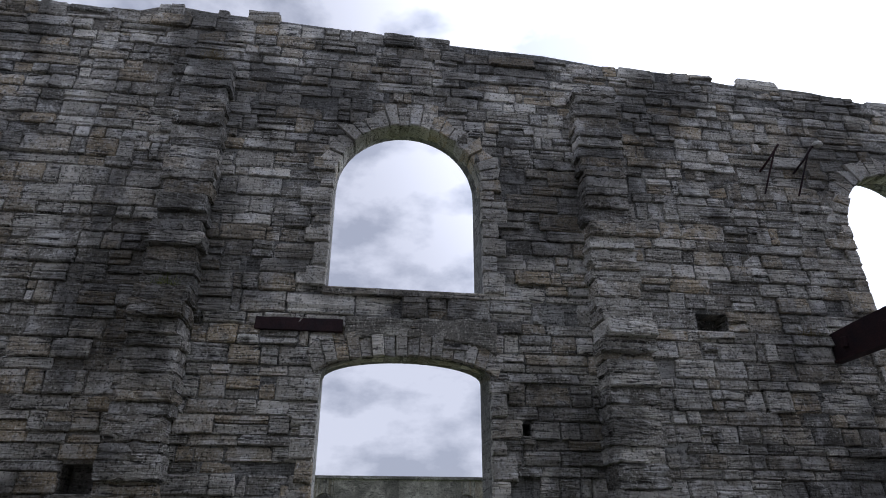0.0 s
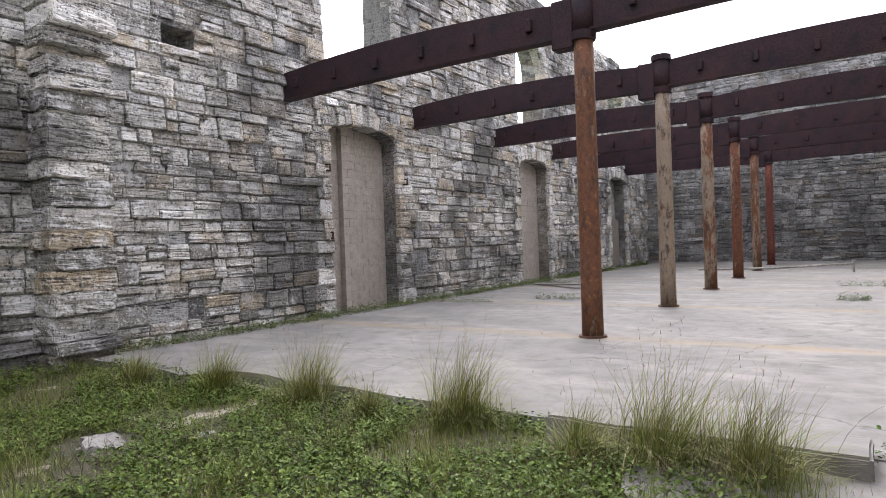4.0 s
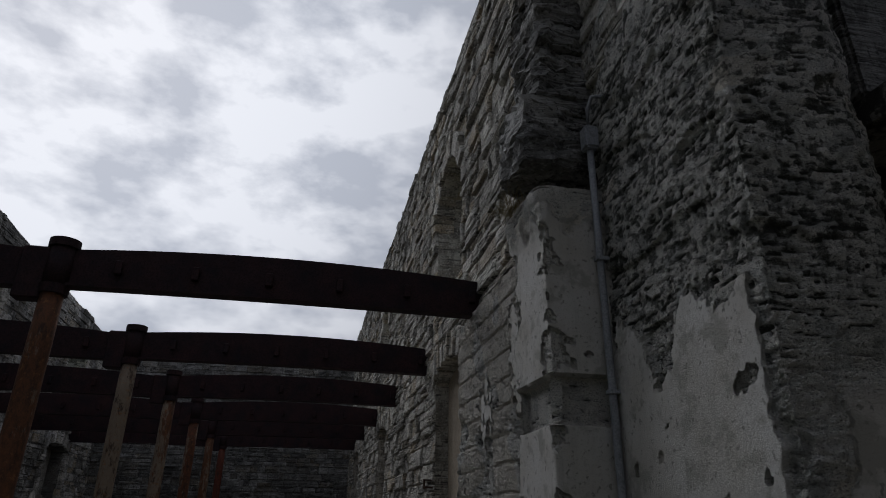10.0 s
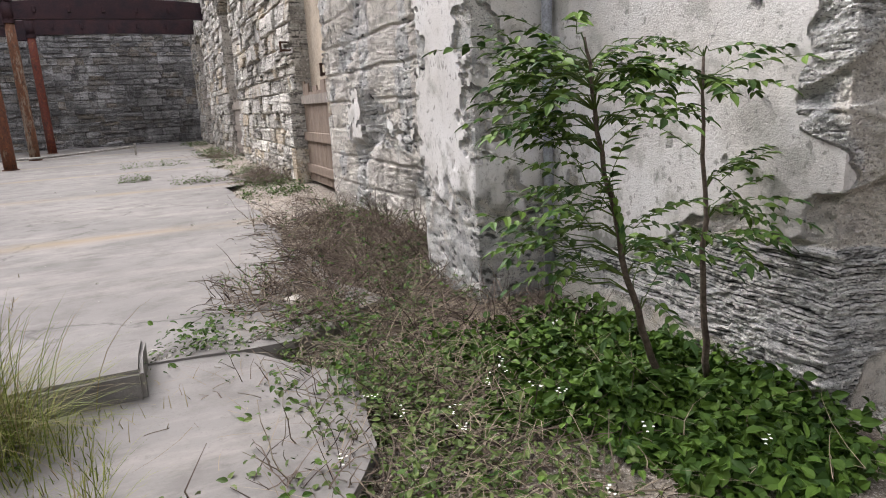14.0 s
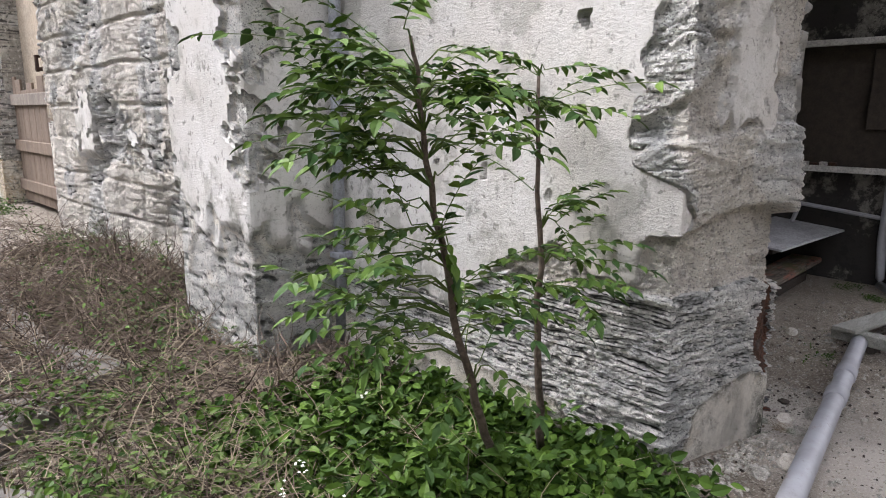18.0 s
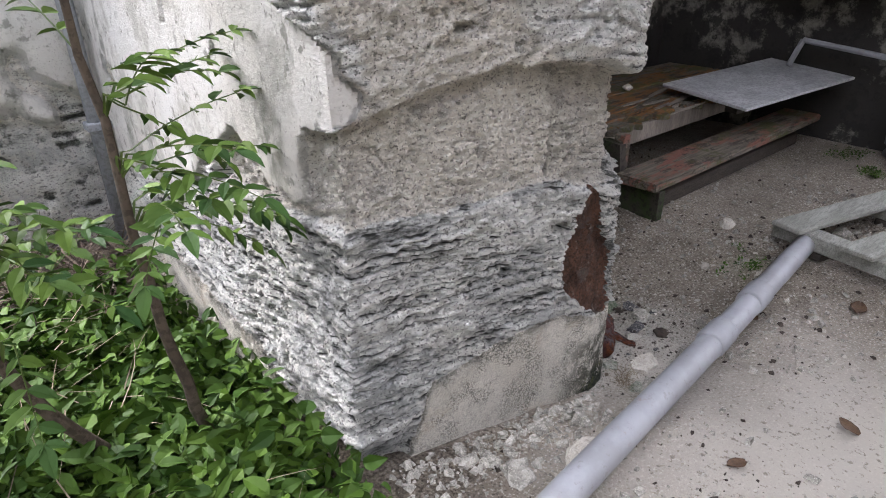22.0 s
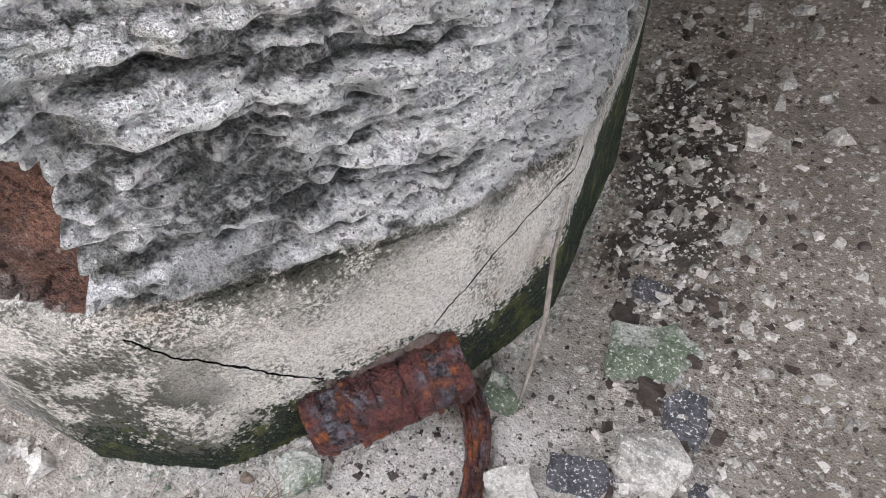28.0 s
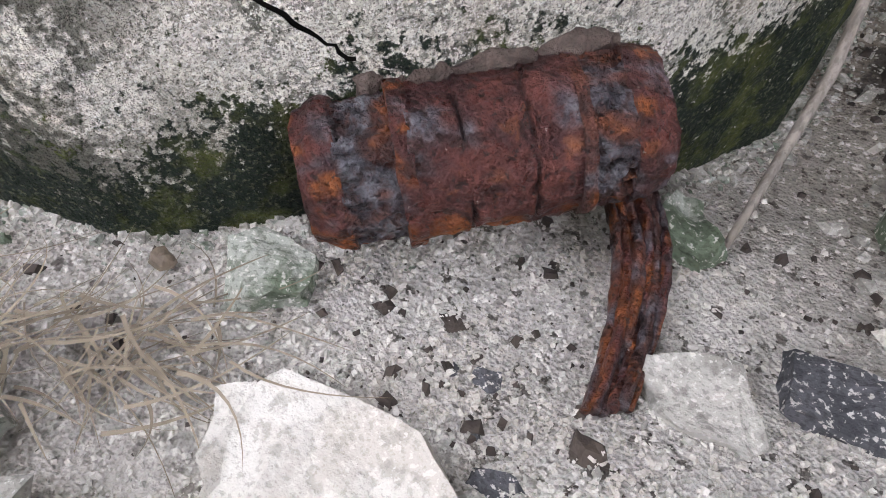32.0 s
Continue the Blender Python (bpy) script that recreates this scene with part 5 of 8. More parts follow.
def picket_fence():
    e = empty("picket_fence", (-6.72, -8.5, -0.3))
    rnd = random.Random(5)
    y = -9.86
    while y < -7.2:
        w = rnd.uniform(0.22, 0.27)
        part("board", box((-6.74, y, -0.2 + rnd.uniform(-0.05, 0.03)), (-6.705, y + w, 1.62 + rnd.uniform(-0.05, 0.05)), None, 0.004), WOOD_GREY, e)
        y += w + rnd.uniform(0.08, 0.11)
    for z in (0.02, 0.70, 1.26):
        part("rail", box((-6.70, -9.95, z), (-6.655, -7.06, z + 0.14), None, 0.006), WOOD_GREY, e)
    part("post", box((-6.70, -7.14, -0.3), (-6.60, -7.04, 1.5), None, 0.006), WOOD_GREY, e)
    return tagged(e, "weathered grey wooden picket fence across a gateway", "fence")


picket_fence()


def board_gate(x, y0, y1, z0, z1, seed, material):
    e = empty("board_gate", (x, (y0 + y1) / 2, z0))
    rnd = random.Random(seed)
    y = y0
    while y < y1 - 0.1:
        w = min(rnd.uniform(0.24, 0.30), y1 - y)
        part("board", box((x, y, z0), (x + 0.03, y + w - 0.015, z1 + rnd.uniform(0.02, 0.22)), None, 0.004), material, e)
        y += w
    for z in (z0 + 0.15, (z0 + z1) / 2 - 0.05, z1 - 0.18):
        part("rail", box((x - 0.045, y0, z), (x - 0.002, y1, z + 0.15), None, 0.005), material if z < 1 else WOOD_GREY, e)
    return tagged(e, "wooden board gate closing a doorway", "gate", "board gates")


board_gate(RIGHT + 0.08, 1.12, 3.45, 0.05, 1.55, 1, WOOD_BROWN)
board_gate(RIGHT + 0.08, 11.2, 13.35, 0.05, 1.55, 2, WOOD_GREY)
board_gate(LEFT - 0.35, 20.4, 22.6, 0.05, 2.3, 3, WOOD_GREY)
for op in RIGHT_OPENINGS[0:6:2]:
    back = tagged(part("doorway_back_wall", box((RIGHT + 0.26, op.a - 0.1, -0.3), (RIGHT + 0.46, op.b + 0.1, op.spring + op.rise)), TAN_RENDER),
                  "plain rendered wall behind the doorway", "wall", kind="structure")
part_back = part("doorway_back_wall", box((LEFT - 0.75, 20.2, -0.3), (LEFT - 0.55, 22.8, 4.6)), STONE_PALE)
tagged(part_back, "plain rendered wall behind the doorway", "wall", kind="structure")


def gate_jamb(y, x, h, words):
    e = empty("gate_jamb", (x, y, 0))
    for k, (a, b) in enumerate(((0, 0.62), (0.62, 1.2), (1.2, h))):
        part("jamb_stone", roughen(box((x - 0.05, y - 0.17, a - (0.15 if k == 0 else 0)), (x + 0.35, y + 0.17, b - 0.01), None, 0.02, 2), 0.01, 6, k), STONE_PALE, e)
    return tagged(e, words, "door jamb", kind="structure")


gate_jamb(3.66, RIGHT - 0.10, 1.6, "pale dressed stone door jamb")
gate_jamb(0.96, RIGHT - 0.06, 1.75, "pale dressed stone door jamb with a rust stain")


# iron staples and hooks by the doorways
def staple(x, y, z, side, words="rusty iron door pintle set in the stone"):
    e = empty("iron_pintle", (x, y, z))
    part("arm", box((min(x - side * 0.04, x + side * 0.16), y - 0.025, z - 0.02), (max(x - side * 0.04, x + side * 0.16), y + 0.025, z + 0.02), None, 0.006), IRON, e)
    part("pin", tube([(x + side * 0.14, y, z - 0.03), (x + side * 0.14, y, z + 0.13)], 0.02, 8), IRON, e)
    part("second_arm", box((min(x - side * 0.04, x + side * 0.16), y - 0.02, z + 0.12), (max(x - side * 0.04, x + side * 0.16), y + 0.02, z + 0.15), None, 0.006), IRON, e)
    return tagged(e, words, "hinge", "door pintles")


for y, z in ((1.08, 3.25), (1.10, 1.72), (3.95, 3.1), (10.55, 3.2)):
    staple(LEFT + 0.04, y, z, 1)
for y, z in ((0.98, 1.75), (3.62, 2.3)):
    staple(RIGHT - 0.05, y, z, -1)


# ---- the shelter behind the pier ----
def shelter_material():
    m = Mat("shade_darkened_render", 0.92)
    vec = m.mapped(world=True)
    n1, n2 = m.noise(vec, 1.8, 7, 0.7), m.noise(vec, 30, 5, 0.7)
    # near-black base stands in for the room's shade; pale patches are render
    c = m.mix(m.ramp(n1, [(0.50, 0.0), (0.56, 1.0)]), (0.035, 0.033, 0.031), (0.22, 0.21, 0.185))
    c = m.mix(m.ramp(m.noise(vec, 6.5, 8, 0.8), [(0.44, 0.85), (0.49, 0.0)]), c, (0.022, 0.022, 0.02))
    c = m.mix(m.math("MULTIPLY", m.ramp(n2, [(0.4, 1.0), (0.6, 0.0)]), 0.4), c, (0.03, 0.03, 0.03))
    m.colour(c)
    m.bump(n1, 0.5, 0.03)
    m.bump(n2, 0.4, 0.006)
    return m.m


SHELTER = shelter_material()
WHITE_WOOD = simple("grimy_white_paint", (0.60, 0.60, 0.57), (0.42, 0.41, 0.38), 3, 0.6, bump=0.2)
DARK_WOOD = simple("dark_wet_wood", (0.075, 0.062, 0.05), (0.04, 0.035, 0.03), 3, 0.85, bump=0.5, stretch=(1, 6, 6))
for name, lo, hi, words in (
    ("wall_shelter_side", (10.15, -6.62, -0.3), (10.75, -4.2, 5.8), "rendered wall of a small shelter, coloured dark for its shade"),
    ("wall_shelter_back", (7.0, -4.60, -0.3), (10.15, -4.2, 5.8), "stained back wall of a small shelter, coloured dark for its shade"),
):
    bm = box(lo, hi)
    bmesh.ops.subdivide_edges(bm, edges=bm.edges[:], cuts=14, use_grid_fill=True)
    tagged(part(name, roughen(bm, 0.012, 4), SHELTER), words, "wall", kind="structure")
tagged(part("wall_shelter_end", roughen(box((10.22, -6.80, -0.3), (10.72, -6.625, 5.8), None, 0.02, 2), 0.01, 3), PLASTER), "white plastered end of the shelter wall", "wall", kind="structure")
# ceiling assumed over the passage, lowered to 4.4 to darken the shelter
ceiling_bm = box((7.32, -11.2, 4.4), (10.9, -4.1, 4.62))
tagged(part("ceiling", ceiling_bm, SHELTER), "assumed dark ceiling over the passage, set low to darken the shelter", "ceiling", kind="structure")
# added block: hides the sky where a dark vault underside belongs
tagged(part("wall_over_passage", roughen(box((7.28, -6.25, 4.62), (10.9, -5.75, 7.8), None, 0.03, 2), 0.02, 3), STONE_DARK), "dark wall added above the passage to hide the sky", "wall", kind="structure")
tagged(part("wall_passage_south", box((7.1, -11.2, -0.3), (10.9, -10.85, 5.8)), SHELTER), "plain wall closing the passage", "wall", kind="structure")

post = empty("door_post", (10.1, -6.70, -0.1))
part("post", box((10.02, -6.80, -0.2), (10.20, -6.63, 5.8), None, 0.01), DARK_WOOD, post)
tagged(post, "dark weathered wooden door post", "post")


def open_cabinet():
    """A wall cabinet without its door."""
    y0, y1, z0, z1, xf = -6.62, -5.54, 0.87, 1.93, 9.93
    e = empty("wall_cabinet", (10.1, (y0 + y1) / 2, z0))
    t = 0.07
    part("bottom_rail", box((xf, y0 + t, z0), (xf + 0.04, y1 - t, z0 + 0.05), None, 0.004), WHITE_WOOD, e)
    part("top_rail", box((xf, y0 + t, z1 - 0.05), (xf + 0.04, y1 - t, z1), None, 0.004), WHITE_WOOD, e)
    part("stile", box((xf - 0.003, y0, z0 - 0.01), (xf + 0.04, y0 + t + 0.03, z1 + 0.03), None, 0.004), WHITE_WOOD, e)
    part("stile", box((xf - 0.003, y1 - t, z0 - 0.01), (xf + 0.04, y1, z1 + 0.01), None, 0.004), WHITE_WOOD, e)
    part("bottom", box((xf + 0.042, y0, z0), (10.16, y1, z0 + 0.03)), DARK_WOOD, e)
    part("top", box((xf + 0.042, y0, z1 - 0.03), (10.16, y1, z1)), DARK_WOOD, e)
    for y in (y0, y1 - 0.03):
        part("side", box((xf + 0.042, y, z0 + 0.032), (10.16, y + 0.03, z1 - 0.032)), DARK_WOOD, e)
    part("back_panel", box((10.11, y0 + 0.032, z0 + 0.032), (10.14, y1 - 0.032, z1 - 0.032)), DARK_WOOD, e)
    part("meter_board", box((10.05, y0 + 0.08, z0 + 0.35), (10.105, y0 + 0.52, z1 - 0.08), None, 0.005), DARK_WOOD, e)
    for y in (y0 + 0.02, y1 - 0.06):
        for z in (z0 + 0.25, z1 - 0.3):
            part("hinge", box((xf - 0.012, y, z), (xf - 0.004, y + 0.03, z + 0.09)), IRON, e)
    rnd = random.Random(3)
    for k in range(5):
        y = y1 - 0.12 - k * 0.07
        part("fuse", box((xf + 0.05, y, z0 + 0.032), (xf + 0.12, y + 0.05, z0 + 0.06 + rnd.uniform(0, 0.03)), None, 0.004), WHITE_WOOD if k % 2 else IRON, e)
    return tagged(e, "open wall cabinet with a grimy white wooden frame", "cabinet")


open_cabinet()

def pvc():
    m = Mat("grimy_grey_pvc", 0.5, 0.0, 0.4)
    vec = m.mapped(world=True)
    c = m.mix(m.ramp(m.noise(vec, 5, 6, 0.7), [(0.4, 0.0), (0.6, 1.0)]), (0.33, 0.34, 0.365), (0.27, 0.275, 0.29))
    c = m.mix(m.ramp(m.noise(vec, 26, 8, 0.8), [(0.57, 0.0), (0.62, 0.4)]), c, (0.18, 0.16, 0.14))
    c = m.mix(m.ramp(m.noise(vec, 3.2, 7, 0.75), [(0.58, 0.0), (0.64, 0.6)]), c, (0.24, 0.16, 0.10))
    m.colour(c)
    return m.m


PVC = pvc()


def conduits():
    e = empty("electrical_conduits", (10.05, -6.35, 0))
    for k, y in enumerate((-6.42, -6.33)):
        pts = [(10.06, y, 1.25), (10.06, y, 0.9), (10.06, y, 0.32)]
        pts += [(10.05 - 0.06 * t * t, y - 0.10 * t * (1 if k == 0 else 0.4), 0.32 - 0.34 * t) for t in (0.3, 0.6, 0.85, 1.0)]
        pts += [(9.9 - 0.25 * k, y - 0.8 + 0.5 * k, -0.03)]
        part("conduit", tube(pts, 0.033, 10), PVC, e, smooth=True)
    return tagged(e, "grey plastic electrical conduits bent to the ground", "conduit")


conduits()


def ground_pipe():
    """A long plastic pipe with socket joints lying on the ground."""
    a, b = Vector((5.85, -6.815, -0.012)), Vector((8.32, -6.572, 0.0))
    e = empty("plastic_pipe", a)
    part("pipe", tube([a.lerp(b, t) + Vector((0, 0, 0.006 * math.sin(t * 7))) for t in steps(0, 1, 0.08)], 0.044, 16), PVC, e, smooth=True)
    d = (b - a).normalized()
    for x in (7.28, 7.63):
        p = a + d * ((x - a.x) / d.x)
        part("socket", tube([p - d * 0.06, p - d * 0.055, p + d * 0.055, p + d * 0.06], [0.045, 0.051, 0.051, 0.045], 16), PVC, e, smooth=True)
        part("tape", tube([p + d * 0.06, p + d * 0.085], 0.0465, 16), PVC, e)
    return tagged(e, "grey plastic pipe with sockets lying on the earth", "pipe")


ground_pipe()

WALL_PIPE = simple("grey_painted_conduit", (0.36, 0.38, 0.41), (0.27, 0.285, 0.31), 3, 0.5, bump=0.1)
e_pipe = empty("wall_conduit", (6.03, -4.44, 0))
part("tube", tube([(6.03, -4.44, z) for z in (-0.05, 1.2, 2.6, 4.0, 5.15)], 0.033, 12), WALL_PIPE, e_pipe, smooth=True)
part("junction_box", box((5.96, -4.52, 5.05), (6.10, -4.37, 5.30), None, 0.02, 2), WALL_PIPE, e_pipe)
part("swan_neck", tube([(6.03, -4.44, 5.28), (6.02, -4.47, 5.5), (6.04, -4.55, 5.6), (6.12, -4.6, 5.58)], 0.02, 8), WALL_PIPE, e_pipe, smooth=True)
for z in (0.5, 1.6, 2.72, 3.9):
    part("clip", box((5.985, -4.485, z), (6.10, -4.40, z + 0.035), None, 0.005), WALL_PIPE, e_pipe)
tagged(e_pipe, "grey conduit clipped up the wall beside a pilaster", "conduit")


def pallet():
    o, along = Vector((8.22, -6.42, -0.05)), Vector((-0.17, -1, 0)).normalized()
    across = Vector((0.97, -0.25, 0)).normalized()
    e = empty("wooden_pallet", o)
    m = Matrix((across, along, Vector((0, 0, 1)))).transposed().to_4x4()
    m.translation = o
    rnd = random.Random(8)
    for u in (0.02, 0.62, 1.22):
        part("bearer", box((u, 0, 0.035), (u + 0.09, 1.75, 0.105), m, 0.005), WOOD_PALE, e)
        for v in (0.1, 0.9, 1.55):
            part("foot", box((u, v, 0.0), (u + 0.09, v + 0.14, 0.033), m, 0.004), DARK_WOOD, e)
    for k in range(6):
        v = 0.03 + k * 0.30 + rnd.uniform(-0.01, 0.01)
        part("slat", box((-0.03, v, 0.107), (1.36, v + 0.135, 0.130), m @ Matrix.Rotation(rnd.uniform(-0.01, 0.01), 4, "Z"), 0.004), WOOD_PALE, e)
    part("loose_board", box((0.15, 1.05, 0.134), (0.85, 1.22, 0.156), m @ Matrix.Rotation(0.25, 4, "Z"), 0.004), WOOD_BROWN, e, "dark brown splintered board")
    return tagged(e, "pale weathered wooden pallet lying on the earth", "pallet")


pallet()


def peeling(name, paint, bare):
    m = Mat(name, 0.88)
    vec = m.mapped((1.2, 5, 5))
    n1, n2, n3 = m.noise(vec, 2.2, 7, 0.75), m.noise(m.mapped((2, 30, 30)), 3, 5, 0.6), m.noise(m.mapped(), 9, 5, 0.6)
    wood = m.mix(m.ramp(n2, [(0.35, 0.0), (0.65, 1.0)]), bare, tuple(v * 0.4 for v in bare))
    c = m.mix(m.ramp(n1, [(0.45, 0.0), (0.52, 1.0)]), paint, wood)
    c = m.mix(m.ramp(m.noise(m.mapped((0.8, 2, 2)), 7, 8, 0.78), [(0.42, 0.9), (0.48, 0.0)]), c, (0.045, 0.038, 0.03))
    c = m.mix(m.ramp(m.noise(m.mapped(), 3.1, 8, 0.78), [(0.50, 0.0), (0.57, 0.85)]), c, (0.075, 0.080, 0.028))
    m.colour(c)
    m.bump(n2, 0.6, 0.008)
    m.bump(n1, 0.5, 0.006)
    return m.m


DECK_PAINT = peeling("peeling_ochre_paint", (0.20, 0.095, 0.034), (0.16, 0.145, 0.12))
STEP_PAINT = peeling("peeling_red_paint", (0.21, 0.095, 0.07), (0.20, 0.175, 0.14))


def rotten_steps():
    """A rotten wooden landing with one step, its front edge splintered away."""
    e = empty("wooden_steps", (8.9, -5.3, -0.1))
    side = bmesh.new()
    prof = [(-5.93, -0.12), (-5.93, 0.085), (-5.68, 0.10), (-5.66, 0.26), (-4.66, 0.30), (-4.66, -0.1)]
    a = [side.verts.new((8.10 + 0.12 * (y + 5.93) / 1.27, y, z)) for y, z in prof]
    b = [side.verts.new((8.15 + 0.12 * (y + 5.93) / 1.27, y, z)) for y, z in prof]
    side.faces.new(a)
    side.faces.new(b[::-1])
    for k in range(6):
        side.faces.new((a[k], b[k], b[(k + 1) % 6], a[(k + 1) % 6]))
    moss_m = Mat("mossy_wet_board", 0.85)
    mv = moss_m.mapped(world=True)
    mc = moss_m.mix(moss_m.ramp(moss_m.noise(mv, 2.6, 7, 0.75), [(0.44, 0.0), (0.56, 1.0)]), (0.055, 0.047, 0.04), (0.035, 0.055, 0.018))
    moss_m.colour(moss_m.mix(moss_m.ramp(moss_m.noise(mv, 30, 6, 0.75), [(0.43, 0.7), (0.48, 0.0)]), mc, (0.02, 0.018, 0.015)))
    part("stringer", side, moss_m.m, e, "dark mossy stringer")
    y = -5.66
    for k in range(5):
        w = 0.185
        bm = box((8.14, y, 0.285), (10.08, y + w - 0.012, 0.315), None, 0.004)
        bmesh.ops.subdivide_edges(bm, edges=[d for d in bm.edges if d.calc_length() > 0.5], cuts=60)
        for v in bm.verts:
            v.co.z += 0.012 * noise.noise((v.co.x * 2.5, k * 3.0, 0)) - (0.02 if k < 2 else 0) * abs(noise.noise((v.co.x * 9, k, 5)))
            if k == 0 and v.co.y < -5.6:
                v.co.y += 0.22 * abs(noise.noise((v.co.x * 5, 1, 0))) + 0.10 * abs(noise.noise((v.co.x * 23, 1, 0))) + 0.04
            if k == 1 and v.co.y < y + 0.05:
                v.co.y += 0.13 * max(0, noise.noise((v.co.x * 4, 9, 0)))
        part("deck_board", bm, DECK_PAINT, e)
        y += w
    rnd2 = random.Random(14)
    for k in range(26):
        x, yy = rnd2.uniform(8.2, 9.9), rnd2.uniform(-5.62, -5.30)
        l = rnd2.uniform(0.10, 0.42)
        m4 = Matrix.Translation((x, yy, 0.312 + rnd2.uniform(0, 0.012))) @ Euler((rnd2.uniform(-0.1, 0.1), rnd2.uniform(-0.05, 0.05), rnd2.gauss(0, 0.10))).to_matrix().to_4x4()
        bm = bmesh.new()
        tip = [bm.verts.new(m4 @ Vector((l * u, q * (1 - abs(2 * u - 0.7) ** 1.5 * 0.6), 0.004 * h))) for h in (-1, 1) for u, q in ((0, -0.010), (0.35, -0.016), (1, 0), (0.35, 0.016), (0, 0.010))]
        bm.faces.new(tip[:5][::-1])
        bm.faces.new(tip[5:])
        for j in range(5):
            bm.faces.new((tip[j], tip[(j + 1) % 5], tip[5 + (j + 1) % 5], tip[5 + j]))
        part("splinter", bm, WOOD_GREY if k % 3 else DECK_PAINT, e)
    part("front_beam", box((8.16, -5.55, 0.18), (10.08, -5.48, 0.283), None, 0.006), WOOD_GREY, e, "mossy grey beam")
    part("riser_post", box((8.155, -5.66, 0.12), (8.215, -5.60, 0.30), None, 0.004), STEP_PAINT, e)
    part("tread", roughen(box((8.06, -5.93, 0.088), (10.02, -5.69, 0.135), Matrix.Rotation(0.0, 4, "X"), 0.008, 2), 0.006, 6), STEP_PAINT, e, "tread with peeling red paint")
    part("lower_beam", box((8.2, -5.86, -0.06), (9.9, -5.78, 0.02), None, 0.005), DARK_WOOD, e)
    return tagged(e, "rotten wooden landing and step with peeling paint", "steps")


rotten_steps()
sheet_e = empty("plywood_sheet", (9.5, -5.7, 0.35))
mm = Matrix.Translation((9.52, -5.70, 0.385)) @ Euler((radians(4), radians(-2), radians(-8))).to_matrix().to_4x4()
part("sheet", box((-0.56, -0.29, -0.009), (0.56, 0.29, 0.009), mm, 0.003), simple("chalky_white_ply", (0.56, 0.57, 0.58), (0.38, 0.385, 0.39), 4, 0.7, bump=0.25), sheet_e)
part("batten", box((-0.5, -0.2, -0.062), (0.45, -0.12, -0.011), mm, 0.003), DARK_WOOD, sheet_e)
tagged(sheet_e, "pale chalky plywood sheet lying on rotten boards", "sheet")
blk = empty("charred_block", (8.0, -5.50, -0.05))
part("block", roughen(box((7.86, -5.56, -0.09), (8.10, -5.43, -0.015), None, 0.008, 2), 0.006, 12), simple("charred_wood", (0.03, 0.03, 0.032), (0.016, 0.016, 0.017), 8, 0.8), blk)
tagged(blk, "charred black wooden block on the earth", "wood block")
rod = empty("broken_handrail", (10.0, -5.9, 0.6))
part("rail", tube([(10.05, -5.70, 0.58), (10.03, -6.3, 0.52)], 0.018, 8), PVC, rod)
part("bent_end", tube([(10.05, -5.70, 0.58), (9.98, -5.67, 0.42)], 0.018, 8), PVC, rod)
tagged(rod, "short bent grey rail fixed to the shelter wall", "rail")


# ---- outside: lawns, the long fort wall, the white building, palm, bollard ----
def lawn_material():
    m = Mat("mown_lawn", 0.9)
    vec = m.mapped(world=True)
    n1, n2 = m.noise(vec, 0.35, 6, 0.65), m.noise(vec, 6, 6, 0.7)
    c = m.mix(m.ramp(n1, [(0.35, 0.0), (0.65, 1.0)]), (0.085, 0.125, 0.020), (0.125, 0.165, 0.028))
    c = m.mix(m.math("MULTIPLY", m.ramp(n2, [(0.5, 0.0), (0.7, 1.0)]), 0.5), c, (0.06, 0.085, 0.016))
    m.colour(c)
    m.bump(n2, 0.6, 0.05)
    return m.m


LAWN = lawn_material()
tagged(sheet("lawn_east", [19.4] + steps(20, 50, 3), steps(-70, 60, 5), lambda x, y: GROUND + (0.08 if x > 19.5 else -0.05), LAWN), "bright green mown lawn", "lawn", kind="structure")
def verge_material():
    m = Mat("patchy_sandy_grass", 0.95)
    vec = m.mapped(world=True)
    n2 = m.noise(vec, 5, 7, 0.75)
    c = m.mix(m.ramp(n2, [(0.42, 0.0), (0.56, 1.0)]), (0.23, 0.18, 0.12), (0.155, 0.125, 0.085))
    c = m.mix(m.ramp(m.noise(m.mapped((1.0, 0.35, 1.0), world=True), 0.9, 8, 0.75), [(0.49, 0.0), (0.55, 0.9)]), c, (0.10, 0.105, 0.024))
    c = m.mix(m.ramp(m.noise(vec, 22, 6, 0.8), [(0.44, 0.6), (0.49, 0.0)]), c, (0.07, 0.065, 0.03))
    m.colour(c)
    m.bump(n2, 0.8, 0.05)
    return m.m


tagged(sheet("verge", [10.85] + steps(11.2, 20.6, 0.8), steps(-40, 30, 2.5), lambda x, y: GROUND + (0.075 + 0.02 * noise.noise((x, y, 0)) if 10.9 < x < 20 else -0.02), verge_material()), "sandy verge with patchy grass", "verge", kind="structure")
tagged(sheet("lawn_west", steps(-44, -9, 5), steps(-70, 60, 5), lambda x, y: GROUND + (0.02 if x < -10 else -0.12), LAWN), "green lawn beyond the wall", "lawn", kind="structure")
CHALK = simple("chalky_white_stone", (0.42, 0.40, 0.36), (0.31, 0.295, 0.265), 0.8, 0.9, bump=0.4, fine=12)
tagged(part("kerb", box((38.9, -70, -0.3), (39.3, 60, 0.05)), CHALK), "pale kerb along the lawn", "kerb", kind="structure")

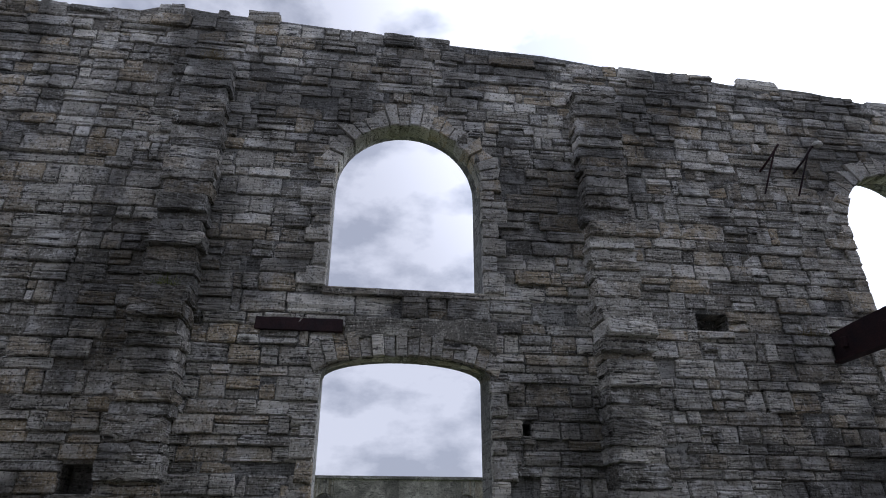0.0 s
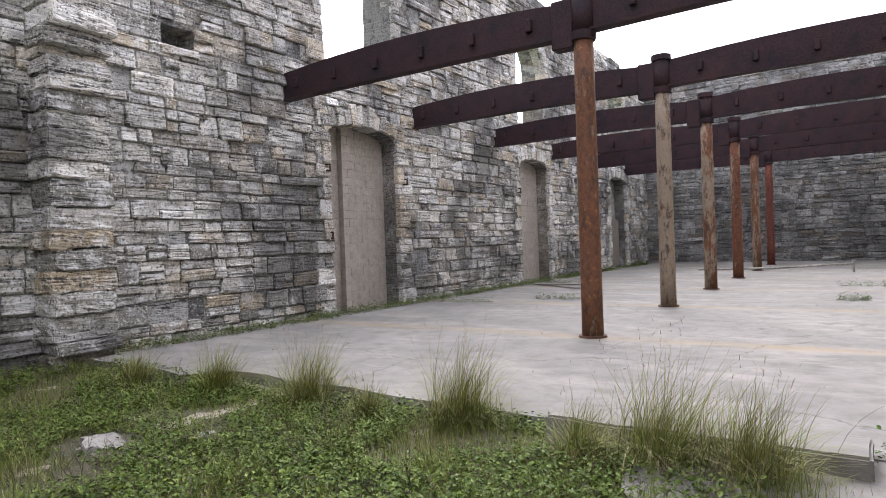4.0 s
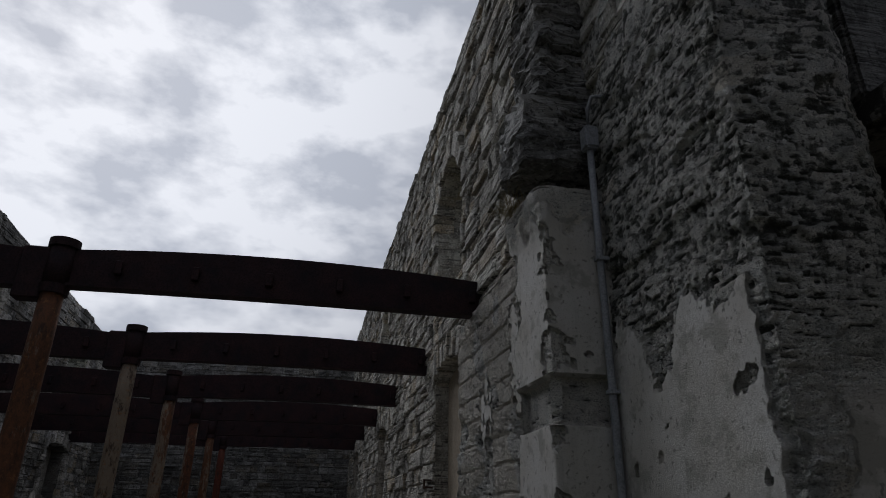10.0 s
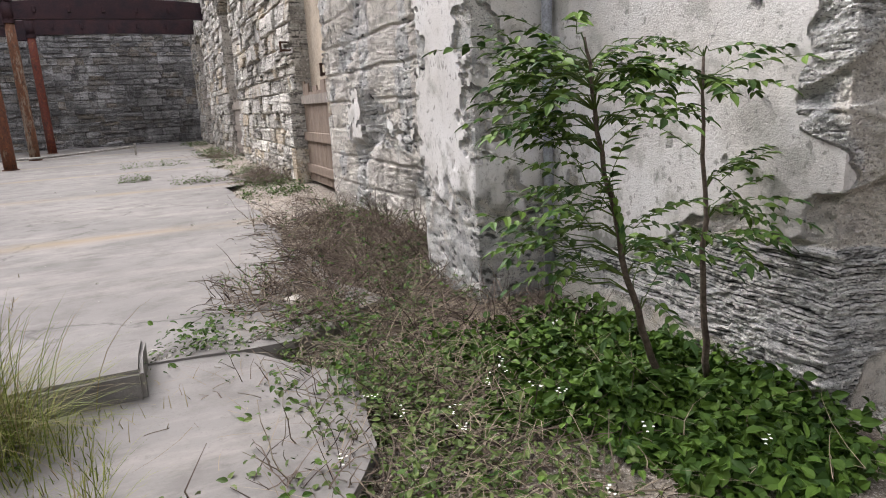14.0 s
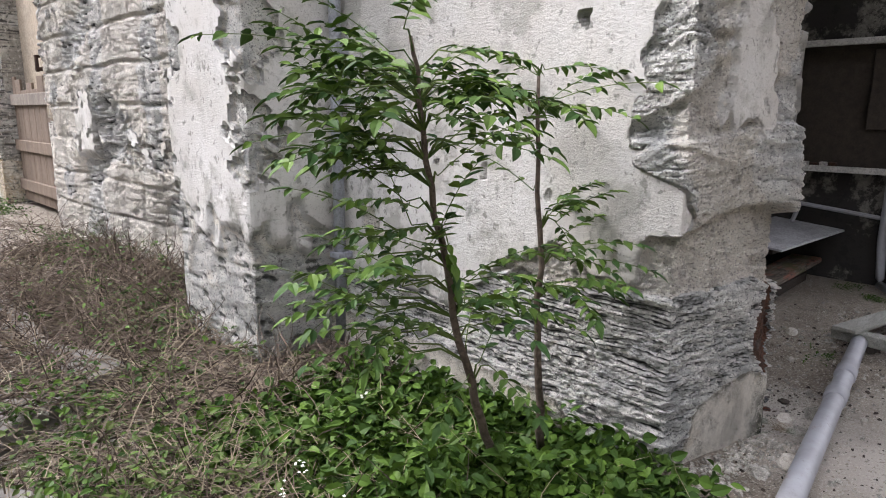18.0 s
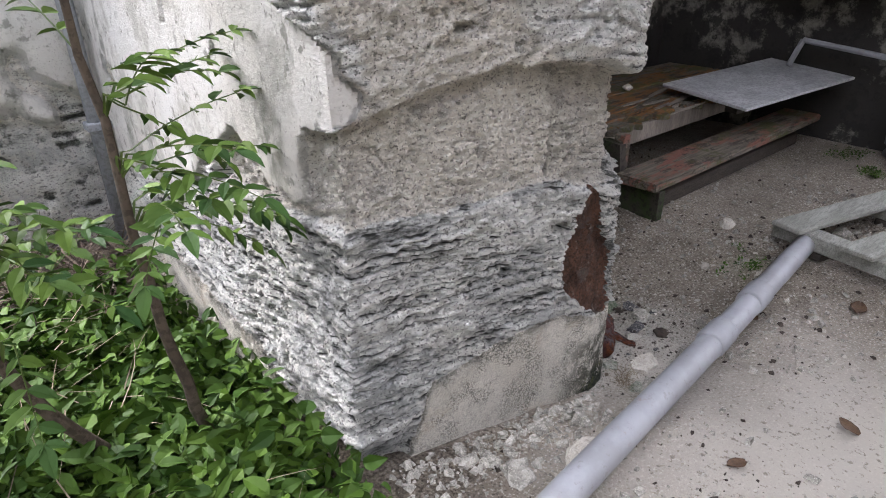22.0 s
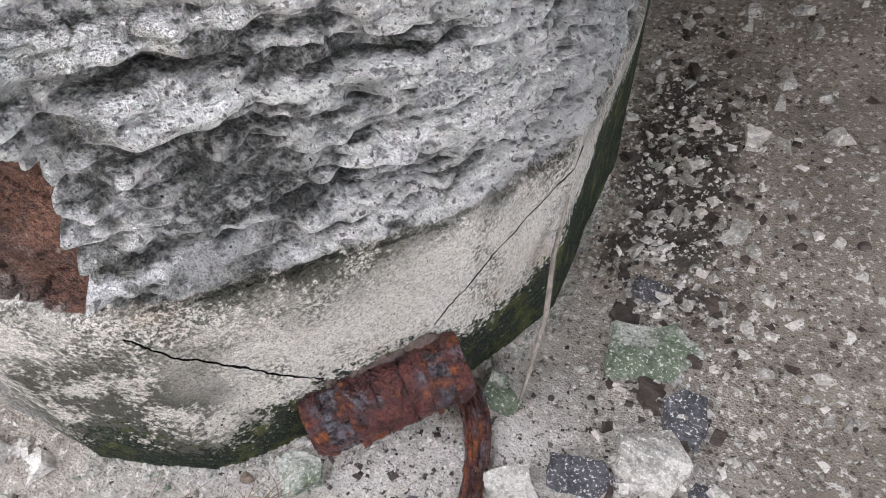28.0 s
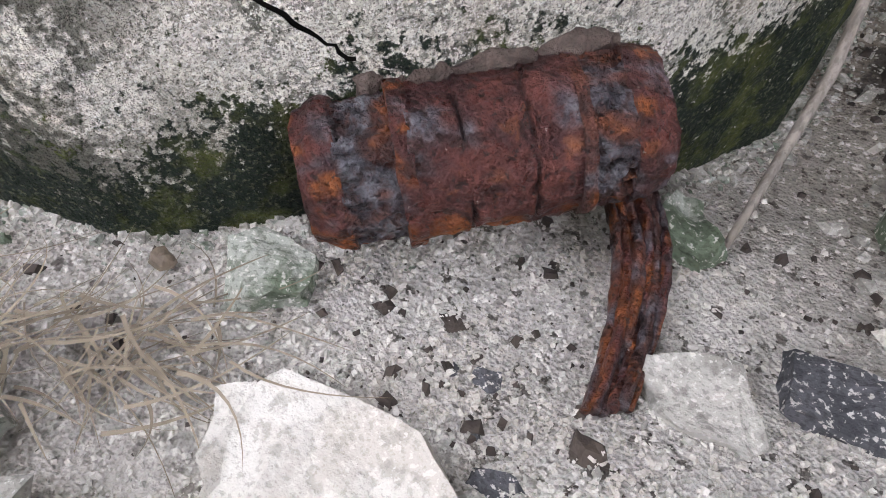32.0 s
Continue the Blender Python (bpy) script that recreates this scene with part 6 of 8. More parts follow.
FORT = stone_material("fort_limestone", (0.34, 0.325, 0.29), (0.22, 0.21, 0.19), (0.05, 0.05, 0.047), 0.5)
fort = Wall("wall_fort", (-45, 0, 0), (0, 1, 0), (1, 0, 0), -60, 60, -0.3, lambda u: 5.2, 1.2,
            [Opening(-1.75 + k * 10.4, -0.25 + k * 10.4, 3.2, 3.5, 0.72) for k in range(-5, 6)])
WALLS["wall_fort"] = tagged(fort.core(FORT), "long pale stone fort wall with arched embrasures", "wall", kind="structure")
for name, lo, hi in (("coping", (-46.3, -60, 5.2), (-44.85, 60, 5.43)), ("string_course", (-45.02, -60, 2.75), (-44.9, 60, 2.95))):
    part(name, box(lo, hi, None, 0.03), STONE_DARK if name == "coping" else STONE_PALE, WALLS["wall_fort"])
tagged(part("backdrop_fort_rear", box((-47.5, -60, -0.3), (-47.0, 60, 4.3)), STONE_DARK), "dark wall behind the embrasures", "wall", kind="structure")


def white_building():
    x = 52.0
    e = empty("naval_building", (x, 0, 0))
    holes = []
    for k in range(-5, 5):
        c = -3.3 + k * 8.4
        holes += [Opening(c - 1.1, c + 1.1, -0.2, 3.4, 0.85), Opening(c - 1.15, c + 1.15, 5.0, 6.6, 1.1),
                  Opening(c - 4.75, c - 3.85, 6.2, 7.55, 0.45), Opening(c - 5.0, c - 3.6, 2.9, 3.7, 0.7)]
    w = Wall("wall", (x, 0, 0), (0, 1, 0), (-1, 0, 0), -44, 40, -0.3, lambda u: 9.6, 0.8, holes)
    ob = w.core(CHALK)
    ob.parent = e
    ob.matrix_parent_inverse = e.matrix_world.inverted()
    rnd = random.Random(6)
    paint = simple("grey_painted_door", (0.12, 0.115, 0.11), (0.08, 0.075, 0.07), 3, 0.6)
    dark = simple("dark_interior", (0.02, 0.022, 0.025), (0.03, 0.03, 0.03), 1, 0.5)
    for op in holes:
        big = op.z0 < 0
        d = part("door" if big else "window", box((x + 0.4, op.a - 0.05, op.z0), (x + 0.48, op.b + 0.05, op.spring + op.rise)), paint if big else dark, e)
        if big:
            for y in (op.c - 0.55, op.c + 0.2):
                part("pane", box((x + 0.36, y, 2.3), (x + 0.398, y + 0.35, 3.3)), CHALK, d)
        elif op.z0 == 5.0:
            y = op.a + 0.1
            while y < op.b:
                part("baluster", tube([(x - 0.05, y, 5.0), (x - 0.05, y, 5.25), (x - 0.05, y, 5.6), (x - 0.05, y, 5.85)], [0.06, 0.1, 0.05, 0.07], 6), CHALK, d)
                y += 0.3
            part("balcony_rail", box((x - 0.2, op.a - 0.1, 5.85), (x + 0.05, op.b + 0.1, 6.0), None, 0.02), CHALK, d)
    part("cornice", box((x - 0.35, -44, 9.3), (x + 0.1, 40, 9.62), None, 0.05), CHALK, e)
    part("string_course", box((x - 0.18, -44, 4.55), (x + 0.1, 40, 4.85), None, 0.04), CHALK, e)
    part("plinth", box((x - 0.15, -44, -0.3), (x + 0.1, 40, 0.35), None, 0.03), CHALK, e)
    stain = simple("stained_quoin", (0.42, 0.41, 0.385), (0.55, 0.54, 0.5), 1.5, 0.9)
    for k in range(-5, 5):
        c = -3.3 + k * 8.4 - 2.1
        for j in range(15):
            if rnd.random() < 0.75:
                part("quoin", box((x - 0.06, c - 0.35 * rnd.uniform(0.7, 1.6), 0.4 + j * 0.6), (x + 0.05, c + 0.35 * rnd.uniform(0.7, 1.6), 0.95 + j * 0.6), None, 0.02), stain, e)
    part("roof", box((x + 0.2, -44, 9.6), (x + 12, 40, 10.0)), stain, e)
    for k in range(16):
        part("rafter", box((x - 0.2, -30 + k * 4, 10.0), (x + 7, -29.8 + k * 4, 10.2), Matrix.Rotation(0.02, 4, "Y")), paint, e)
    part("roof_rail", box((x - 0.2, -30, 10.2), (x, 32, 10.35)), paint, e)
    part("rear_wall", box((x + 11.5, -44, -0.3), (x + 12, 40, 9.6)), CHALK, e)
    return tagged(e, "large white weathered stone building with arched openings", "building")


white_building()


def palm():
    e = empty("palm_tree", (47.5, -6.1, -0.15))
    bark = simple("palm_bark", (0.20, 0.16, 0.12), (0.10, 0.08, 0.06), 6, 0.95, bump=0.9)
    green = simple("palm_leaf", (0.10, 0.14, 0.04), (0.17, 0.19, 0.08), 3, 0.6)
    bm = tube([(47.5, -6.1, -0.2), (47.5, -6.1, 0.6), (47.5, -6.1, 1.6), (47.5, -6.1, 2.3), (47.5, -6.1, 2.6)], [0.55, 0.42, 0.42, 0.55, 0.3], 14)
    part("trunk", bm, bark, e)
    rnd = random.Random(9)
    for k in range(34):
        a, lift = rnd.uniform(0, math.tau), rnd.uniform(0.2, 1.3)
        v, f = [], []
        p, d = Vector((47.5, -6.1, 2.5)), Vector((math.cos(a) * math.cos(lift), math.sin(a) * math.cos(lift), math.sin(lift)))
        side = Vector((-math.sin(a), math.cos(a), 0))
        for i in range(14):
            q = p + d * 0.19
            for s in (-1, 1):
                tip = q + side * s * 0.5 * math.sin(math.pi * (i + 1.5) / 16) + d * 0.22 - Vector((0, 0, 0.12))
                n = len(v)
                v += [p[:], (p + d * 0.06)[:], tip[:]]
                f.append((n, n + 1, n + 2))
            p, d = q, (d - Vector((0, 0, 0.11))).normalized()
        ob = new("frond", from_lists("frond", v, f, green))
        ob.parent = e
        ob.matrix_parent_inverse = e.matrix_world.inverted()
    return tagged(e, "short thick palm tree with arching fronds", "palm tree")


palm()
bol = empty("bollard", (18.7, -7.32, -0.1))
part("shaft", tube([(18.7, -7.32, -0.2), (18.7, -7.32, 0.46), (18.7, -7.32, 0.5)], [0.085, 0.075, 0.06], 12), CHALK, bol)
part("cap", tube([(18.7, -7.32, 0.5), (18.7, -7.32, 0.54)], 0.085, 12), CHALK, bol)
tagged(bol, "short white stone bollard on a lawn", "bollard")


# ---- plants ----
def leaf_material(name, a, b, rough=0.5):
    m = Mat(name, max(rough, 0.55), 0.0, 0.14)
    r = m.piece()
    n = m.noise(m.mapped(world=True), 20, 4, 0.6)
    c = m.mix(r, a, b)
    c = m.mix(m.math("MULTIPLY", n, 0.35), c, tuple(v * 0.5 for v in a))
    m.colour(c)
    m.b.inputs["Transmission Weight"].default_value = 0.0
    m.b.inputs["Subsurface Weight"].default_value = 0.0
    return m.m


GRASS_GREEN = leaf_material("grass_green", (0.085, 0.120, 0.018), (0.265, 0.275, 0.070))
GRASS_DRY = leaf_material("grass_dry", (0.30, 0.25, 0.14), (0.20, 0.16, 0.09), 0.8)
LEAF = leaf_material("sapling_leaf", (0.028, 0.072, 0.020), (0.125, 0.205, 0.034), 0.40)
STRAW = leaf_material("bleached_straw", (0.30, 0.25, 0.18), (0.14, 0.112, 0.08), 0.85)
COVER = leaf_material("ground_leaf", (0.024, 0.058, 0.010), (0.088, 0.160, 0.022), 0.45)
MEADOW = leaf_material("meadow_leaf", (0.040, 0.074, 0.012), (0.132, 0.186, 0.028), 0.5)
WEED = leaf_material("weed_leaf", (0.052, 0.088, 0.022), (0.115, 0.155, 0.042), 0.55)
TWIG = leaf_material("dead_twig", (0.042, 0.031, 0.025), (0.225, 0.178, 0.14), 0.85)
BARK = simple("sapling_bark", (0.085, 0.065, 0.05), (0.14, 0.11, 0.085), 9, 0.9, bump=0.6)
PETAL = leaf_material("white_petal", (0.75, 0.76, 0.70), (0.65, 0.66, 0.58), 0.6)


class Bunch:
    """Collects many small leaves, blades and twigs into one mesh."""

    def __init__(self):
        self.v, self.f = [], []

    def blade(self, p, d, length, width, bend, parts=4):
        side = Vector((-d.y, d.x, 0)) if abs(d.z) < 0.99 else Vector((1, 0, 0))
        side = (side.normalized() if side.length > 1e-4 else Vector((1, 0, 0))) * width
        q, k = Vector(p), len(self.v)
        d = Vector(d).normalized()
        for i in range(parts):
            w = side * (1 - i / parts * 0.75) * 0.5
            self.v += [(q - w)[:], (q + w)[:]]
            q = q + d * (length / parts)
            d = (d + Vector((bend[0], bend[1], bend[2])) / parts).normalized()
        self.v.append(q[:])
        for i in range(parts - 1):
            a = k + 2 * i
            self.f.append((a, a + 1, a + 3, a + 2))
        a = k + 2 * (parts - 1)
        self.f.append((a, a + 1, a + 2))

    def leaf(self, p, d, up, length, width, fold=0.15, droop=0.15):
        """An oval leaf of eight faces with a fold along its rib."""
        d = Vector(d).normalized()
        s = d.cross(up)
        s = s.normalized() if s.length > 1e-4 else Vector((1, 0, 0))
        n = s.cross(d)
        k = len(self.v)
        rib = [(0, 0), (0.16, 0.34), (0.44, 0.5), (0.76, 0.30), (1.0, 0.0)]
        for t, w in rib:
            c = Vector(p) + d * (t * length) - n * (droop * length * t * t)
            if w:
                self.v += [(c - s * (w * width) + n * (fold * width))[:], c[:], (c + s * (w * width) + n * (fold * width))[:]]
            else:
                self.v.append(c[:])
        self.f += [(k, k + 2, k + 1), (k, k + 3, k + 2), (k + 1, k + 2, k + 5, k + 4), (k + 2, k + 3, k + 6, k + 5), (k + 4, k + 5, k + 8, k + 7), (k + 5, k + 6, k + 9, k + 8), (k + 7, k + 8, k + 10), (k + 8, k + 9, k + 10)]

    def twig(self, pts, r0, r1):
        k, n = len(self.v), len(pts)
        for i, p in enumerate(pts):
            d = (pts[min(i + 1, n - 1)] - pts[max(i - 1, 0)]).normalized()
            a = d.orthogonal().normalized()
            b = d.cross(a)
            r = r0 + (r1 - r0) * i / (n - 1)
            for j in range(3):
                self.v.append((p + a * (r * math.cos(j * 2.094)) + b * (r * math.sin(j * 2.094)))[:])
        for i in range(n - 1):
            for j in range(3):
                a, b = k + 3 * i + j, k + 3 * i + (j + 1) % 3
                self.f.append((a, b, b + 3, a + 3))

    def make(self, name, material, parent=None):
        ob = tagged(new(name, from_lists(name, self.v, self.f, material)), kind="stuff")
        if parent is not None:
            ob.parent = parent
            ob.matrix_parent_inverse = parent.matrix_world.inverted()
        return ob


def any_way(rnd, lift0, lift1):
    a, b = rnd.uniform(0, math.tau), rnd.uniform(lift0, lift1)
    return Vector((math.cos(a) * math.cos(b), math.sin(a) * math.cos(b), math.sin(b)))


def land(x, y):
    """The height of what one walks on at x, y."""
    return 0.0 if (-4.3 < y and x < 4.75) else ground_height(x, y)


def grass_tuft(x, y, size, seed):
    rnd = random.Random(seed)
    e = empty("grass_tuft", (x, y, land(x, y)))
    green, dry, seeds = Bunch(), Bunch(), Bunch()
    for k in range(950):
        d = any_way(rnd, 0.70, 1.50)
        p = Vector((x + rnd.gauss(0, 0.12 * size), y + rnd.gauss(0, 0.10 * size), land(x, y) - 0.02))
        (dry if rnd.random() < 0.22 else green).blade(p, d, rnd.uniform(0.3, 0.88) * size, 0.0052, (d.x * 1.0 + 0.45, d.y * 1.0, -rnd.uniform(0.3, 1.7)), 6)
    for k in range(7):
        d = any_way(rnd, 1.05, 1.45)
        p = Vector((x, y, land(x, y)))
        pts = [p + d * t * size + Vector((0, 0, -0.25 * t * t * 0.5)) for t in (0, 0.3, 0.6, 0.85)]
        seeds.twig(pts, 0.002, 0.001)
        for j in range(14):
            t = rnd.uniform(0.62, 0.95)
            seeds.blade(p + d * t * size, any_way(rnd, 0.2, 1.3), 0.05, 0.004, (0, 0, -0.4), 2)
    green.make("blade_mass", GRASS_GREEN, e)
    dry.make("dry_blade_mass", GRASS_DRY, e)
    seeds.make("seed_plume", GRASS_DRY, e)
    return tagged(e, "tall tufted grass with feathery seed heads at the slab edge", "grass tuft", "grass tufts")


for x, y, s, n in ((-2.95, -4.6, 0.85, 1), (-1.5, -4.56, 1.05, 2), (-0.5, -4.75, 0.5, 7), (0.45, -4.56, 1.1, 3), (2.3, -4.88, 1.1, 4), (2.88, -4.92, 0.9, 5), (1.75, -4.98, 0.6, 6), (-4.1, -4.95, 0.7, 8)):
    grass_tuft(x, y, s, n)


def scatter(name, words, spots, seed, grow, material, category="grass"):
    rnd = random.Random(seed)
    b = Bunch()
    for x, y in spots(rnd):
        grow(b, rnd, Vector((x, y, land(x, y) - 0.005)))
    return tagged(b.make(name, material), words, category, kind="stuff")


def field(n, x0, x1, y0, y1, patch=0.9, cut=-0.15):
    def spots(rnd):
        for _ in range(n):
            x, y = rnd.uniform(x0, x1), rnd.uniform(y0, y1)
            bare = math.hypot((x + 2.22) / 0.42, (y + 6.40) / 0.36) < 1 or math.hypot((x + 1.5) / 0.2, (y + 5.82) / 0.2) < 1 or (rnd.random() < 0.75 and math.hypot((x + 2.3) / 0.75, (y + 5.6) / 0.35) < 1)
            if not bare and noise.noise((x * patch, y * patch, 3.3)) > cut and (y < -4.55 or x > 4.8 or x < -6.1):
                yield x, y
    return spots


def short_blade(b, rnd, p):
    d = any_way(rnd, 0.7, 1.5)
    h = 1.0 + 0.9 * noise.noise((p.x * 0.9, p.y * 0.9, 12)) + (1.6 if noise.noise((p.x * 2.6, p.y * 2.6, 15)) > 0.32 else 0)
    b.blade(p, d, rnd.uniform(0.04, 0.145) * h, 0.0058, (d.x * 0.5, d.y * 0.5, -0.5), 3)


def weed_cluster(b, rnd, p):
    h = rnd.uniform(0.02, 0.20)
    for k in range(rnd.randrange(5, 10)):
        d = any_way(rnd, -0.4, 0.9)
        size = rnd.uniform(0.020, 0.048)
        b.leaf(p + Vector((rnd.gauss(0, 0.04), rnd.gauss(0, 0.04), h * rnd.random())), d, Vector((rnd.gauss(0, 0.4), rnd.gauss(0, 0.4), 1)).normalized(), size, size * rnd.uniform(0.45, 0.75), 0.15, 0.3)


scatter("short_grass", "short green grass and weeds", field(56000, -6.5, 3.4, -9.0, -4.4, 0.9, -0.32), 21, short_blade, GRASS_GREEN)
scatter("dry_grass", "short dry straw among the grass", field(8000, -6.5, 4.4, -9.0, -4.4, 1.4, -0.05), 22, short_blade, GRASS_DRY)
scatter("low_weeds", "low green leafy weeds", field(17000, -6.4, 3.0, -7.8, -4.4, 0.8, -0.16), 23, weed_cluster, MEADOW, "weeds")


def dead_stalk(b, rnd, p):
    d = any_way(rnd, 1.0, 1.5)
    tall = rnd.uniform(0.12, 0.42)
    pts = [p]
    for k in range(4):
        d = (d + Vector((rnd.gauss(0, 0.16), rnd.gauss(0, 0.16), 0))).normalized()
        pts.append(pts[-1] + d * tall / 4)
    b.twig(pts, 0.0028, 0.0012)
    for k in range(3):
        q = pts[rnd.randrange(2, 5)]
        b.twig([q, q + any_way(rnd, 0.3, 1.1) * 0.05, q + any_way(rnd, 0.3, 1.2) * 0.09], 0.0016, 0.0008)


scatter("dead_stalks", "thin brown dead stalks standing among the weeds", field(1500, -6.3, 3.2, -8.6, -4.5, 0.7, -0.1), 24, dead_stalk, TWIG, "stalks")


def strip(n, x0, x1, y0, y1, patch=0.6, cut=0.0):
    def spots(rnd):
        for _ in range(n):
            y = rnd.uniform(y0, y1)
            x = rnd.uniform(x0, x1)
            if noise.noise((x * 0.3 + 7, y * patch, 8.1)) > cut:
                yield x, y
    return spots


scatter("wall_foot_weeds", "green weeds along the foot of the wall", strip(2400, -6.5, -5.95, -4.2, 25, 0.6, -0.32), 31, weed_cluster, WEED, "weeds")
scatter("wall_foot_grass", "grass along the foot of the wall", strip(6000, -6.55, -6.05, -9.0, 25, 0.6, -0.2), 32, short_blade, GRASS_GREEN)
scatter("slab_edge_weeds", "green weeds along the front edge of the slab", lambda rnd: ((rnd.uniform(-5.5, 1.4), -4.44 - abs(rnd.gauss(0, 0.10))) for _ in range(1300)), 35, weed_cluster, MEADOW, "weeds")
scatter("floor_joint_weeds", "weeds growing through the slab joints", lambda rnd: ((rnd.uniform(a, b), rnd.gauss(c, 0.12)) for a, b, c in
        ((-5.9, -4.2, 4.3), (-3.6, -2.4, 5.6), (3.0, 3.6, 6.6), (4.0, 5.0, 5.2), (2.9, 4.6, 10.5), (-5.8, -4.0, 11.0)) for _ in range(70)), 33, weed_cluster, WEED, "weeds")
scatter("verge_weeds", "green weeds along the hall wall", strip(1500, 4.9, 6.0, 2.0, 24, 0.5, 0.0), 34, weed_cluster, COVER, "weeds")


def brush(x, y, spread, height, count, seed, words="tangle of dead brown twigs against the wall"):
    rnd = random.Random(seed)
    e = empty("dry_shrub", (x, y, land(x, y)))
    b = Bunch()
    tufts = [(x + rnd.gauss(0.10, spread * 0.85), y + rnd.gauss(0, spread * 1.6), rnd.uniform(0.25, 1.25)) for _ in range(16)]
    pale, green = Bunch(), Bunch()
    for k in range(int(count * 1.25)):
        tx, ty, tall = tufts[k % 16]
        p = Vector((tx + rnd.gauss(0, 0.13), ty + rnd.gauss(0, 0.15), 0))
        p.x = min(p.x, 6.0)
        p.z = land(p.x, p.y) + rnd.uniform(-0.02, height * 0.25 * tall)
        d = any_way(rnd, -0.15, 0.35 + 0.75 * tall)
        pts = [p]
        for j in range(5):
            d = (d + Vector((rnd.gauss(0, 0.22), rnd.gauss(0, 0.22), rnd.gauss(-0.10, 0.16)))).normalized()
            q = pts[-1] + d * rnd.uniform(0.05, 0.12) * (0.45 + height * tall)
            q.x, q.z = min(q.x, 6.05), max(q.z, land(q.x, q.y) + 0.004)
            pts.append(q)
        (pale if k % 6 == 0 else b).twig(pts, rnd.uniform(0.0022, 0.0055), 0.0012)
        if k % 7 == 0 and noise.noise((p.x * 2.2, p.y * 2.2, 17)) > 0.12:
            for j in range(6):
                size = rnd.uniform(0.02, 0.045)
                green.leaf(pts[rnd.randrange(2, 6)] + Vector((rnd.gauss(0, 0.02), rnd.gauss(0, 0.02), 0.02)), any_way(rnd, -0.4, 0.8), Vector((rnd.gauss(0, 0.4), rnd.gauss(0, 0.4), 1)).normalized(), size, size * 0.6, 0.15, 0.3)
    b.make("twig_mass", TWIG, e)
    if green.v:
        green.make("sprig_mass", COVER, e)
    pale.make("straw_mass", STRAW, e)
    return tagged(e, words, "shrub", "dead shrubs")


for x, y, s, h, n, k in ((5.15, -3.1, 0.40, 0.34, 520, 1), (5.35, -2.0, 0.40, 0.40, 520, 2), (5.4, -0.8, 0.38, 0.42, 460, 3), (4.75, -2.3, 0.32, 0.24, 260, 4), (5.2, -4.5, 0.40, 0.2, 600, 5), (4.6, -4.8, 0.42, 0.16, 620, 6),
                         (4.3, -5.5, 0.38, 0.16, 560, 7), (4.55, -6.1, 0.3, 0.14, 420, 12), (5.0, -3.9, 0.35, 0.25, 520, 13), (5.5, 4.4, 0.4, 0.5, 400, 8), (5.5, 5.6, 0.35, 0.5, 300, 9), (5.4, 12.6, 0.5, 0.45, 260, 10), (4.5, -3.5, 0.3, 0.2, 260, 11), (5.75, -3.05, 0.20, 0.42, 420, 14), (5.7, -2.2, 0.22, 0.45, 420, 15), (5.7, -1.3, 0.22, 0.46, 380, 16), (5.25, -2.7, 0.30, 0.36, 420, 17), (5.2, -1.3, 0.32, 0.34, 340, 18), (4.95, -3.4, 0.28, 0.28, 520, 19), (4.6, -3.95, 0.28, 0.2, 480, 20), (4.85, -2.6, 0.24, 0.30, 400, 21)):
    brush(x, y, s, h, n, k)


def cover_leaf(b, rnd, p):
    h = rnd.uniform(0.01, 0.19) * (0.75 + 0.9 * noise.noise((p.x * 3.1, p.y * 3.1, 6)))
    stem = any_way(rnd, 0.9, 1.5)
    for k in range(rnd.randrange(5, 10)):
        d = any_way(rnd, -0.9, 0.9)
        b.leaf(p + stem * h * rnd.uniform(0.5, 1) + Vector((rnd.gauss(0, 0.03), rnd.gauss(0, 0.03), 0)), d, Vector((rnd.gauss(0, 0.8), rnd.gauss(0, 0.8), 1)).normalized(),
               rnd.uniform(0.032, 0.074), rnd.uniform(0.024, 0.052), 0.16, 0.3)


def cover_spots(rnd):
    for _ in range(3500):
        x, y = rnd.gauss(5.46, 0.42), rnd.gauss(-5.82, 0.48)
        if x < (5.98 if y > -5.3 else 5.95) and -6.80 < y < -4.75 and x + y * 0.25 > 3.62 + 0.25 * noise.noise((x * 2, y * 2, 5)):
            yield x, y


scatter("leafy_ground_cover", "lush green broad-leaved plants at the foot of the wall", cover_spots, 41, cover_leaf, COVER, "ground cover")
scatter("verge_plants", "mixed green weeds among dead stems", lambda rnd: ((rnd.gauss(4.62, 0.30), rnd.gauss(-5.6, 0.55)) for _ in range(620)), 42, weed_cluster, WEED, "weeds")
scatter("straw", "dead straw lying on the earth", lambda rnd: ((rnd.gauss(4.85, 0.45), rnd.gauss(-4.9, 1.0)) for _ in range(1700)), 43,
        lambda b, rnd, p: b.blade(p + Vector((0, 0, rnd.uniform(0.01, 0.12))), any_way(rnd, -0.1, 0.5), rnd.uniform(0.12, 0.4), 0.004, (rnd.gauss(0, 0.5), rnd.gauss(0, 0.5), -0.3), 4), STRAW, "straw")
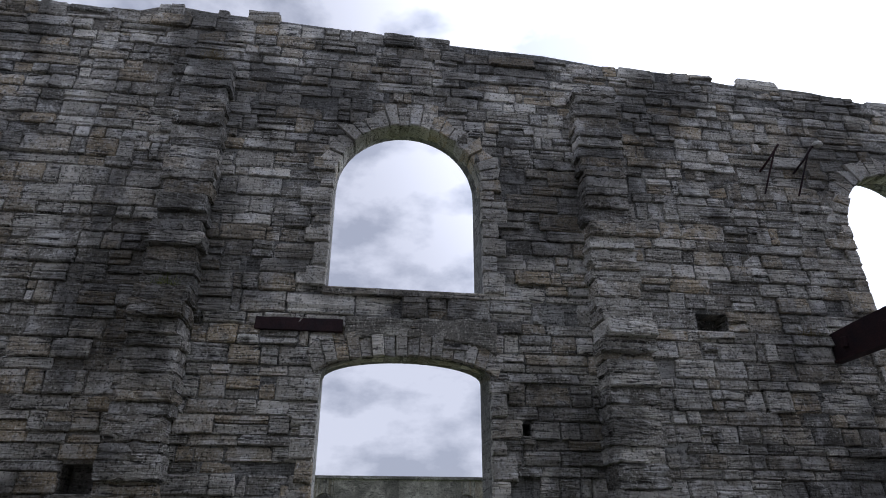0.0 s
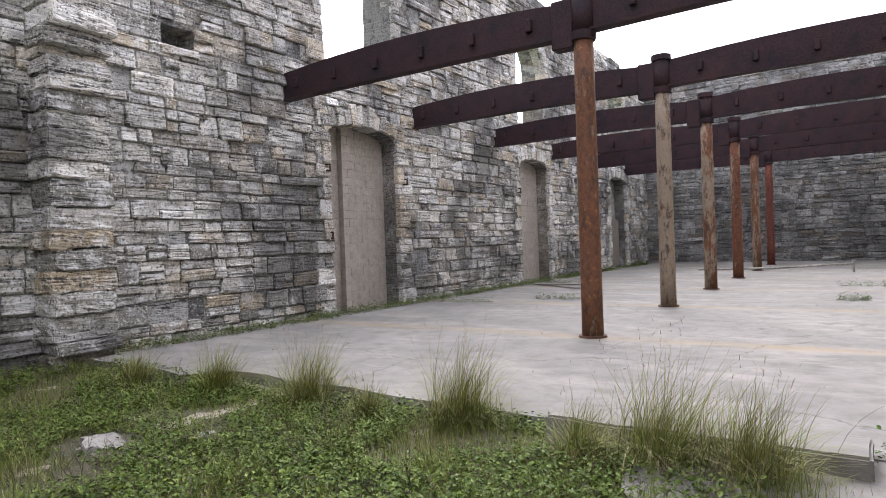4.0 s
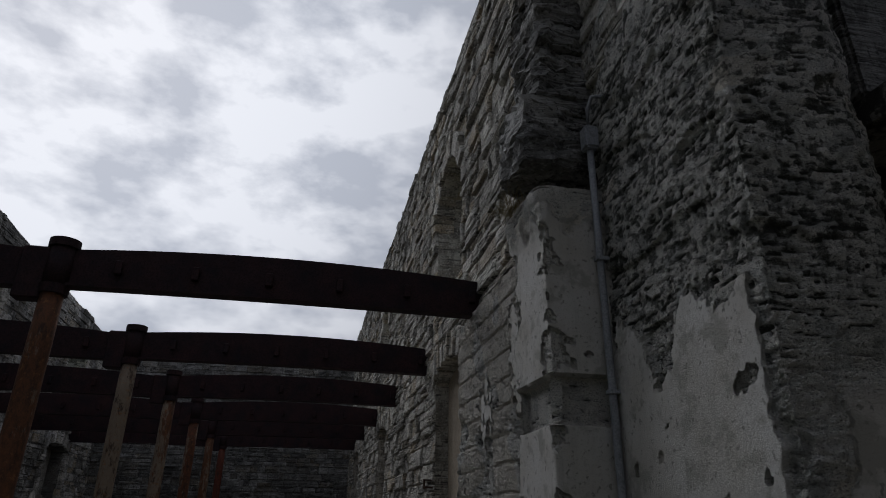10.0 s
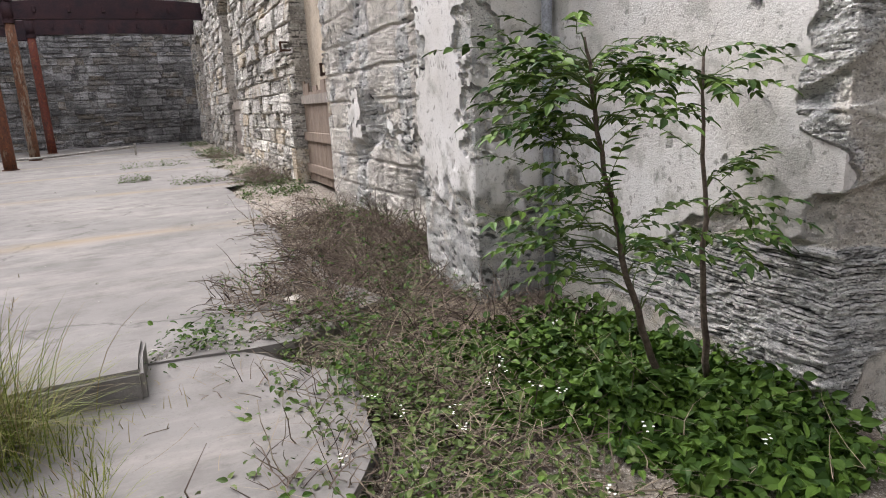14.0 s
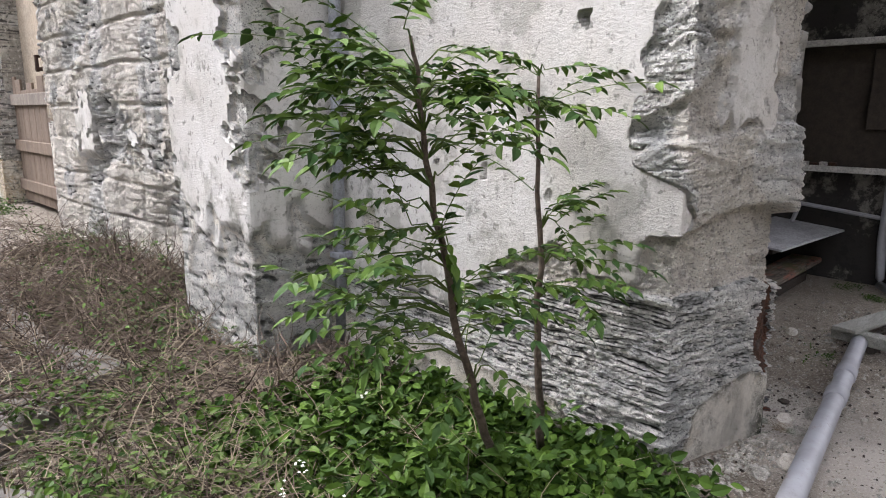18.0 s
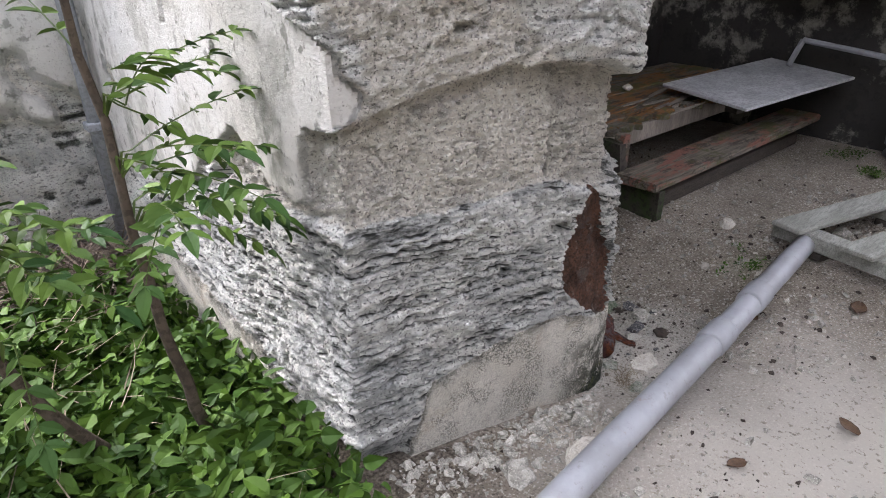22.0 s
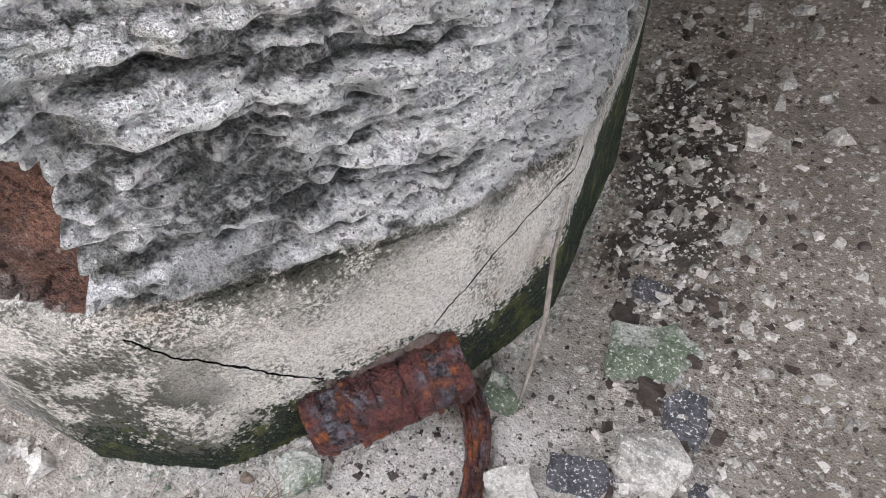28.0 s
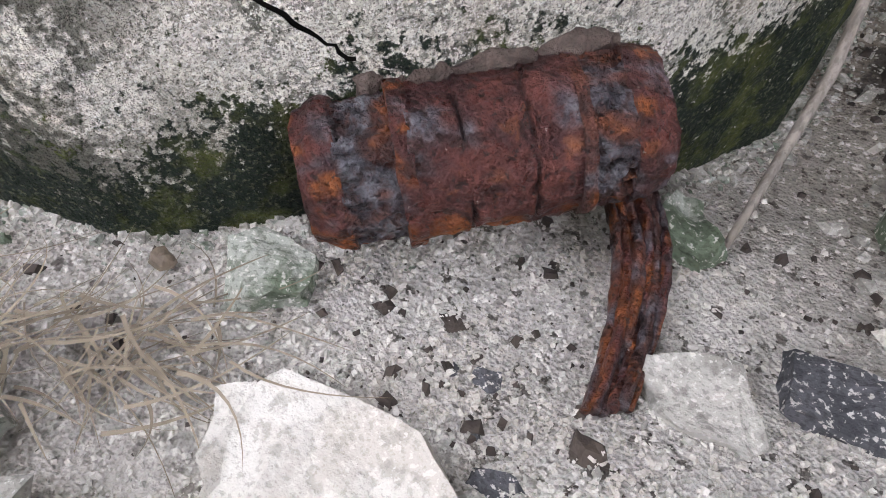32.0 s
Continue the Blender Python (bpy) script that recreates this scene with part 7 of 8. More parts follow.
for x, y, n, k in ((4.7, -4.45, 26, 1), (5.45, -3.0, 20, 2), (5.55, -1.6, 24, 3), (3.9, -4.15, 30, 4), (4.0, -6.3, 60, 5), (4.32, -5.05, 30, 14), (4.15, -5.40, 26, 15), (4.5, -4.85, 40, 16), (5.35, -2.3, 40, 17), (5.1, -3.3, 36, 18), (5.0, -4.2, 30, 19), (4.35, -4.3, 34, 6), (5.5, 6.7, 60, 7), (5.75, 2.6, 50, 8), (5.75, -0.4, 70, 9), (5.5, -3.4, 46, 10), (5.65, -2.8, 20, 11), (3.72, -4.3, 18, 12), (4.25, -3.1, 8, 13)):
    scatter("weed_clump", "small clump of bright green weeds", lambda rnd, x=x, y=y, n=n: ((rnd.gauss(x, 0.13), rnd.gauss(y, 0.14)) for _ in range(n)), 60 + k, weed_cluster, COVER, "weeds")


def flower(b, rnd, p):
    c = p + Vector((0, 0, rnd.uniform(0.22, 0.34)))
    for j in range(5):
        q = c + Vector((rnd.gauss(0, 0.012), rnd.gauss(0, 0.012), rnd.gauss(0, 0.012)))
        for k in range(4):
            a = k * math.pi / 2 + rnd.random()
            b.leaf(q, Vector((math.cos(a), math.sin(a), 0.3)), Vector((0, 0, 1)), 0.006, 0.006)


scatter("white_flowers", "small white wild flowers", lambda rnd: ((rnd.gauss(4.85, 0.3), rnd.gauss(-6.1, 0.35)) for _ in range(16)), 51, flower, PETAL, "flowers")


def sapling(trunk, crown, leaves, seed, words):
    """A young tree: a bent tapered trunk, thin limbs, and leaves of paired leaflets."""
    rnd = random.Random(seed)
    e = empty("sapling", trunk[0])
    pts = [Vector(p) for p in trunk]
    fine = []
    for a, b in zip(pts, pts[1:]):
        fine += [a.lerp(b, t / 4) + Vector((rnd.gauss(0, 0.006), rnd.gauss(0, 0.006), 0)) for t in range(4)]
    fine.append(pts[-1])
    part("trunk", tube(fine, [0.017 - 0.012 * i / len(fine) for i in range(len(fine))], 9), BARK, e, smooth=True)
    foliage, ribs = Bunch(), Bunch()
    for k in range(leaves):
        c, spread, n = crown[k % len(crown)]
        tip = Vector(c) + Vector((rnd.gauss(0, spread[0] * 0.72), rnd.gauss(0, spread[1] * 0.72), rnd.gauss(0, spread[2])))
        tip.x = min(tip.x, 5.95)
        root = min(fine[len(fine) // 6:], key=lambda q: (q - tip).length + 0.25 * max(0, q.z - tip.z + 0.12) * 4)
        start = root.lerp(tip, 0.45)
        ribs.twig([root, root.lerp(start, 0.5) + Vector((0, 0, 0.03)), start], 0.0045, 0.0022)
        d = tip - root
        d.z = 0
        d = (d.normalized() + Vector((rnd.gauss(0, 0.55), rnd.gauss(0, 0.55), rnd.gauss(0.30, 0.32)))).normalized()
        length, q, line = rnd.uniform(0.18, 0.34), start, [start]
        pairs = rnd.randrange(5, 8)
        for j in range(pairs):
            q = q + d * (length / pairs)
            q.x = min(q.x, 6.0)
            d = (d + Vector((0, 0, -0.08))).normalized()
            line.append(q.copy())
            s = d.cross(Vector((0, 0, 1))).normalized()
            for sign in (-1, 1):
                w = (s * sign + d * 0.55 + Vector((0, 0, rnd.gauss(-0.04, 0.26)))).normalized()
                size = rnd.uniform(0.034, 0.056) * (0.75 + 0.5 * math.sin(math.pi * (j + 1) / (pairs + 1)))
                foliage.leaf(q, w, Vector((rnd.gauss(0, 0.35), rnd.gauss(0, 0.35), 1)).normalized(), size, size * 0.52, 0.16, 0.22)
        foliage.leaf(q, d, Vector((0, 0, 1)), 0.07, 0.030, 0.14, 0.25)
        ribs.twig(line, 0.0022, 0.0012)
    ribs.make("leaf_stalk", WEED, e)
    foliage.make("foliage", LEAF, e)
    return tagged(e, words, "sapling", "saplings")


sapling([(5.57, -5.98, 0.05), (5.44, -5.98, 0.34), (5.34, -5.98, 0.66), (5.25, -5.97, 1.0), (5.2, -5.96, 1.32), (5.17, -5.95, 1.5)],
        [((5.12, -5.92, 1.44), (0.16, 0.18, 0.06), 0), ((4.95, -5.66, 1.40), (0.14, 0.15, 0.08), 0), ((5.30, -6.02, 1.38), (0.15, 0.18, 0.07), 0), ((5.02, -5.80, 1.30), (0.16, 0.18, 0.10), 0),
         ((5.12, -5.9, 1.14), (0.15, 0.18, 0.12), 0), ((5.12, -5.82, 0.92), (0.15, 0.17, 0.10), 0), ((4.98, -5.72, 0.74), (0.12, 0.15, 0.09), 0), ((5.42, -6.0, 0.66), (0.10, 0.12, 0.10), 0)],
        124, 1, "young tree with dark green paired leaflets beside the wall")
sapling([(5.77, -6.02, 0.05), (5.74, -6.02, 0.4), (5.72, -6.01, 0.9), (5.70, -6.0, 1.42)],
        [((5.72, -6.0, 1.40), (0.16, 0.14, 0.05), 0), ((5.78, -6.05, 0.98), (0.08, 0.10, 0.05), 0), ((5.84, -6.05, 0.78), (0.10, 0.12, 0.05), 0), ((5.68, -6.0, 1.40), (0.14, 0.14, 0.05), 0)],
        34, 2, "slender young tree with sparse paired leaflets")


# ---- the slab's lip, the path, and small things ----
lip = empty("concrete_kerb_block", (2.5, -4.6, 0))
for x0, x1, z in ((1.35, 3.52, 0.13),):
    bm = box((x0, -4.74 if z > 0.1 else -4.6, -0.3), (x1, -4.22, z), None, 0.02, 2)
    bmesh.ops.subdivide_edges(bm, edges=[d for d in bm.edges if d.calc_length() > 0.4], cuts=10, use_grid_fill=True)
    part("kerb_stone", roughen(bm, 0.02, 5, x0), CONCRETE, lip)
tagged(lip, "broken raised concrete lip along the slab edge", "kerb")


def path_mesh():
    bm = bmesh.new()
    ring = []
    for k in range(40):
        a = math.tau * k / 40
        x, y = 3.30 + 1.05 * math.cos(a) + 0.10 * math.cos(3 * a), -5.25 + 1.12 * math.sin(a) + 0.12 * math.sin(2 * a)
        x += 0.08 * noise.noise((a * 3, 0, 0))
        ring.append(bm.verts.new((x, y, -0.032 + 0.022 * max(0.0, y + 5.15))))
    low = [bm.verts.new((v.co.x, v.co.y, -0.3)) for v in ring]
    bm.faces.new(ring)
    for k in range(40):
        bm.faces.new((ring[k], low[k], low[(k + 1) % 40], ring[(k + 1) % 40]))
    return bm


tagged(part("pavement", path_mesh(), CONCRETE), "worn patch of concrete path", "path", kind="structure")

def loose_stone(name, a, b, dirt, much=0.5):
    """Broken stone seen close by: grains, dust and dirt at several sizes."""
    m = Mat(name, 0.9)
    vec = m.mapped(world=True)
    n1, n2, n3 = m.noise(vec, 18, 5, 0.62), m.noise(vec, 95, 4, 0.60), m.noise(vec, 260, 3, 0.6)
    c = m.mix(m.ramp(n1, [(0.45, 0.0), (0.55, 1.0)]), a, b)
    c = m.mix(m.ramp(n2, [(0.38, much), (0.46, 0.0)]), c, dirt)
    c = m.mix(m.ramp(n3, [(0.38, 0.9 * much), (0.44, 0.0)]), c, dirt)
    c = m.mix(m.ramp(n3, [(0.58, 0.0), (0.63, 0.7)]), c, (0.70, 0.67, 0.60))
    c = m.mix(m.math("MULTIPLY", m.piece(), 0.3), c, tuple(v * 0.6 for v in b))
    m.colour(c)
    m.bump(n1, 0.8, 0.006)
    m.bump(n2, 0.9, 0.003)
    m.bump(n3, 0.8, 0.001)
    return m.m


ROCK = loose_stone("pale_rubble", (0.46, 0.44, 0.39), (0.28, 0.27, 0.235), (0.10, 0.095, 0.08))
WHITE_ROCK = loose_stone("white_stone", (0.66, 0.635, 0.57), (0.52, 0.485, 0.42), (0.24, 0.22, 0.18), 0.5)
SLATE = loose_stone("dark_slate", (0.05, 0.052, 0.056), (0.085, 0.085, 0.09), (0.02, 0.02, 0.022), 0.5)
GREENROCK = loose_stone("algae_green_stone", (0.36, 0.37, 0.32), (0.12, 0.15, 0.10), (0.05, 0.065, 0.04), 0.6)


def rock_bm(size, seed, sharp=0.35, level=2):
    bm = bmesh.new()
    bmesh.ops.create_icosphere(bm, subdivisions=level, radius=1.0)
    for v in bm.verts:
        k = 1 + sharp * noise.noise(v.co * 1.3 + Vector((seed * 3.1, 0, 0))) + 0.12 * noise.noise(v.co * 4 + Vector((seed, 2, 0)))
        v.co = Vector((v.co.x * size[0], v.co.y * size[1], v.co.z * size[2])) * k * 0.5
    return bm


def rock(name, place, size, material, seed, words, turn=0.0, level=2):
    bm = rock_bm(size, seed, 0.4, level)
    bm.transform(Matrix.Translation(place) @ Matrix.Rotation(turn, 4, "Z"))
    ob = part(name, bm, material)
    return tagged(ob, words, "stone", "loose stones")


def on_ground(x, y, up=0.0):
    return (x, y, land(x, y) + up)


rock("stone", on_ground(4.46, -3.68, 0.02), (0.16, 0.12, 0.07), WHITE_ROCK, 1, "white broken stone on the slab edge")
rock("stone", on_ground(4.3, -6.35, 0.02), (0.16, 0.13, 0.09), ROCK, 2, "pale rubble stone among weeds")
rock("stone", on_ground(4.05, -6.0, 0.02), (0.12, 0.1, 0.07), WHITE_ROCK, 3, "pale rubble stone among weeds")
rock("stone", on_ground(5.75, -6.95, 0.02), (0.17, 0.14, 0.11), WHITE_ROCK, 4, "white rounded stone beside the pipe")
rock("stone", on_ground(7.88, -6.32, 0.006), (0.045, 0.035, 0.028), WHITE_ROCK, 5, "small white stone on the earth")
rock("stone", on_ground(8.3, -6.2, 0.012), (0.09, 0.07, 0.05), WHITE_ROCK, 6, "white stone beside a pallet")
rock("stone", on_ground(8.55, -6.62, 0.01), (0.12, 0.07, 0.05), ROCK, 7, "brown stone beside a pallet")
rock("stone", on_ground(7.27, -6.6, 0.0), (0.13, 0.10, 0.06), ROCK, 8, "grey rubble stone at the pier foot", 0.4)
rock("stone", on_ground(7.0, -6.62, 0.0), (0.12, 0.07, 0.05), ROCK, 9, "grey rubble stone at the pier foot", 0.9)
rock("stone", on_ground(6.55, -6.68, 0.0), (0.14, 0.09, 0.06), WHITE_ROCK, 10, "pale rubble stone at the pier foot", 0.2)
rock("stone", on_ground(6.35, -6.62, 0.0), (0.10, 0.08, 0.05), ROCK, 11, "grey rubble stone at the pier foot", 1.2)
rock("stone", (9.0, -5.1, 0.335), (0.07, 0.06, 0.04), WHITE_ROCK, 12, "white stone lying on rotten boards")


def chips(n, spot, seed, lo, hi, material, name, words):
    rnd = random.Random(seed)
    v, f = [], []
    cube = [(-1, -1, -1), (1, -1, -1), (1, 1, -1), (-1, 1, -1), (-0.6, -0.7, 1), (0.7, -0.5, 1), (0.6, 0.7, 1), (-0.7, 0.6, 1)]
    quads = [(0, 3, 2, 1), (4, 5, 6, 7), (0, 1, 5, 4), (1, 2, 6, 5), (2, 3, 7, 6), (3, 0, 4, 7)]
    for _ in range(n):
        x, y = spot(rnd)
        s = lo * (hi / lo) ** (rnd.random() ** 2.2)
        m = Matrix.Translation((x, y, land(x, y) + s * 0.12)) @ Matrix.Rotation(rnd.uniform(0, 6.28), 4, "Z") @ Matrix.Rotation(rnd.uniform(-0.3, 0.3), 4, "X")
        k = len(v)
        a, b, c = rnd.uniform(0.6, 1.3), rnd.uniform(0.5, 1.0), rnd.uniform(0.25, 0.6)
        v += [(m @ Vector((p[0] * s * a * rnd.uniform(0.35, 1.15) / 2, p[1] * s * b * rnd.uniform(0.35, 1.15) / 2, p[2] * s * c * rnd.uniform(0.5, 1.2) / 2)))[:] for p in cube]
        f += [tuple(i + k for i in q) for q in quads]
    return tagged(new(name, from_lists(name, v, f, material)), words, "rubble", kind="stuff")


def passage(rnd):
    x, y = rnd.uniform(5.9, 9.3), rnd.uniform(-8.4, -5.0)
    while (x < 7.28 and y > -6.5) or math.hypot(x - 7.15, y + 6.4) < 0.33 or noise.noise((x * 1.9, y * 1.9, 33)) + rnd.uniform(-0.45, 0.45) < -0.02:
        x, y = rnd.uniform(5.9, 9.3), rnd.uniform(-8.4, -5.0)
    return x, y


def foot(rnd):
    t = rnd.random()
    p = pier_at(0.05 + t * 0.7)
    n = pier_normal(0.05 + t * 0.7)
    q = p + n * abs(rnd.gauss(0.03, 0.10)) + n * 0.03
    return q.x, q.y


def close_by(rnd):
    while True:
        x, y = (rnd.gauss(7.16, 0.13), rnd.gauss(-6.42, 0.10)) if rnd.random() < 0.7 else (rnd.gauss(7.3, 0.25), rnd.gauss(-6.25, 0.3))
        near = min((Vector((x, y, 0)) - pier_at(s)).length for s in (0.7, 0.85, 1.0, 1.1, 1.2, 1.3, 1.45, 1.6))
        k = min((0.7, 0.85, 1.0, 1.1, 1.2, 1.3, 1.45, 1.6), key=lambda s: (Vector((x, y, 0)) - pier_at(s)).length)
        if (Vector((x, y, 0)) - pier_at(k)).dot(pier_normal(k)) > 0.015:
            return x, y


def beyond(rnd):
    return 7.33 + abs(rnd.gauss(0, 0.16)), rnd.gauss(-5.98, 0.34)


def dark_strip(rnd):
    return rnd.gauss(7.40, 0.05), rnd.gauss(-5.84, 0.20)


BROWN_CHIP = simple("dark_brown_chip", (0.045, 0.036, 0.03), (0.09, 0.07, 0.055), 9, 0.85)
chips(3600, passage, 71, 0.005, 0.045, ROCK, "gravel", "pale chips of stone on the earth")
chips(1500, passage, 72, 0.005, 0.026, WHITE_ROCK, "white_gravel", "white chips of stone on the earth")
chips(2200, passage, 73, 0.004, 0.028, BROWN_CHIP, "dark_litter", "dark bits of leaf and bark on the earth")
chips(800, beyond, 83, 0.004, 0.024, ROCK, "rubble_bits", "grey bits of rubble beside the pier")
chips(420, beyond, 84, 0.004, 0.020, WHITE_ROCK, "white_bits", "white bits of stone beside the pier")
chips(420, beyond, 85, 0.004, 0.022, BROWN_CHIP, "brown_bits", "dark bits of bark beside the pier")
chips(260, dark_strip, 86, 0.006, 0.032, ROCK, "strip_rubble", "broken stone on the dark soil")
chips(220, dark_strip, 87, 0.006, 0.030, BROWN_CHIP, "strip_litter", "dark leaf litter on the soil")
chips(500, foot, 74, 0.008, 0.05, ROCK, "rubble_foot", "rubble along the pier foot")
def plinth_foot(rnd):
    k = rnd.uniform(0.78, 1.62)
    q = pier_at(k) + pier_normal(k) * (0.006 + abs(rnd.gauss(0, 0.016)))
    return q.x, q.y


chips(2200, plinth_foot, 81, 0.002, 0.014, ROCK, "plinth_grit", "grit and crumbs along the plinth foot")
chips(700, plinth_foot, 82, 0.002, 0.012, GREENROCK, "mossy_grit", "mossy crumbs along the plinth foot")
chips(14000, close_by, 75, 0.0012, 0.007, WHITE_ROCK, "crushed_shell", "fine white crushed stone")
chips(3200, close_by, 76, 0.0014, 0.007, ROCK, "fine_gravel", "fine pale gravel")
chips(520, close_by, 77, 0.002, 0.015, BROWN_CHIP, "bark_bits", "dark bits of bark and leaf")
chips(260, lambda rnd: (rnd.uniform(-5.5, 4.2), rnd.uniform(-3.8, 16)), 78, 0.01, 0.05, ROCK, "slab_litter", "bits of rubble on the slab")
chips(420, lambda rnd: (rnd.uniform(3.55, 4.7), rnd.gauss(-4.27, 0.07)), 88, 0.006, 0.05, ROCK, "joint_rubble", "broken concrete along the step of the slab")
chips(260, lambda rnd: (rnd.gauss(4.7, 0.25), rnd.uniform(-4.6, 2.5)), 79, 0.01, 0.08, ROCK, "slab_edge_rubble", "broken concrete along the slab edge")


def rust_material(name, dark, red):
    m = Mat(name, 0.72, 0.0, 0.25)
    vec = m.mapped(world=True)
    n1, n2, n3 = m.noise(vec, 38, 5, 0.62), m.noise(vec, 190, 4, 0.6), m.noise(vec, 85, 4, 0.6)
    c = m.mix(m.ramp(n1, [(0.38, 0.0), (0.60, 1.0)]), dark, red)
    c = m.mix(m.math("MULTIPLY", m.ramp(n3, [(0.60, 0.0), (0.68, 1.0)]), 0.5), c, (0.17, 0.058, 0.022))
    c = m.mix(m.attr("orange"), c, m.mix(m.ramp(n3, [(0.4, 0.0), (0.6, 1.0)]), (0.11, 0.033, 0.013), (0.28, 0.088, 0.022)))
    grey = m.mix(m.ramp(n3, [(0.42, 0.0), (0.60, 1.0)]), (0.035, 0.037, 0.045), (0.15, 0.155, 0.17))
    c = m.mix(m.math("MULTIPLY", m.attr("scale"), m.ramp(n2, [(0.36, 0.3), (0.5, 1.0)])), c, grey)
    c = m.mix(m.ramp(n2, [(0.36, 0.9), (0.42, 0.0)]), c, (0.020, 0.010, 0.008))
    c = m.mix(m.ramp(m.noise(m.mapped((1, 1, 1.8), (0, 0, 38), world=True), 52, 5, 0.6), [(0.36, 0.85), (0.42, 0.0)]), c, (0.030, 0.012, 0.010))
    c = m.mix(m.ramp(m.noise(vec, 300, 3, 0.6), [(0.70, 0.0), (0.74, 0.7)]), c, (0.36, 0.30, 0.26))
    c = m.mix(m.attr("crack"), c, (0.012, 0.008, 0.007))
    m.colour(c)
    m.roughness(m.ramp(n3, [(0.38, 0.26), (0.56, 0.62)]))
    m.bump(n1, 1.0, 0.014)
    m.bump(n2, 1.0, 0.006)
    return m.m


def rusted_roller():
    """A rusted iron roller with end collars and a split strap hanging from it, lying against the plinth."""
    red = rust_material("flaking_rust", (0.040, 0.016, 0.016), (0.105, 0.034, 0.027))
    dark = rust_material("dark_rust", (0.045, 0.020, 0.017), (0.115, 0.042, 0.028))
    a, b, r = Vector((7.046, -6.392, -0.097)), Vector((7.179, -6.286, -0.078)), 0.0410
    e = empty("rusted_roller", a)
    length, u = (b - a).length, (b - a).normalized()
    s = u.cross(Vector((0, 0, 1))).normalized()
    t = u.cross(s)

    def turned(name, l0, l1, rings, radius, finish_, material, label="", sides=84):
        """A closed body round the axis; radius and finish_ are functions of the length along it and the angle."""
        verts, marks = [], []
        for i in range(rings + 1):
            l = l0 + (l1 - l0) * i / rings
            for k in range(sides):
                ang = math.tau * k / sides
                rad, crack = radius(l, ang)
                wob = 0.002 * noise.noise((math.cos(ang) * 3, math.sin(ang) * 3, l0 * 99)) if i in (0, rings) else 0
                verts.append((a + u * (l + wob) + (s * math.cos(ang) + t * math.sin(ang)) * rad)[:])
                marks.append((*finish_(l, ang), crack))
        faces = [(i * sides + k, i * sides + (k + 1) % sides, (i + 1) * sides + (k + 1) % sides, (i + 1) * sides + k) for i in range(rings) for k in range(sides)]
        faces += [tuple(range(sides))[::-1], tuple(range(rings * sides, (rings + 1) * sides))]
        me = from_lists(name, verts, faces, material, True)
        for k, key in enumerate(("scale", "orange", "crack")):
            me.attributes.new(key, "FLOAT", "POINT").data.foreach_set("value", [q[k] for q in marks])
        ob = new(name, me)
        ob.parent = e
        ob.matrix_parent_inverse = e.matrix_world.inverted()
        return tagged(ob, label) if label else ob

    def lumps(l, ang, seed, amount):
        q = Vector((math.cos(ang) * 1.6, math.sin(ang) * 1.6, l * 38 + seed))
        return amount * noise.noise(q) + 0.55 * amount * noise.noise(q * 2.9) + 0.3 * amount * noise.noise(q * 8.1)

    def between(ang, a0, a1):
        return soft_step(a0 - 0.08, a0 + 0.08, ang) * soft_step(a1 + 0.08, a1 - 0.08, ang)

    def drum_radius(l, ang):
        wav = 0.002 * noise.noise((math.cos(ang) * 4, math.sin(ang) * 4, 3))
        groove = min(abs(l - 0.076 - wav), abs(l - 0.108 - 1.5 * wav))
        long_ = min(abs(((ang - x - 6 * wav + math.pi) % math.tau) - math.pi) for x in (5.35, 0.12, 1.2, 4.4)) * r
        gap = min(groove, long_ * 1.3)
        fine = abs(noise.noise((math.cos(ang) * 5, math.sin(ang) * 5, l * 55)))
        crack = max((1 - soft_step(0.0003, 0.0013, gap)) * soft_step(-0.25, 0.05, noise.noise((math.cos(ang) * 3, math.sin(ang) * 3, l * 30 + 8))), (1 - soft_step(0.0, 0.022, fine)) * soft_step(0.1, 0.3, noise.noise((ang * 2, l * 30, 7)) + 0.1))
        swell = 0.0008 * (1 - soft_step(0.0015, 0.005, groove)) * soft_step(0.0006, 0.0016, groove)
        step = 0.0040 * noise.noise((math.floor(ang * 1.6) * 3.1, 5 * (l > 0.076) + 9 * (l > 0.108), 1))
        return r * (1 + lumps(l, ang, 1.0, 0.085)) + swell + step - 0.003 * crack, 0.85 * crack

    def drum_finish(l, ang):
        n = noise.noise((math.cos(ang) * 2.4, math.sin(ang) * 2.4, l * 40))
        grey = max(between(ang, 4.9, 5.7) * soft_step(0.085, 0.078, l), between(ang, 4.8, 5.45) * soft_step(0.116, 0.124, l), 0.12 * between(ang, 5.0, 6.2) * soft_step(0.2, 0.4, n))
        hot = max(between(ang, 0.35, 2.2) * soft_step(-0.30, 0.15, n), soft_step(0.30, 0.44, n) * 0.6)
        return 0.8 * grey * soft_step(-0.25, 0.15, n + 0.1), hot

    turned("drum", 0.050, length - 0.036, 70, drum_radius, drum_finish, red, "drum of cracked red-brown rust plates")

    def wrinkled(base, seed):
        def radius(l, ang):
            v = noise.noise((ang * 13 + 2.2 * noise.noise((l * 70, ang * 3, seed)), l * 22, seed))
            rib = 1 - abs(v) * 2.4
            return base * (1 + lumps(l, ang, seed, 0.06)) + 0.0040 * max(-0.5, rib), soft_step(0.35, 0.6, abs(v)) * 0.8
        return radius

    def collar_finish(l, ang):
        n = noise.noise((math.cos(ang) * 3, math.sin(ang) * 3, l * 60))
        return 0.85 * soft_step(-0.15, 0.12, n), 0.5 * soft_step(0.3, 0.4, -n)

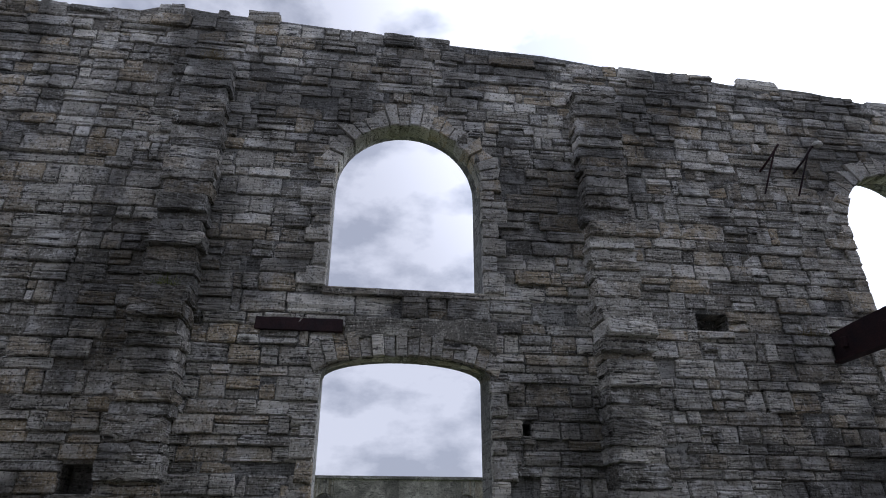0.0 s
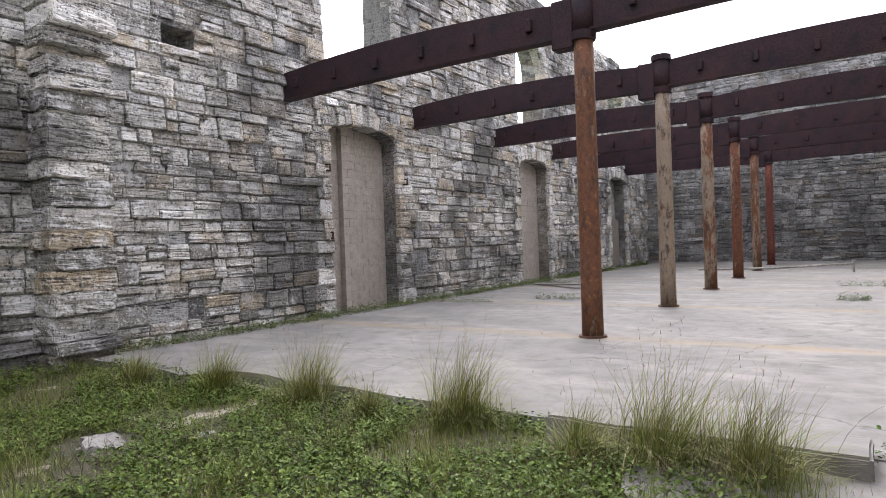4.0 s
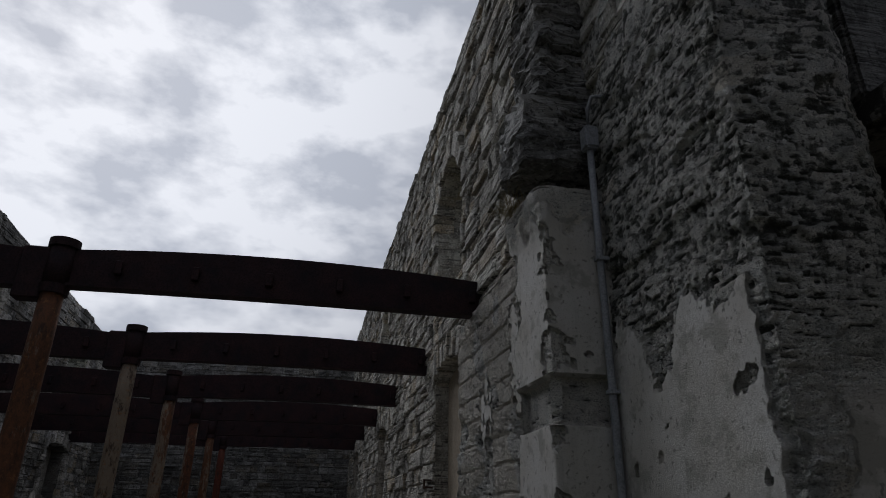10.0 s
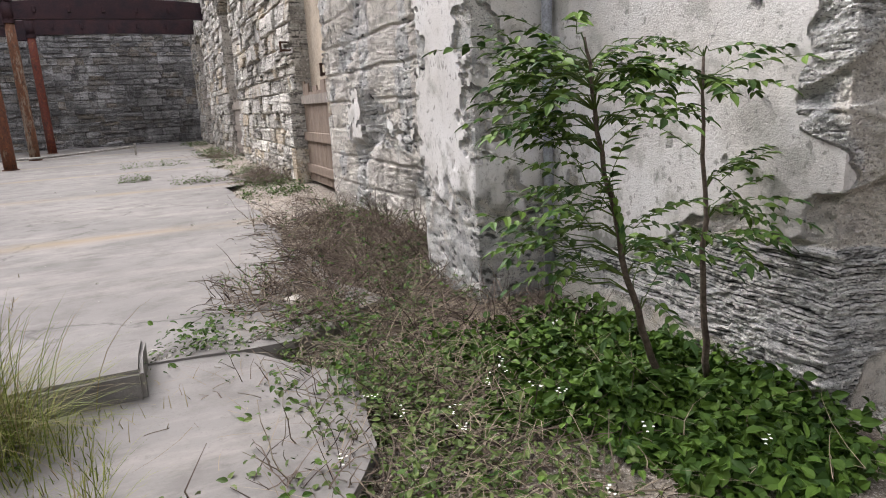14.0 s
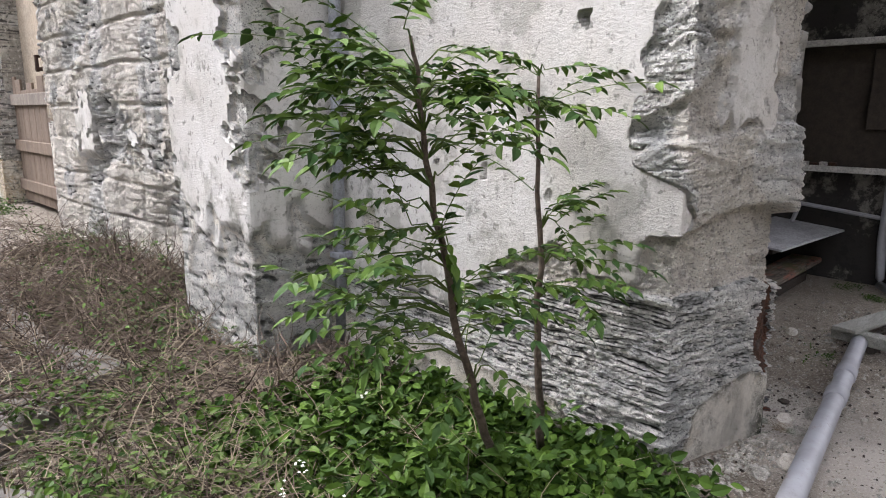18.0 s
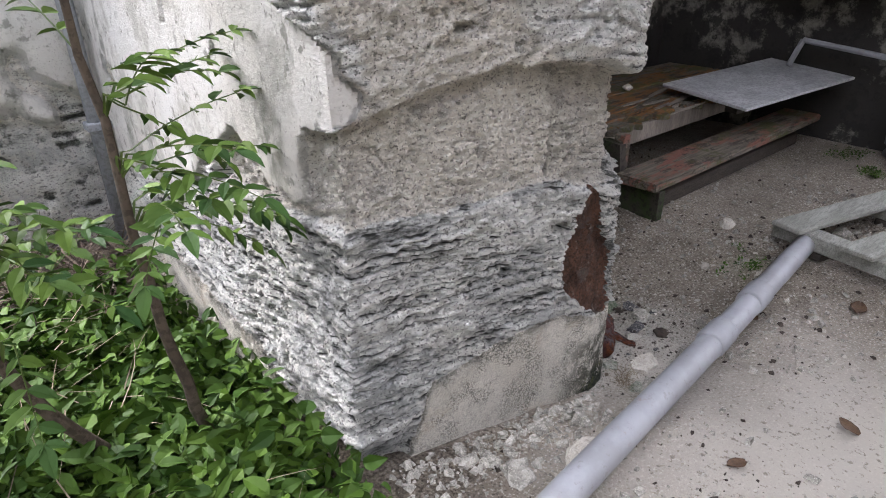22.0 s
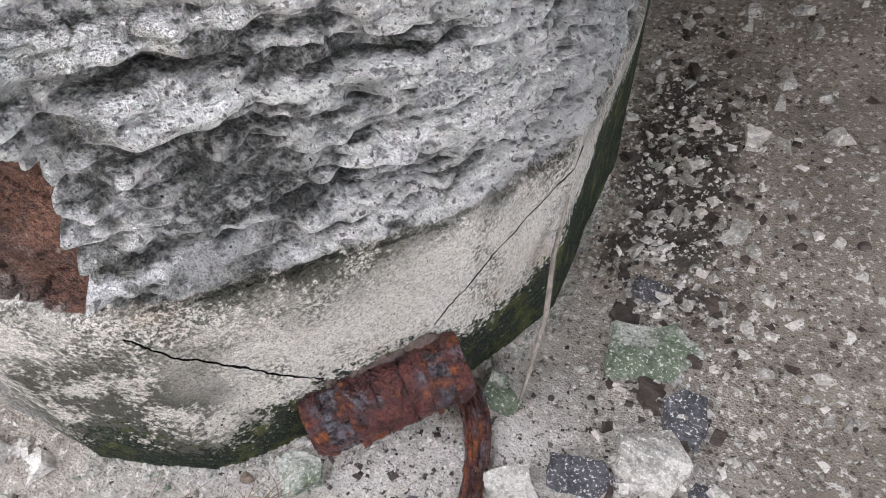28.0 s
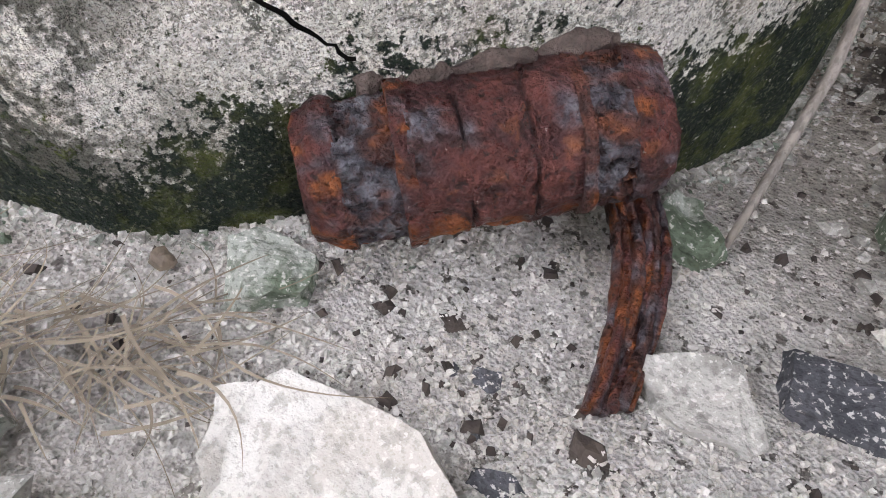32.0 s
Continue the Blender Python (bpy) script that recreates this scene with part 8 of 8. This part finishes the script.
    def rough_ring(base, seed, amount=0.07):
        return lambda l, ang: (base * (1 + lumps(l, ang, seed, amount)), 0.7 * (1 - soft_step(0.0, 0.04, abs(noise.noise((ang * 2.3, l * 60, seed))))))

    def plain_finish(l, ang):
        n = noise.noise((math.cos(ang) * 3, math.sin(ang) * 3, l * 60 + 5))
        return 0.6 * soft_step(0.2, 0.35, -n), 0.75 * soft_step(0.22, 0.36, n)

    turned("collar", 0.014, 0.045, 20, wrinkled(r * 0.86, 4.0), collar_finish, dark, "wrinkled blue-grey collar", 110)
    turned("flange", 0.043, 0.052, 6, rough_ring(r * 1.05, 5.0, 0.09), plain_finish, red, "raised orange rust ring")
    turned("collar", length - 0.036, length - 0.012, 16, wrinkled(r * 0.90, 8.0), collar_finish, dark, "wrinkled blue-grey collar", 110)
    turned("flange", length - 0.040, length - 0.034, 5, rough_ring(r * 1.03, 6.0, 0.08), plain_finish, dark)
    cap_l = lambda l, ang: (r * (0.93 if l > 0.008 else 0.93 - 9 * (0.008 - l)) * (1 + lumps(l, ang, 6.0, 0.10)), 0.7 * (1 - soft_step(0.0, 0.05, abs(noise.noise((ang * 2.1, l * 70, 2))))))
    turned("end_plate", -0.004, 0.016, 14, cap_l, plain_finish, red, "bulging red-brown end plate")
    cap_r = lambda l, ang: (r * (0.97 - 7 * max(0, l - length + 0.006)) * (1 + lumps(l, ang, 9.0, 0.12)), 0.6 * (1 - soft_step(0.0, 0.05, abs(noise.noise((ang * 2.1, l * 70, 9))))))
    turned("end_plate", length - 0.013, length + 0.008, 12, cap_r, plain_finish, red)
    # a crust of grey scale joins the drum's back to the plinth
    pts = [a + u * l - s * 0.020 - t * (r * 0.93 + 0.004 * noise.noise((l * 60, 1, 0))) for l in steps(0.03, length - 0.01, 0.004)]
    bm = tube(pts, [0.0065 + 0.005 * noise.noise((i * 0.45, 3, 0)) for i in range(len(pts))], 12)
    part("rust_crust", roughen(roughen(bm, 0.005, 70, 2), 0.002, 240, 5), simple("grey_rust_crust", (0.15, 0.115, 0.095), (0.06, 0.042, 0.036), 45, 0.9, bump=0.8, fine=160), e, "grey crust of rust and lime")
    # the strap: split leaves of iron curving down and back
    for k in range(6):
        off = (k - 2.5) * 0.0056
        verts, marks, rows = [], [], 46
        for i in range(rows + 1):
            f = i / rows
            p = Vector((7.176 + 0.095 * f - 0.046 * f * f, -6.288 - 0.02 * f - 0.102 * f * f, -0.112 - 0.07 * f + 0.025 * f * f))
            p.z = max(p.z, land(p.x, p.y) + 0.008)
            p += Vector((off * (1 - 0.35 * f), off * 0.5, 0.003 * math.sin(k * 2 + f * 7) + 0.002 * noise.noise((f * 9, k, 4))))
            for j in range(9):
                ang = math.tau * j / 9
                rad = (0.0062 if k not in (0, 5) else 0.0048) * (1 - 0.25 * f) * (1 + 0.35 * noise.noise((f * 16, k * 3, ang)) + 0.2 * noise.noise((f * 50, k * 5, ang * 2)))
                verts.append((p + Vector((math.cos(ang) * rad * 0.75, 0, math.sin(ang) * rad * 1.25)))[:])
                n = noise.noise((f * 8, k * 2.3, ang * 0.6))
                marks.append((0.7 * soft_step(0.1, 0.3, n), 0.8 * soft_step(0.1, 0.35, -n), 0.6 * (1 - soft_step(0.0, 0.06, abs(noise.noise((f * 20, k, ang)))))))
        faces = [(i * 9 + j, i * 9 + (j + 1) % 9, (i + 1) * 9 + (j + 1) % 9, (i + 1) * 9 + j) for i in range(rows) for j in range(9)]
        faces += [tuple(range(9))[::-1], tuple(range(rows * 9, rows * 9 + 9))]
        me = from_lists("strap_leaf", verts, faces, red if k % 2 else dark, True)
        for q, key in enumerate(("scale", "orange", "crack")):
            me.attributes.new(key, "FLOAT", "POINT").data.foreach_set("value", [g[q] for g in marks])
        ob = new("strap_leaf", me)
        ob.parent = e
        ob.matrix_parent_inverse = e.matrix_world.inverted()
    return tagged(e, "rusted iron roller with a split strap against a plinth", "roller")


rusted_roller()


def flake(x, y, size, seed, material, name, words, thick=0.25, turn=0.0, up=0.0):
    """A flat angular piece of stone or bark."""
    rnd = random.Random(seed)
    n = rnd.randrange(5, 8)
    bm = bmesh.new()
    ring = []
    for k in range(n):
        a = turn + math.tau * (k + rnd.uniform(-0.3, 0.3)) / n
        ring.append((x + math.cos(a) * size[0] * rnd.uniform(0.75, 1.15) / 2, y + math.sin(a) * size[1] * rnd.uniform(0.75, 1.15) / 2))
    z, h = land(x, y) - 0.003 + up, min(size) * thick
    top = [bm.verts.new((x + (p - x) * 0.92, y + (q - y) * 0.92, z + h * rnd.uniform(0.7, 1.3))) for p, q in ring]
    low = [bm.verts.new((p, q, z)) for p, q in ring]
    bm.faces.new(top)
    for k in range(n):
        bm.faces.new((top[k], low[k], low[(k + 1) % n], top[(k + 1) % n]))
    bmesh.ops.triangulate(bm, faces=bm.faces[:])
    bmesh.ops.subdivide_edges(bm, edges=bm.edges[:], cuts=3, use_grid_fill=True)
    return tagged(part(name, roughen(roughen(bm, min(size) * 0.12, 2 / min(size), seed), min(size) * 0.05, 8 / min(size), seed), material), words, "stone" if name == "stone" else "litter", "loose pieces")


for x, y, sx, sy, k, mat, name, words in (
    (7.385, -6.155, 0.15, 0.12, 1, GREENROCK, "stone", "greenish flat stone on gravel"), (7.225, -6.27, 0.06, 0.06, 2, GREENROCK, "stone", "greenish flat stone beside a rusted roller"),
    (7.41, -6.31, 0.10, 0.09, 3, ROCK, "stone", "grey flat stone on gravel"), (7.335, -6.345, 0.095, 0.065, 4, SLATE, "slate_chip", "black slate chip on gravel"),
    (7.265, -6.378, 0.075, 0.055, 13, ROCK, "stone", "pale grey flat stone on gravel"), (7.385, -6.05, 0.07, 0.05, 5, SLATE, "slate_chip", "black slate chip on gravel"),
    (7.40, -6.215, 0.035, 0.055, 6, BROWN_CHIP, "bark_chip", "dark brown chip of bark"), (7.13, -6.40, 0.028, 0.018, 7, BROWN_CHIP, "bark_chip", "dark brown chip of bark"),
    (7.165, -6.42, 0.022, 0.018, 8, SLATE, "slate_chip", "small black slate chip"), (7.185, -6.385, 0.012, 0.028, 9, BROWN_CHIP, "bark_chip", "curled dark brown chip of bark"),
    (7.145, -6.425, 0.016, 0.014, 10, SLATE, "slate_chip", "small black slate chip"), (7.125, -6.507, 0.14, 0.095, 11, WHITE_ROCK, "stone", "white angular stone among straw"),
    (7.035, -6.435, 0.065, 0.06, 12, GREENROCK, "stone", "small greenish stone beside a plinth"), (7.51, -5.73, 0.05, 0.065, 14, WHITE_ROCK, "stone", "white angular stone on the earth"),
    (7.43, -5.70, 0.045, 0.038, 15, WHITE_ROCK, "stone", "white angular stone on the earth"), (6.975, -6.575, 0.075, 0.055, 16, GREENROCK, "stone", "grey-green stone at the plinth"),
):
    flake(x, y, (sx, sy), k, mat, name, words, 0.22)
flake(-2.22, -6.42, (0.58, 0.46), 31, CONCRETE, "stone", "flat pale slab of concrete sunk in the turf", 0.16)
flake(-1.52, -5.80, (0.22, 0.20), 32, CONCRETE, "stone", "small flat piece of concrete sunk in the turf", 0.2)
rock("lump", on_ground(-1.50, -5.93, 0.02), (0.075, 0.06, 0.06), simple("dull_yellow_lump", (0.62, 0.52, 0.16), (0.50, 0.40, 0.10), 14, 0.7), 33, "dull yellow lump lying in the grass")
peb = rock("pebble", on_ground(6.985, -6.455, 0.006), (0.014, 0.012, 0.013), simple("brown_pebble", (0.24, 0.19, 0.14), (0.18, 0.14, 0.10), 20, 0.6), 3, "smooth brown pebble at the plinth")
strip_e = empty("root_strip", (7.25, -6.2, -0.1))
pts = [Vector((7.262, -6.12, 0.05)), Vector((7.258, -6.16, -0.01)), Vector((7.262, -6.20, -0.07)), Vector((7.255, -6.25, -0.13)), Vector((7.25, -6.28, -0.165))]
part("strip", tube(pts, [0.0015, 0.003, 0.0035, 0.003, 0.002], 6), WOOD_GREY, strip_e, smooth=True)
tagged(strip_e, "flat grey strip of wood leaning on the plinth", "strip")
def lying_straw(b, rnd, p):
    turn = rnd.gauss(0.45, 1.0)
    b.blade(p + Vector((0, 0, rnd.uniform(0.006, 0.024))), Vector((math.cos(turn), math.sin(turn), rnd.uniform(-0.05, 0.14))), rnd.uniform(0.03, 0.085), rnd.uniform(0.0010, 0.0024),
            (rnd.gauss(0, 1.1), rnd.gauss(0, 1.1), -0.25), 8)


scatter("plinth_straw", "dead straw at the foot of the plinth", lambda rnd: ((6.93 + 0.11 * k + rnd.gauss(0, 0.012), -6.555 + 0.055 * k + rnd.gauss(0, 0.017)) for k in (rnd.random() for _ in range(130))), 90, lying_straw, STRAW, "straw")


def tiny_weed(b, rnd, p):
    for k in range(9):
        b.leaf(p + Vector((rnd.gauss(0, 0.015), rnd.gauss(0, 0.015), 0.03 * rnd.random())), any_way(rnd, 0.1, 1.0), Vector((0, 0, 1)), rnd.uniform(0.010, 0.022), rnd.uniform(0.007, 0.013))


scatter("passage_grass", "little green weeds on the earth", lambda rnd: ((rnd.gauss(a, 0.07), rnd.gauss(b, 0.05)) for a, b, n in ((8.42, -6.48, 16), (7.95, -6.47, 14), (9.6, -6.4, 26), (9.9, -6.2, 20), (7.7, -7.9, 18)) for _ in range(n)), 91, tiny_weed, COVER, "weeds")

# a white pole lying on the slab near the end wall, and planks by the left wall
pole = empty("white_pole", (2, 14, 0.1))
part("pole", tube([(-2.2, 18.2, 0.05), (0.5, 17.9, 0.10), (3.2, 17.0, 0.30)], 0.04, 8), CHALK, pole, smooth=True)
part("end_post", tube([(3.2, 17.0, 0.0), (3.2, 17.0, 0.42)], 0.04, 8), CHALK, pole)
tagged(pole, "long white pole lying across the slab", "pole")
plank = empty("plank", (-4.8, 10, 0))
part("board", box((-1.6, -0.12, 0.0), (1.6, 0.12, 0.05), Matrix.Translation((-4.6, 9.4, 0.05)) @ Euler((0, radians(-3), radians(-35))).to_matrix().to_4x4(), 0.006), WOOD_GREY, plank)
tagged(plank, "weathered plank lying on the slab", "plank")

# iron brackets high on the left wall
for y in (-0.6, 0.2):
    br = empty("wall_bracket", (LEFT + 0.1, y, 8.9))
    part("arm", tube([(LEFT, y - 0.1, 8.95), (LEFT + 0.35, y - 0.05, 9.1), (LEFT + 0.5, y + 0.12, 9.38)], 0.025, 6), RUST_DARK, br)
    part("stay", tube([(LEFT + 0.42, y + 0.05, 9.25), (LEFT + 0.08, y - 0.15, 8.35)], 0.02, 6), RUST_DARK, br)
    tagged(br, "bent iron bracket high on the wall", "bracket", "wall brackets")
lamp_e = empty("floodlight", (LEFT + 0.55, 0.45, 9.4))
part("head", rock_bm((0.22, 0.22, 0.16), 2, 0.1), WHITE_WOOD, lamp_e)
lamp_e.children[0].matrix_world = Matrix.Translation((LEFT + 0.55, 0.42, 9.42))
part("stem", tube([(LEFT + 0.5, 0.32, 9.38), (LEFT + 0.55, 0.42, 9.42)], 0.03, 6), RUST_DARK, lamp_e)
tagged(lamp_e, "small white floodlight on an iron bracket", "floodlight")

# a rusted iron boss beside the fence, the stones under it stained
def stained():
    m = Mat("rust_stained_stone", 0.92)
    vec = m.mapped(world=True)
    run, n2 = m.noise(m.mapped((6, 6, 0.7), world=True), 1.7, 7, 0.7), m.noise(vec, 14, 7, 0.78)
    c = m.mix(m.ramp(run, [(0.46, 0.0), (0.54, 1.0)]), (0.24, 0.22, 0.185), (0.36, 0.215, 0.07))
    c = m.mix(m.ramp(n2, [(0.45, 0.9), (0.50, 0.0)]), c, (0.045, 0.04, 0.034))
    c = m.mix(m.ramp(m.noise(vec, 3.5, 6, 0.7), [(0.54, 0.0), (0.62, 0.7)]), c, (0.22, 0.10, 0.035))
    m.colour(c)
    m.bump(n2, 1.0, 0.03)
    return m.m


STAINED = stained()
nic = empty("rusted_iron_boss", (LEFT + 0.08, -6.45, 1.3))
boss = bmesh.new()
bmesh.ops.create_icosphere(boss, subdivisions=4, radius=1.0)
for v in boss.verts:
    k = 1 + 0.55 * noise.noise(v.co * 1.7) + 0.30 * noise.noise(v.co * 5) + 0.15 * noise.noise(v.co * 13)
    v.co = Vector((LEFT + 0.04 + v.co.x * 0.06 * k, -6.44 + v.co.y * 0.19 * k, 1.32 + v.co.z * 0.24 * k))
part("plate", boss, simple("orange_rust", (0.30, 0.115, 0.035), (0.08, 0.036, 0.024), 14, 0.9, bump=0.9, fine=50), nic, smooth=True)
for y0, y1, z0, z1 in ((-6.72, -6.28, 0.84, 1.12), (-6.70, -6.50, 0.52, 0.83), (-6.49, -6.24, 0.55, 0.83), (-6.73, -6.30, 0.20, 0.53), (-6.66, -6.40, -0.08, 0.19)):
    bm = box((LEFT - 0.1, y0, z0), (LEFT + 0.075, y1, z1), None, 0.02, 2)
    bmesh.ops.subdivide_edges(bm, edges=[d for d in bm.edges if d.calc_length() > 0.1], cuts=4, use_grid_fill=True)
    part("stain_stone", roughen(roughen(bm, 0.02, 5, z0), 0.008, 21, z0), STAINED, nic)
tagged(nic, "rusted orange iron boss over rust-stained stones beside a fence", "iron plate")

# backs of the beam sockets, the dark beam and the plastered panel over the left doorway
for y0, y1, z0, z1 in ((-2.9, -2.1, 5.1, 5.6), (-13.9, -13.25, 2.05, 2.65), (-6.9, -6.6, 6.74, 7.06), (-6.5, -6.2, 3.05, 3.4)):
    tagged(part("socket_back", roughen(box((LEFT - 0.92, y0, z0), (LEFT - 0.42, y1, z1), None, 0.02, 1), 0.02, 5), STONE_DARK), "dark stone back of an empty beam socket", "stone", "beam sockets", "structure")
bm = box((LEFT - 0.2, -11.2, 4.86), (LEFT + 0.085, -9.66, 5.10), None, 0.012, 1)
bmesh.ops.subdivide_edges(bm, edges=[d for d in bm.edges if d.calc_length() > 0.5], cuts=14, use_grid_fill=True)
tagged(part("iron_lintel", roughen(bm, 0.012, 8), RUST_DARK), "dark iron lintel set in the wall", "lintel", kind="structure")


def panel_mesh():
    ys, zs = steps(-9.66, -6.8, 0.06), steps(0.0, 1.0, 1 / 12)
    verts = []
    for f in zs:
        for y in ys:
            low = 4.48 + 0.30 * math.sqrt(max(0, 1 - ((y + 8.54) / 1.62) ** 2)) * 1.0
            high = 5.20 + 0.10 * noise.noise((y * 1.7, 0, 3)) + 0.05 * noise.noise((y * 7, 0, 3))
            z = low + (high - low) * f
            verts.append((LEFT + 0.10 + 0.02 * noise.noise((y * 3, z * 3, 2)) + 0.01 * noise.noise((y * 11, z * 11, 2)) - (0.16 if f in (0.0, 1.0) or y in (ys[0], ys[-1]) else 0), y, z))
    w = len(ys)
    return from_lists("panel", verts, [(j * w + i, j * w + i + 1, (j + 1) * w + i + 1, (j + 1) * w + i) for j in range(12) for i in range(w - 1)], STONE_PALE, True)


tagged(new("wall_plaster_panel", panel_mesh()), "streaked grey plaster over a broad flat arch", "plaster", kind="structure")
for x, y, z, k in ((LEFT + 0.55, -12.7, 5.42, 1), (LEFT + 0.5, -12.6, 10.4, 2), (LEFT + 0.1, -0.55, 5.15, 3), (LEFT - 0.3, -5.2, 11.6, 4), (RIGHT - 0.75, -3.8, 4.62, 5)):
    rnd = random.Random(k)
    g = Bunch()
    for _ in range(150):
        d = any_way(rnd, 0.1, 1.4)
        g.blade(Vector((x + rnd.gauss(0, 0.06), y + rnd.gauss(0, 0.12), z)), d, rnd.uniform(0.12, 0.35), 0.006, (d.x * 0.4, d.y * 0.4, -1.2), 4)
    tagged(g.make("wall_grass_clump", GRASS_DRY if k != 1 else GRASS_GREEN), "clump of dry grass growing from the stones", "grass clump", "wall grass")


def dead_leaf(x, y, size, turn, words):
    """A curled dry leaf lying on the ground."""
    verts, rows = [], 12
    for i in range(rows + 1):
        f = i / rows
        wide = math.sin(math.pi * min(1, f * 0.92 + 0.06)) ** 0.8 * 0.32
        for j in range(7):
            g = (j - 3) / 3
            p = Vector((f - 0.5, g * wide, 0.10 * g * g + 0.16 * (f - 0.4) ** 2 + 0.03 * noise.noise((f * 5, g * 3, size * 90)))) * size
            p.rotate(Euler((0.1, 0, turn)))
            verts.append((x + p.x, y + p.y, land(x, y) + 0.012 + p.z))
    faces = [(i * 7 + j, i * 7 + j + 1, i * 7 + j + 8, i * 7 + j + 7) for i in range(rows) for j in range(6)]
    me = from_lists("dead_leaf", verts, faces, DEAD_LEAF, True)
    ob = new("dead_leaf", me)
    thick = ob.modifiers.new("thick", "SOLIDIFY")
    thick.thickness = 0.0015
    return tagged(ob, words, "leaf", "dead leaves")


DEAD_LEAF = simple("dry_brown_leaf", (0.15, 0.09, 0.05), (0.07, 0.042, 0.028), 30, 0.7, bump=0.4, fine=120)
for x, y, size, turn in ((6.47, -7.05, 0.12, 0.6), (7.62, -6.62, 0.10, 2.0), (7.22, -7.12, 0.07, 1.1), (6.82, -6.98, 0.06, 2.7), (7.95, -6.9, 0.09, 0.2), (8.6, -7.5, 0.12, 1.6)):
    dead_leaf(x, y, size, turn, "curled dry brown leaf on the earth")
for x, y, sx, sy, k in ((7.20, -6.47, 0.040, 0.024, 31), (7.225, -6.435, 0.030, 0.026, 32), (7.245, -6.485, 0.034, 0.020, 33), (7.275, -6.46, 0.022, 0.030, 34), (7.17, -6.455, 0.020, 0.016, 35), (7.36, -6.44, 0.10, 0.07, 36),
                        (7.44, -6.24, 0.06, 0.08, 37), (7.36, -6.10, 0.05, 0.04, 38), (7.46, -6.33, 0.05, 0.03, 39)):
    flake(x, y, (sx, sy), k, SLATE if k % 2 else BROWN_CHIP, "slate_chip" if k % 2 else "bark_chip", "black slate chip on gravel" if k % 2 else "dark brown chip of bark", 0.18, k * 0.7)


# ---- stones of the walls, those nearest to the walk as parts ----
def place_stones(wall, material, seed, near, skip=(), limit=300):
    host = WALLS[wall.name]
    rnd = random.Random(seed)
    meshes = [from_lists("stone", *s, material) for s in STONE_SHAPES]
    rows = wall.stones(seed, skip=skip)
    close = sorted((r for r in rows if near[0] < r[0] < near[1] and r[1] < near[2]), key=lambda r: r[1])[:limit]
    kept = set(close)
    for row in close:
        ob = new("stone", meshes[rnd.randrange(24)])
        ob.parent = host
        ob.matrix_world = stone_matrix(wall, row, rnd.uniform(-0.02, 0.02))
    joined_stones("stonework", wall, [r for r in rows if r not in kept], material, host, seed)
    for n, op in enumerate(wall.openings):
        if op.rise < 0.05 or op.h > 2:
            continue
        for k, (quad, proud) in enumerate(wall.voussoirs(op, seed + n)):
            part("arch_stone", wedge_stone(wall, quad, proud, k + seed), STONE_ARCH if wall is wall_left else material, host)


def jambs(wall, material, seed):
    """Toothed dressed stones up both sides of the openings."""
    rnd = random.Random(seed)
    meshes = [from_lists("jamb_stone", *s, material) for s in STONE_SHAPES]
    for op in wall.openings:
        if op.rise < 0.05 or op.h > 2:
            continue
        for side, edge in ((-1, op.a), (1, op.b)):
            z, k = max(op.z0, -0.1), 0
            while z < op.spring - 0.05:
                h, w = min(rnd.uniform(0.24, 0.52), op.spring - z), rnd.uniform(0.26, 0.36) if k % 2 else rnd.uniform(0.42, 0.66)
                ob = new("jamb_stone", meshes[rnd.randrange(24)])
                ob.parent = WALLS[wall.name]
                ob.matrix_world = stone_matrix(wall, (edge + side * (w / 2 - 0.02), z + h / 2, w, h, rnd.uniform(0.05, 0.10)), rnd.uniform(-0.015, 0.015))
                z, k = z + h, k + 1


jambs(wall_left, STONE_ARCH, 61)
place_stones(wall_left, STONE, 11, (-11, 5, 4.5))
place_stones(wall_right, STONE_PALE, 12, (0.8, 14.0, 4.5), skip=[(-6.5, 0.8, -1, 4.75)])
place_stones(wall_far, STONE_DARK, 13, (-7, 7, 3.0))
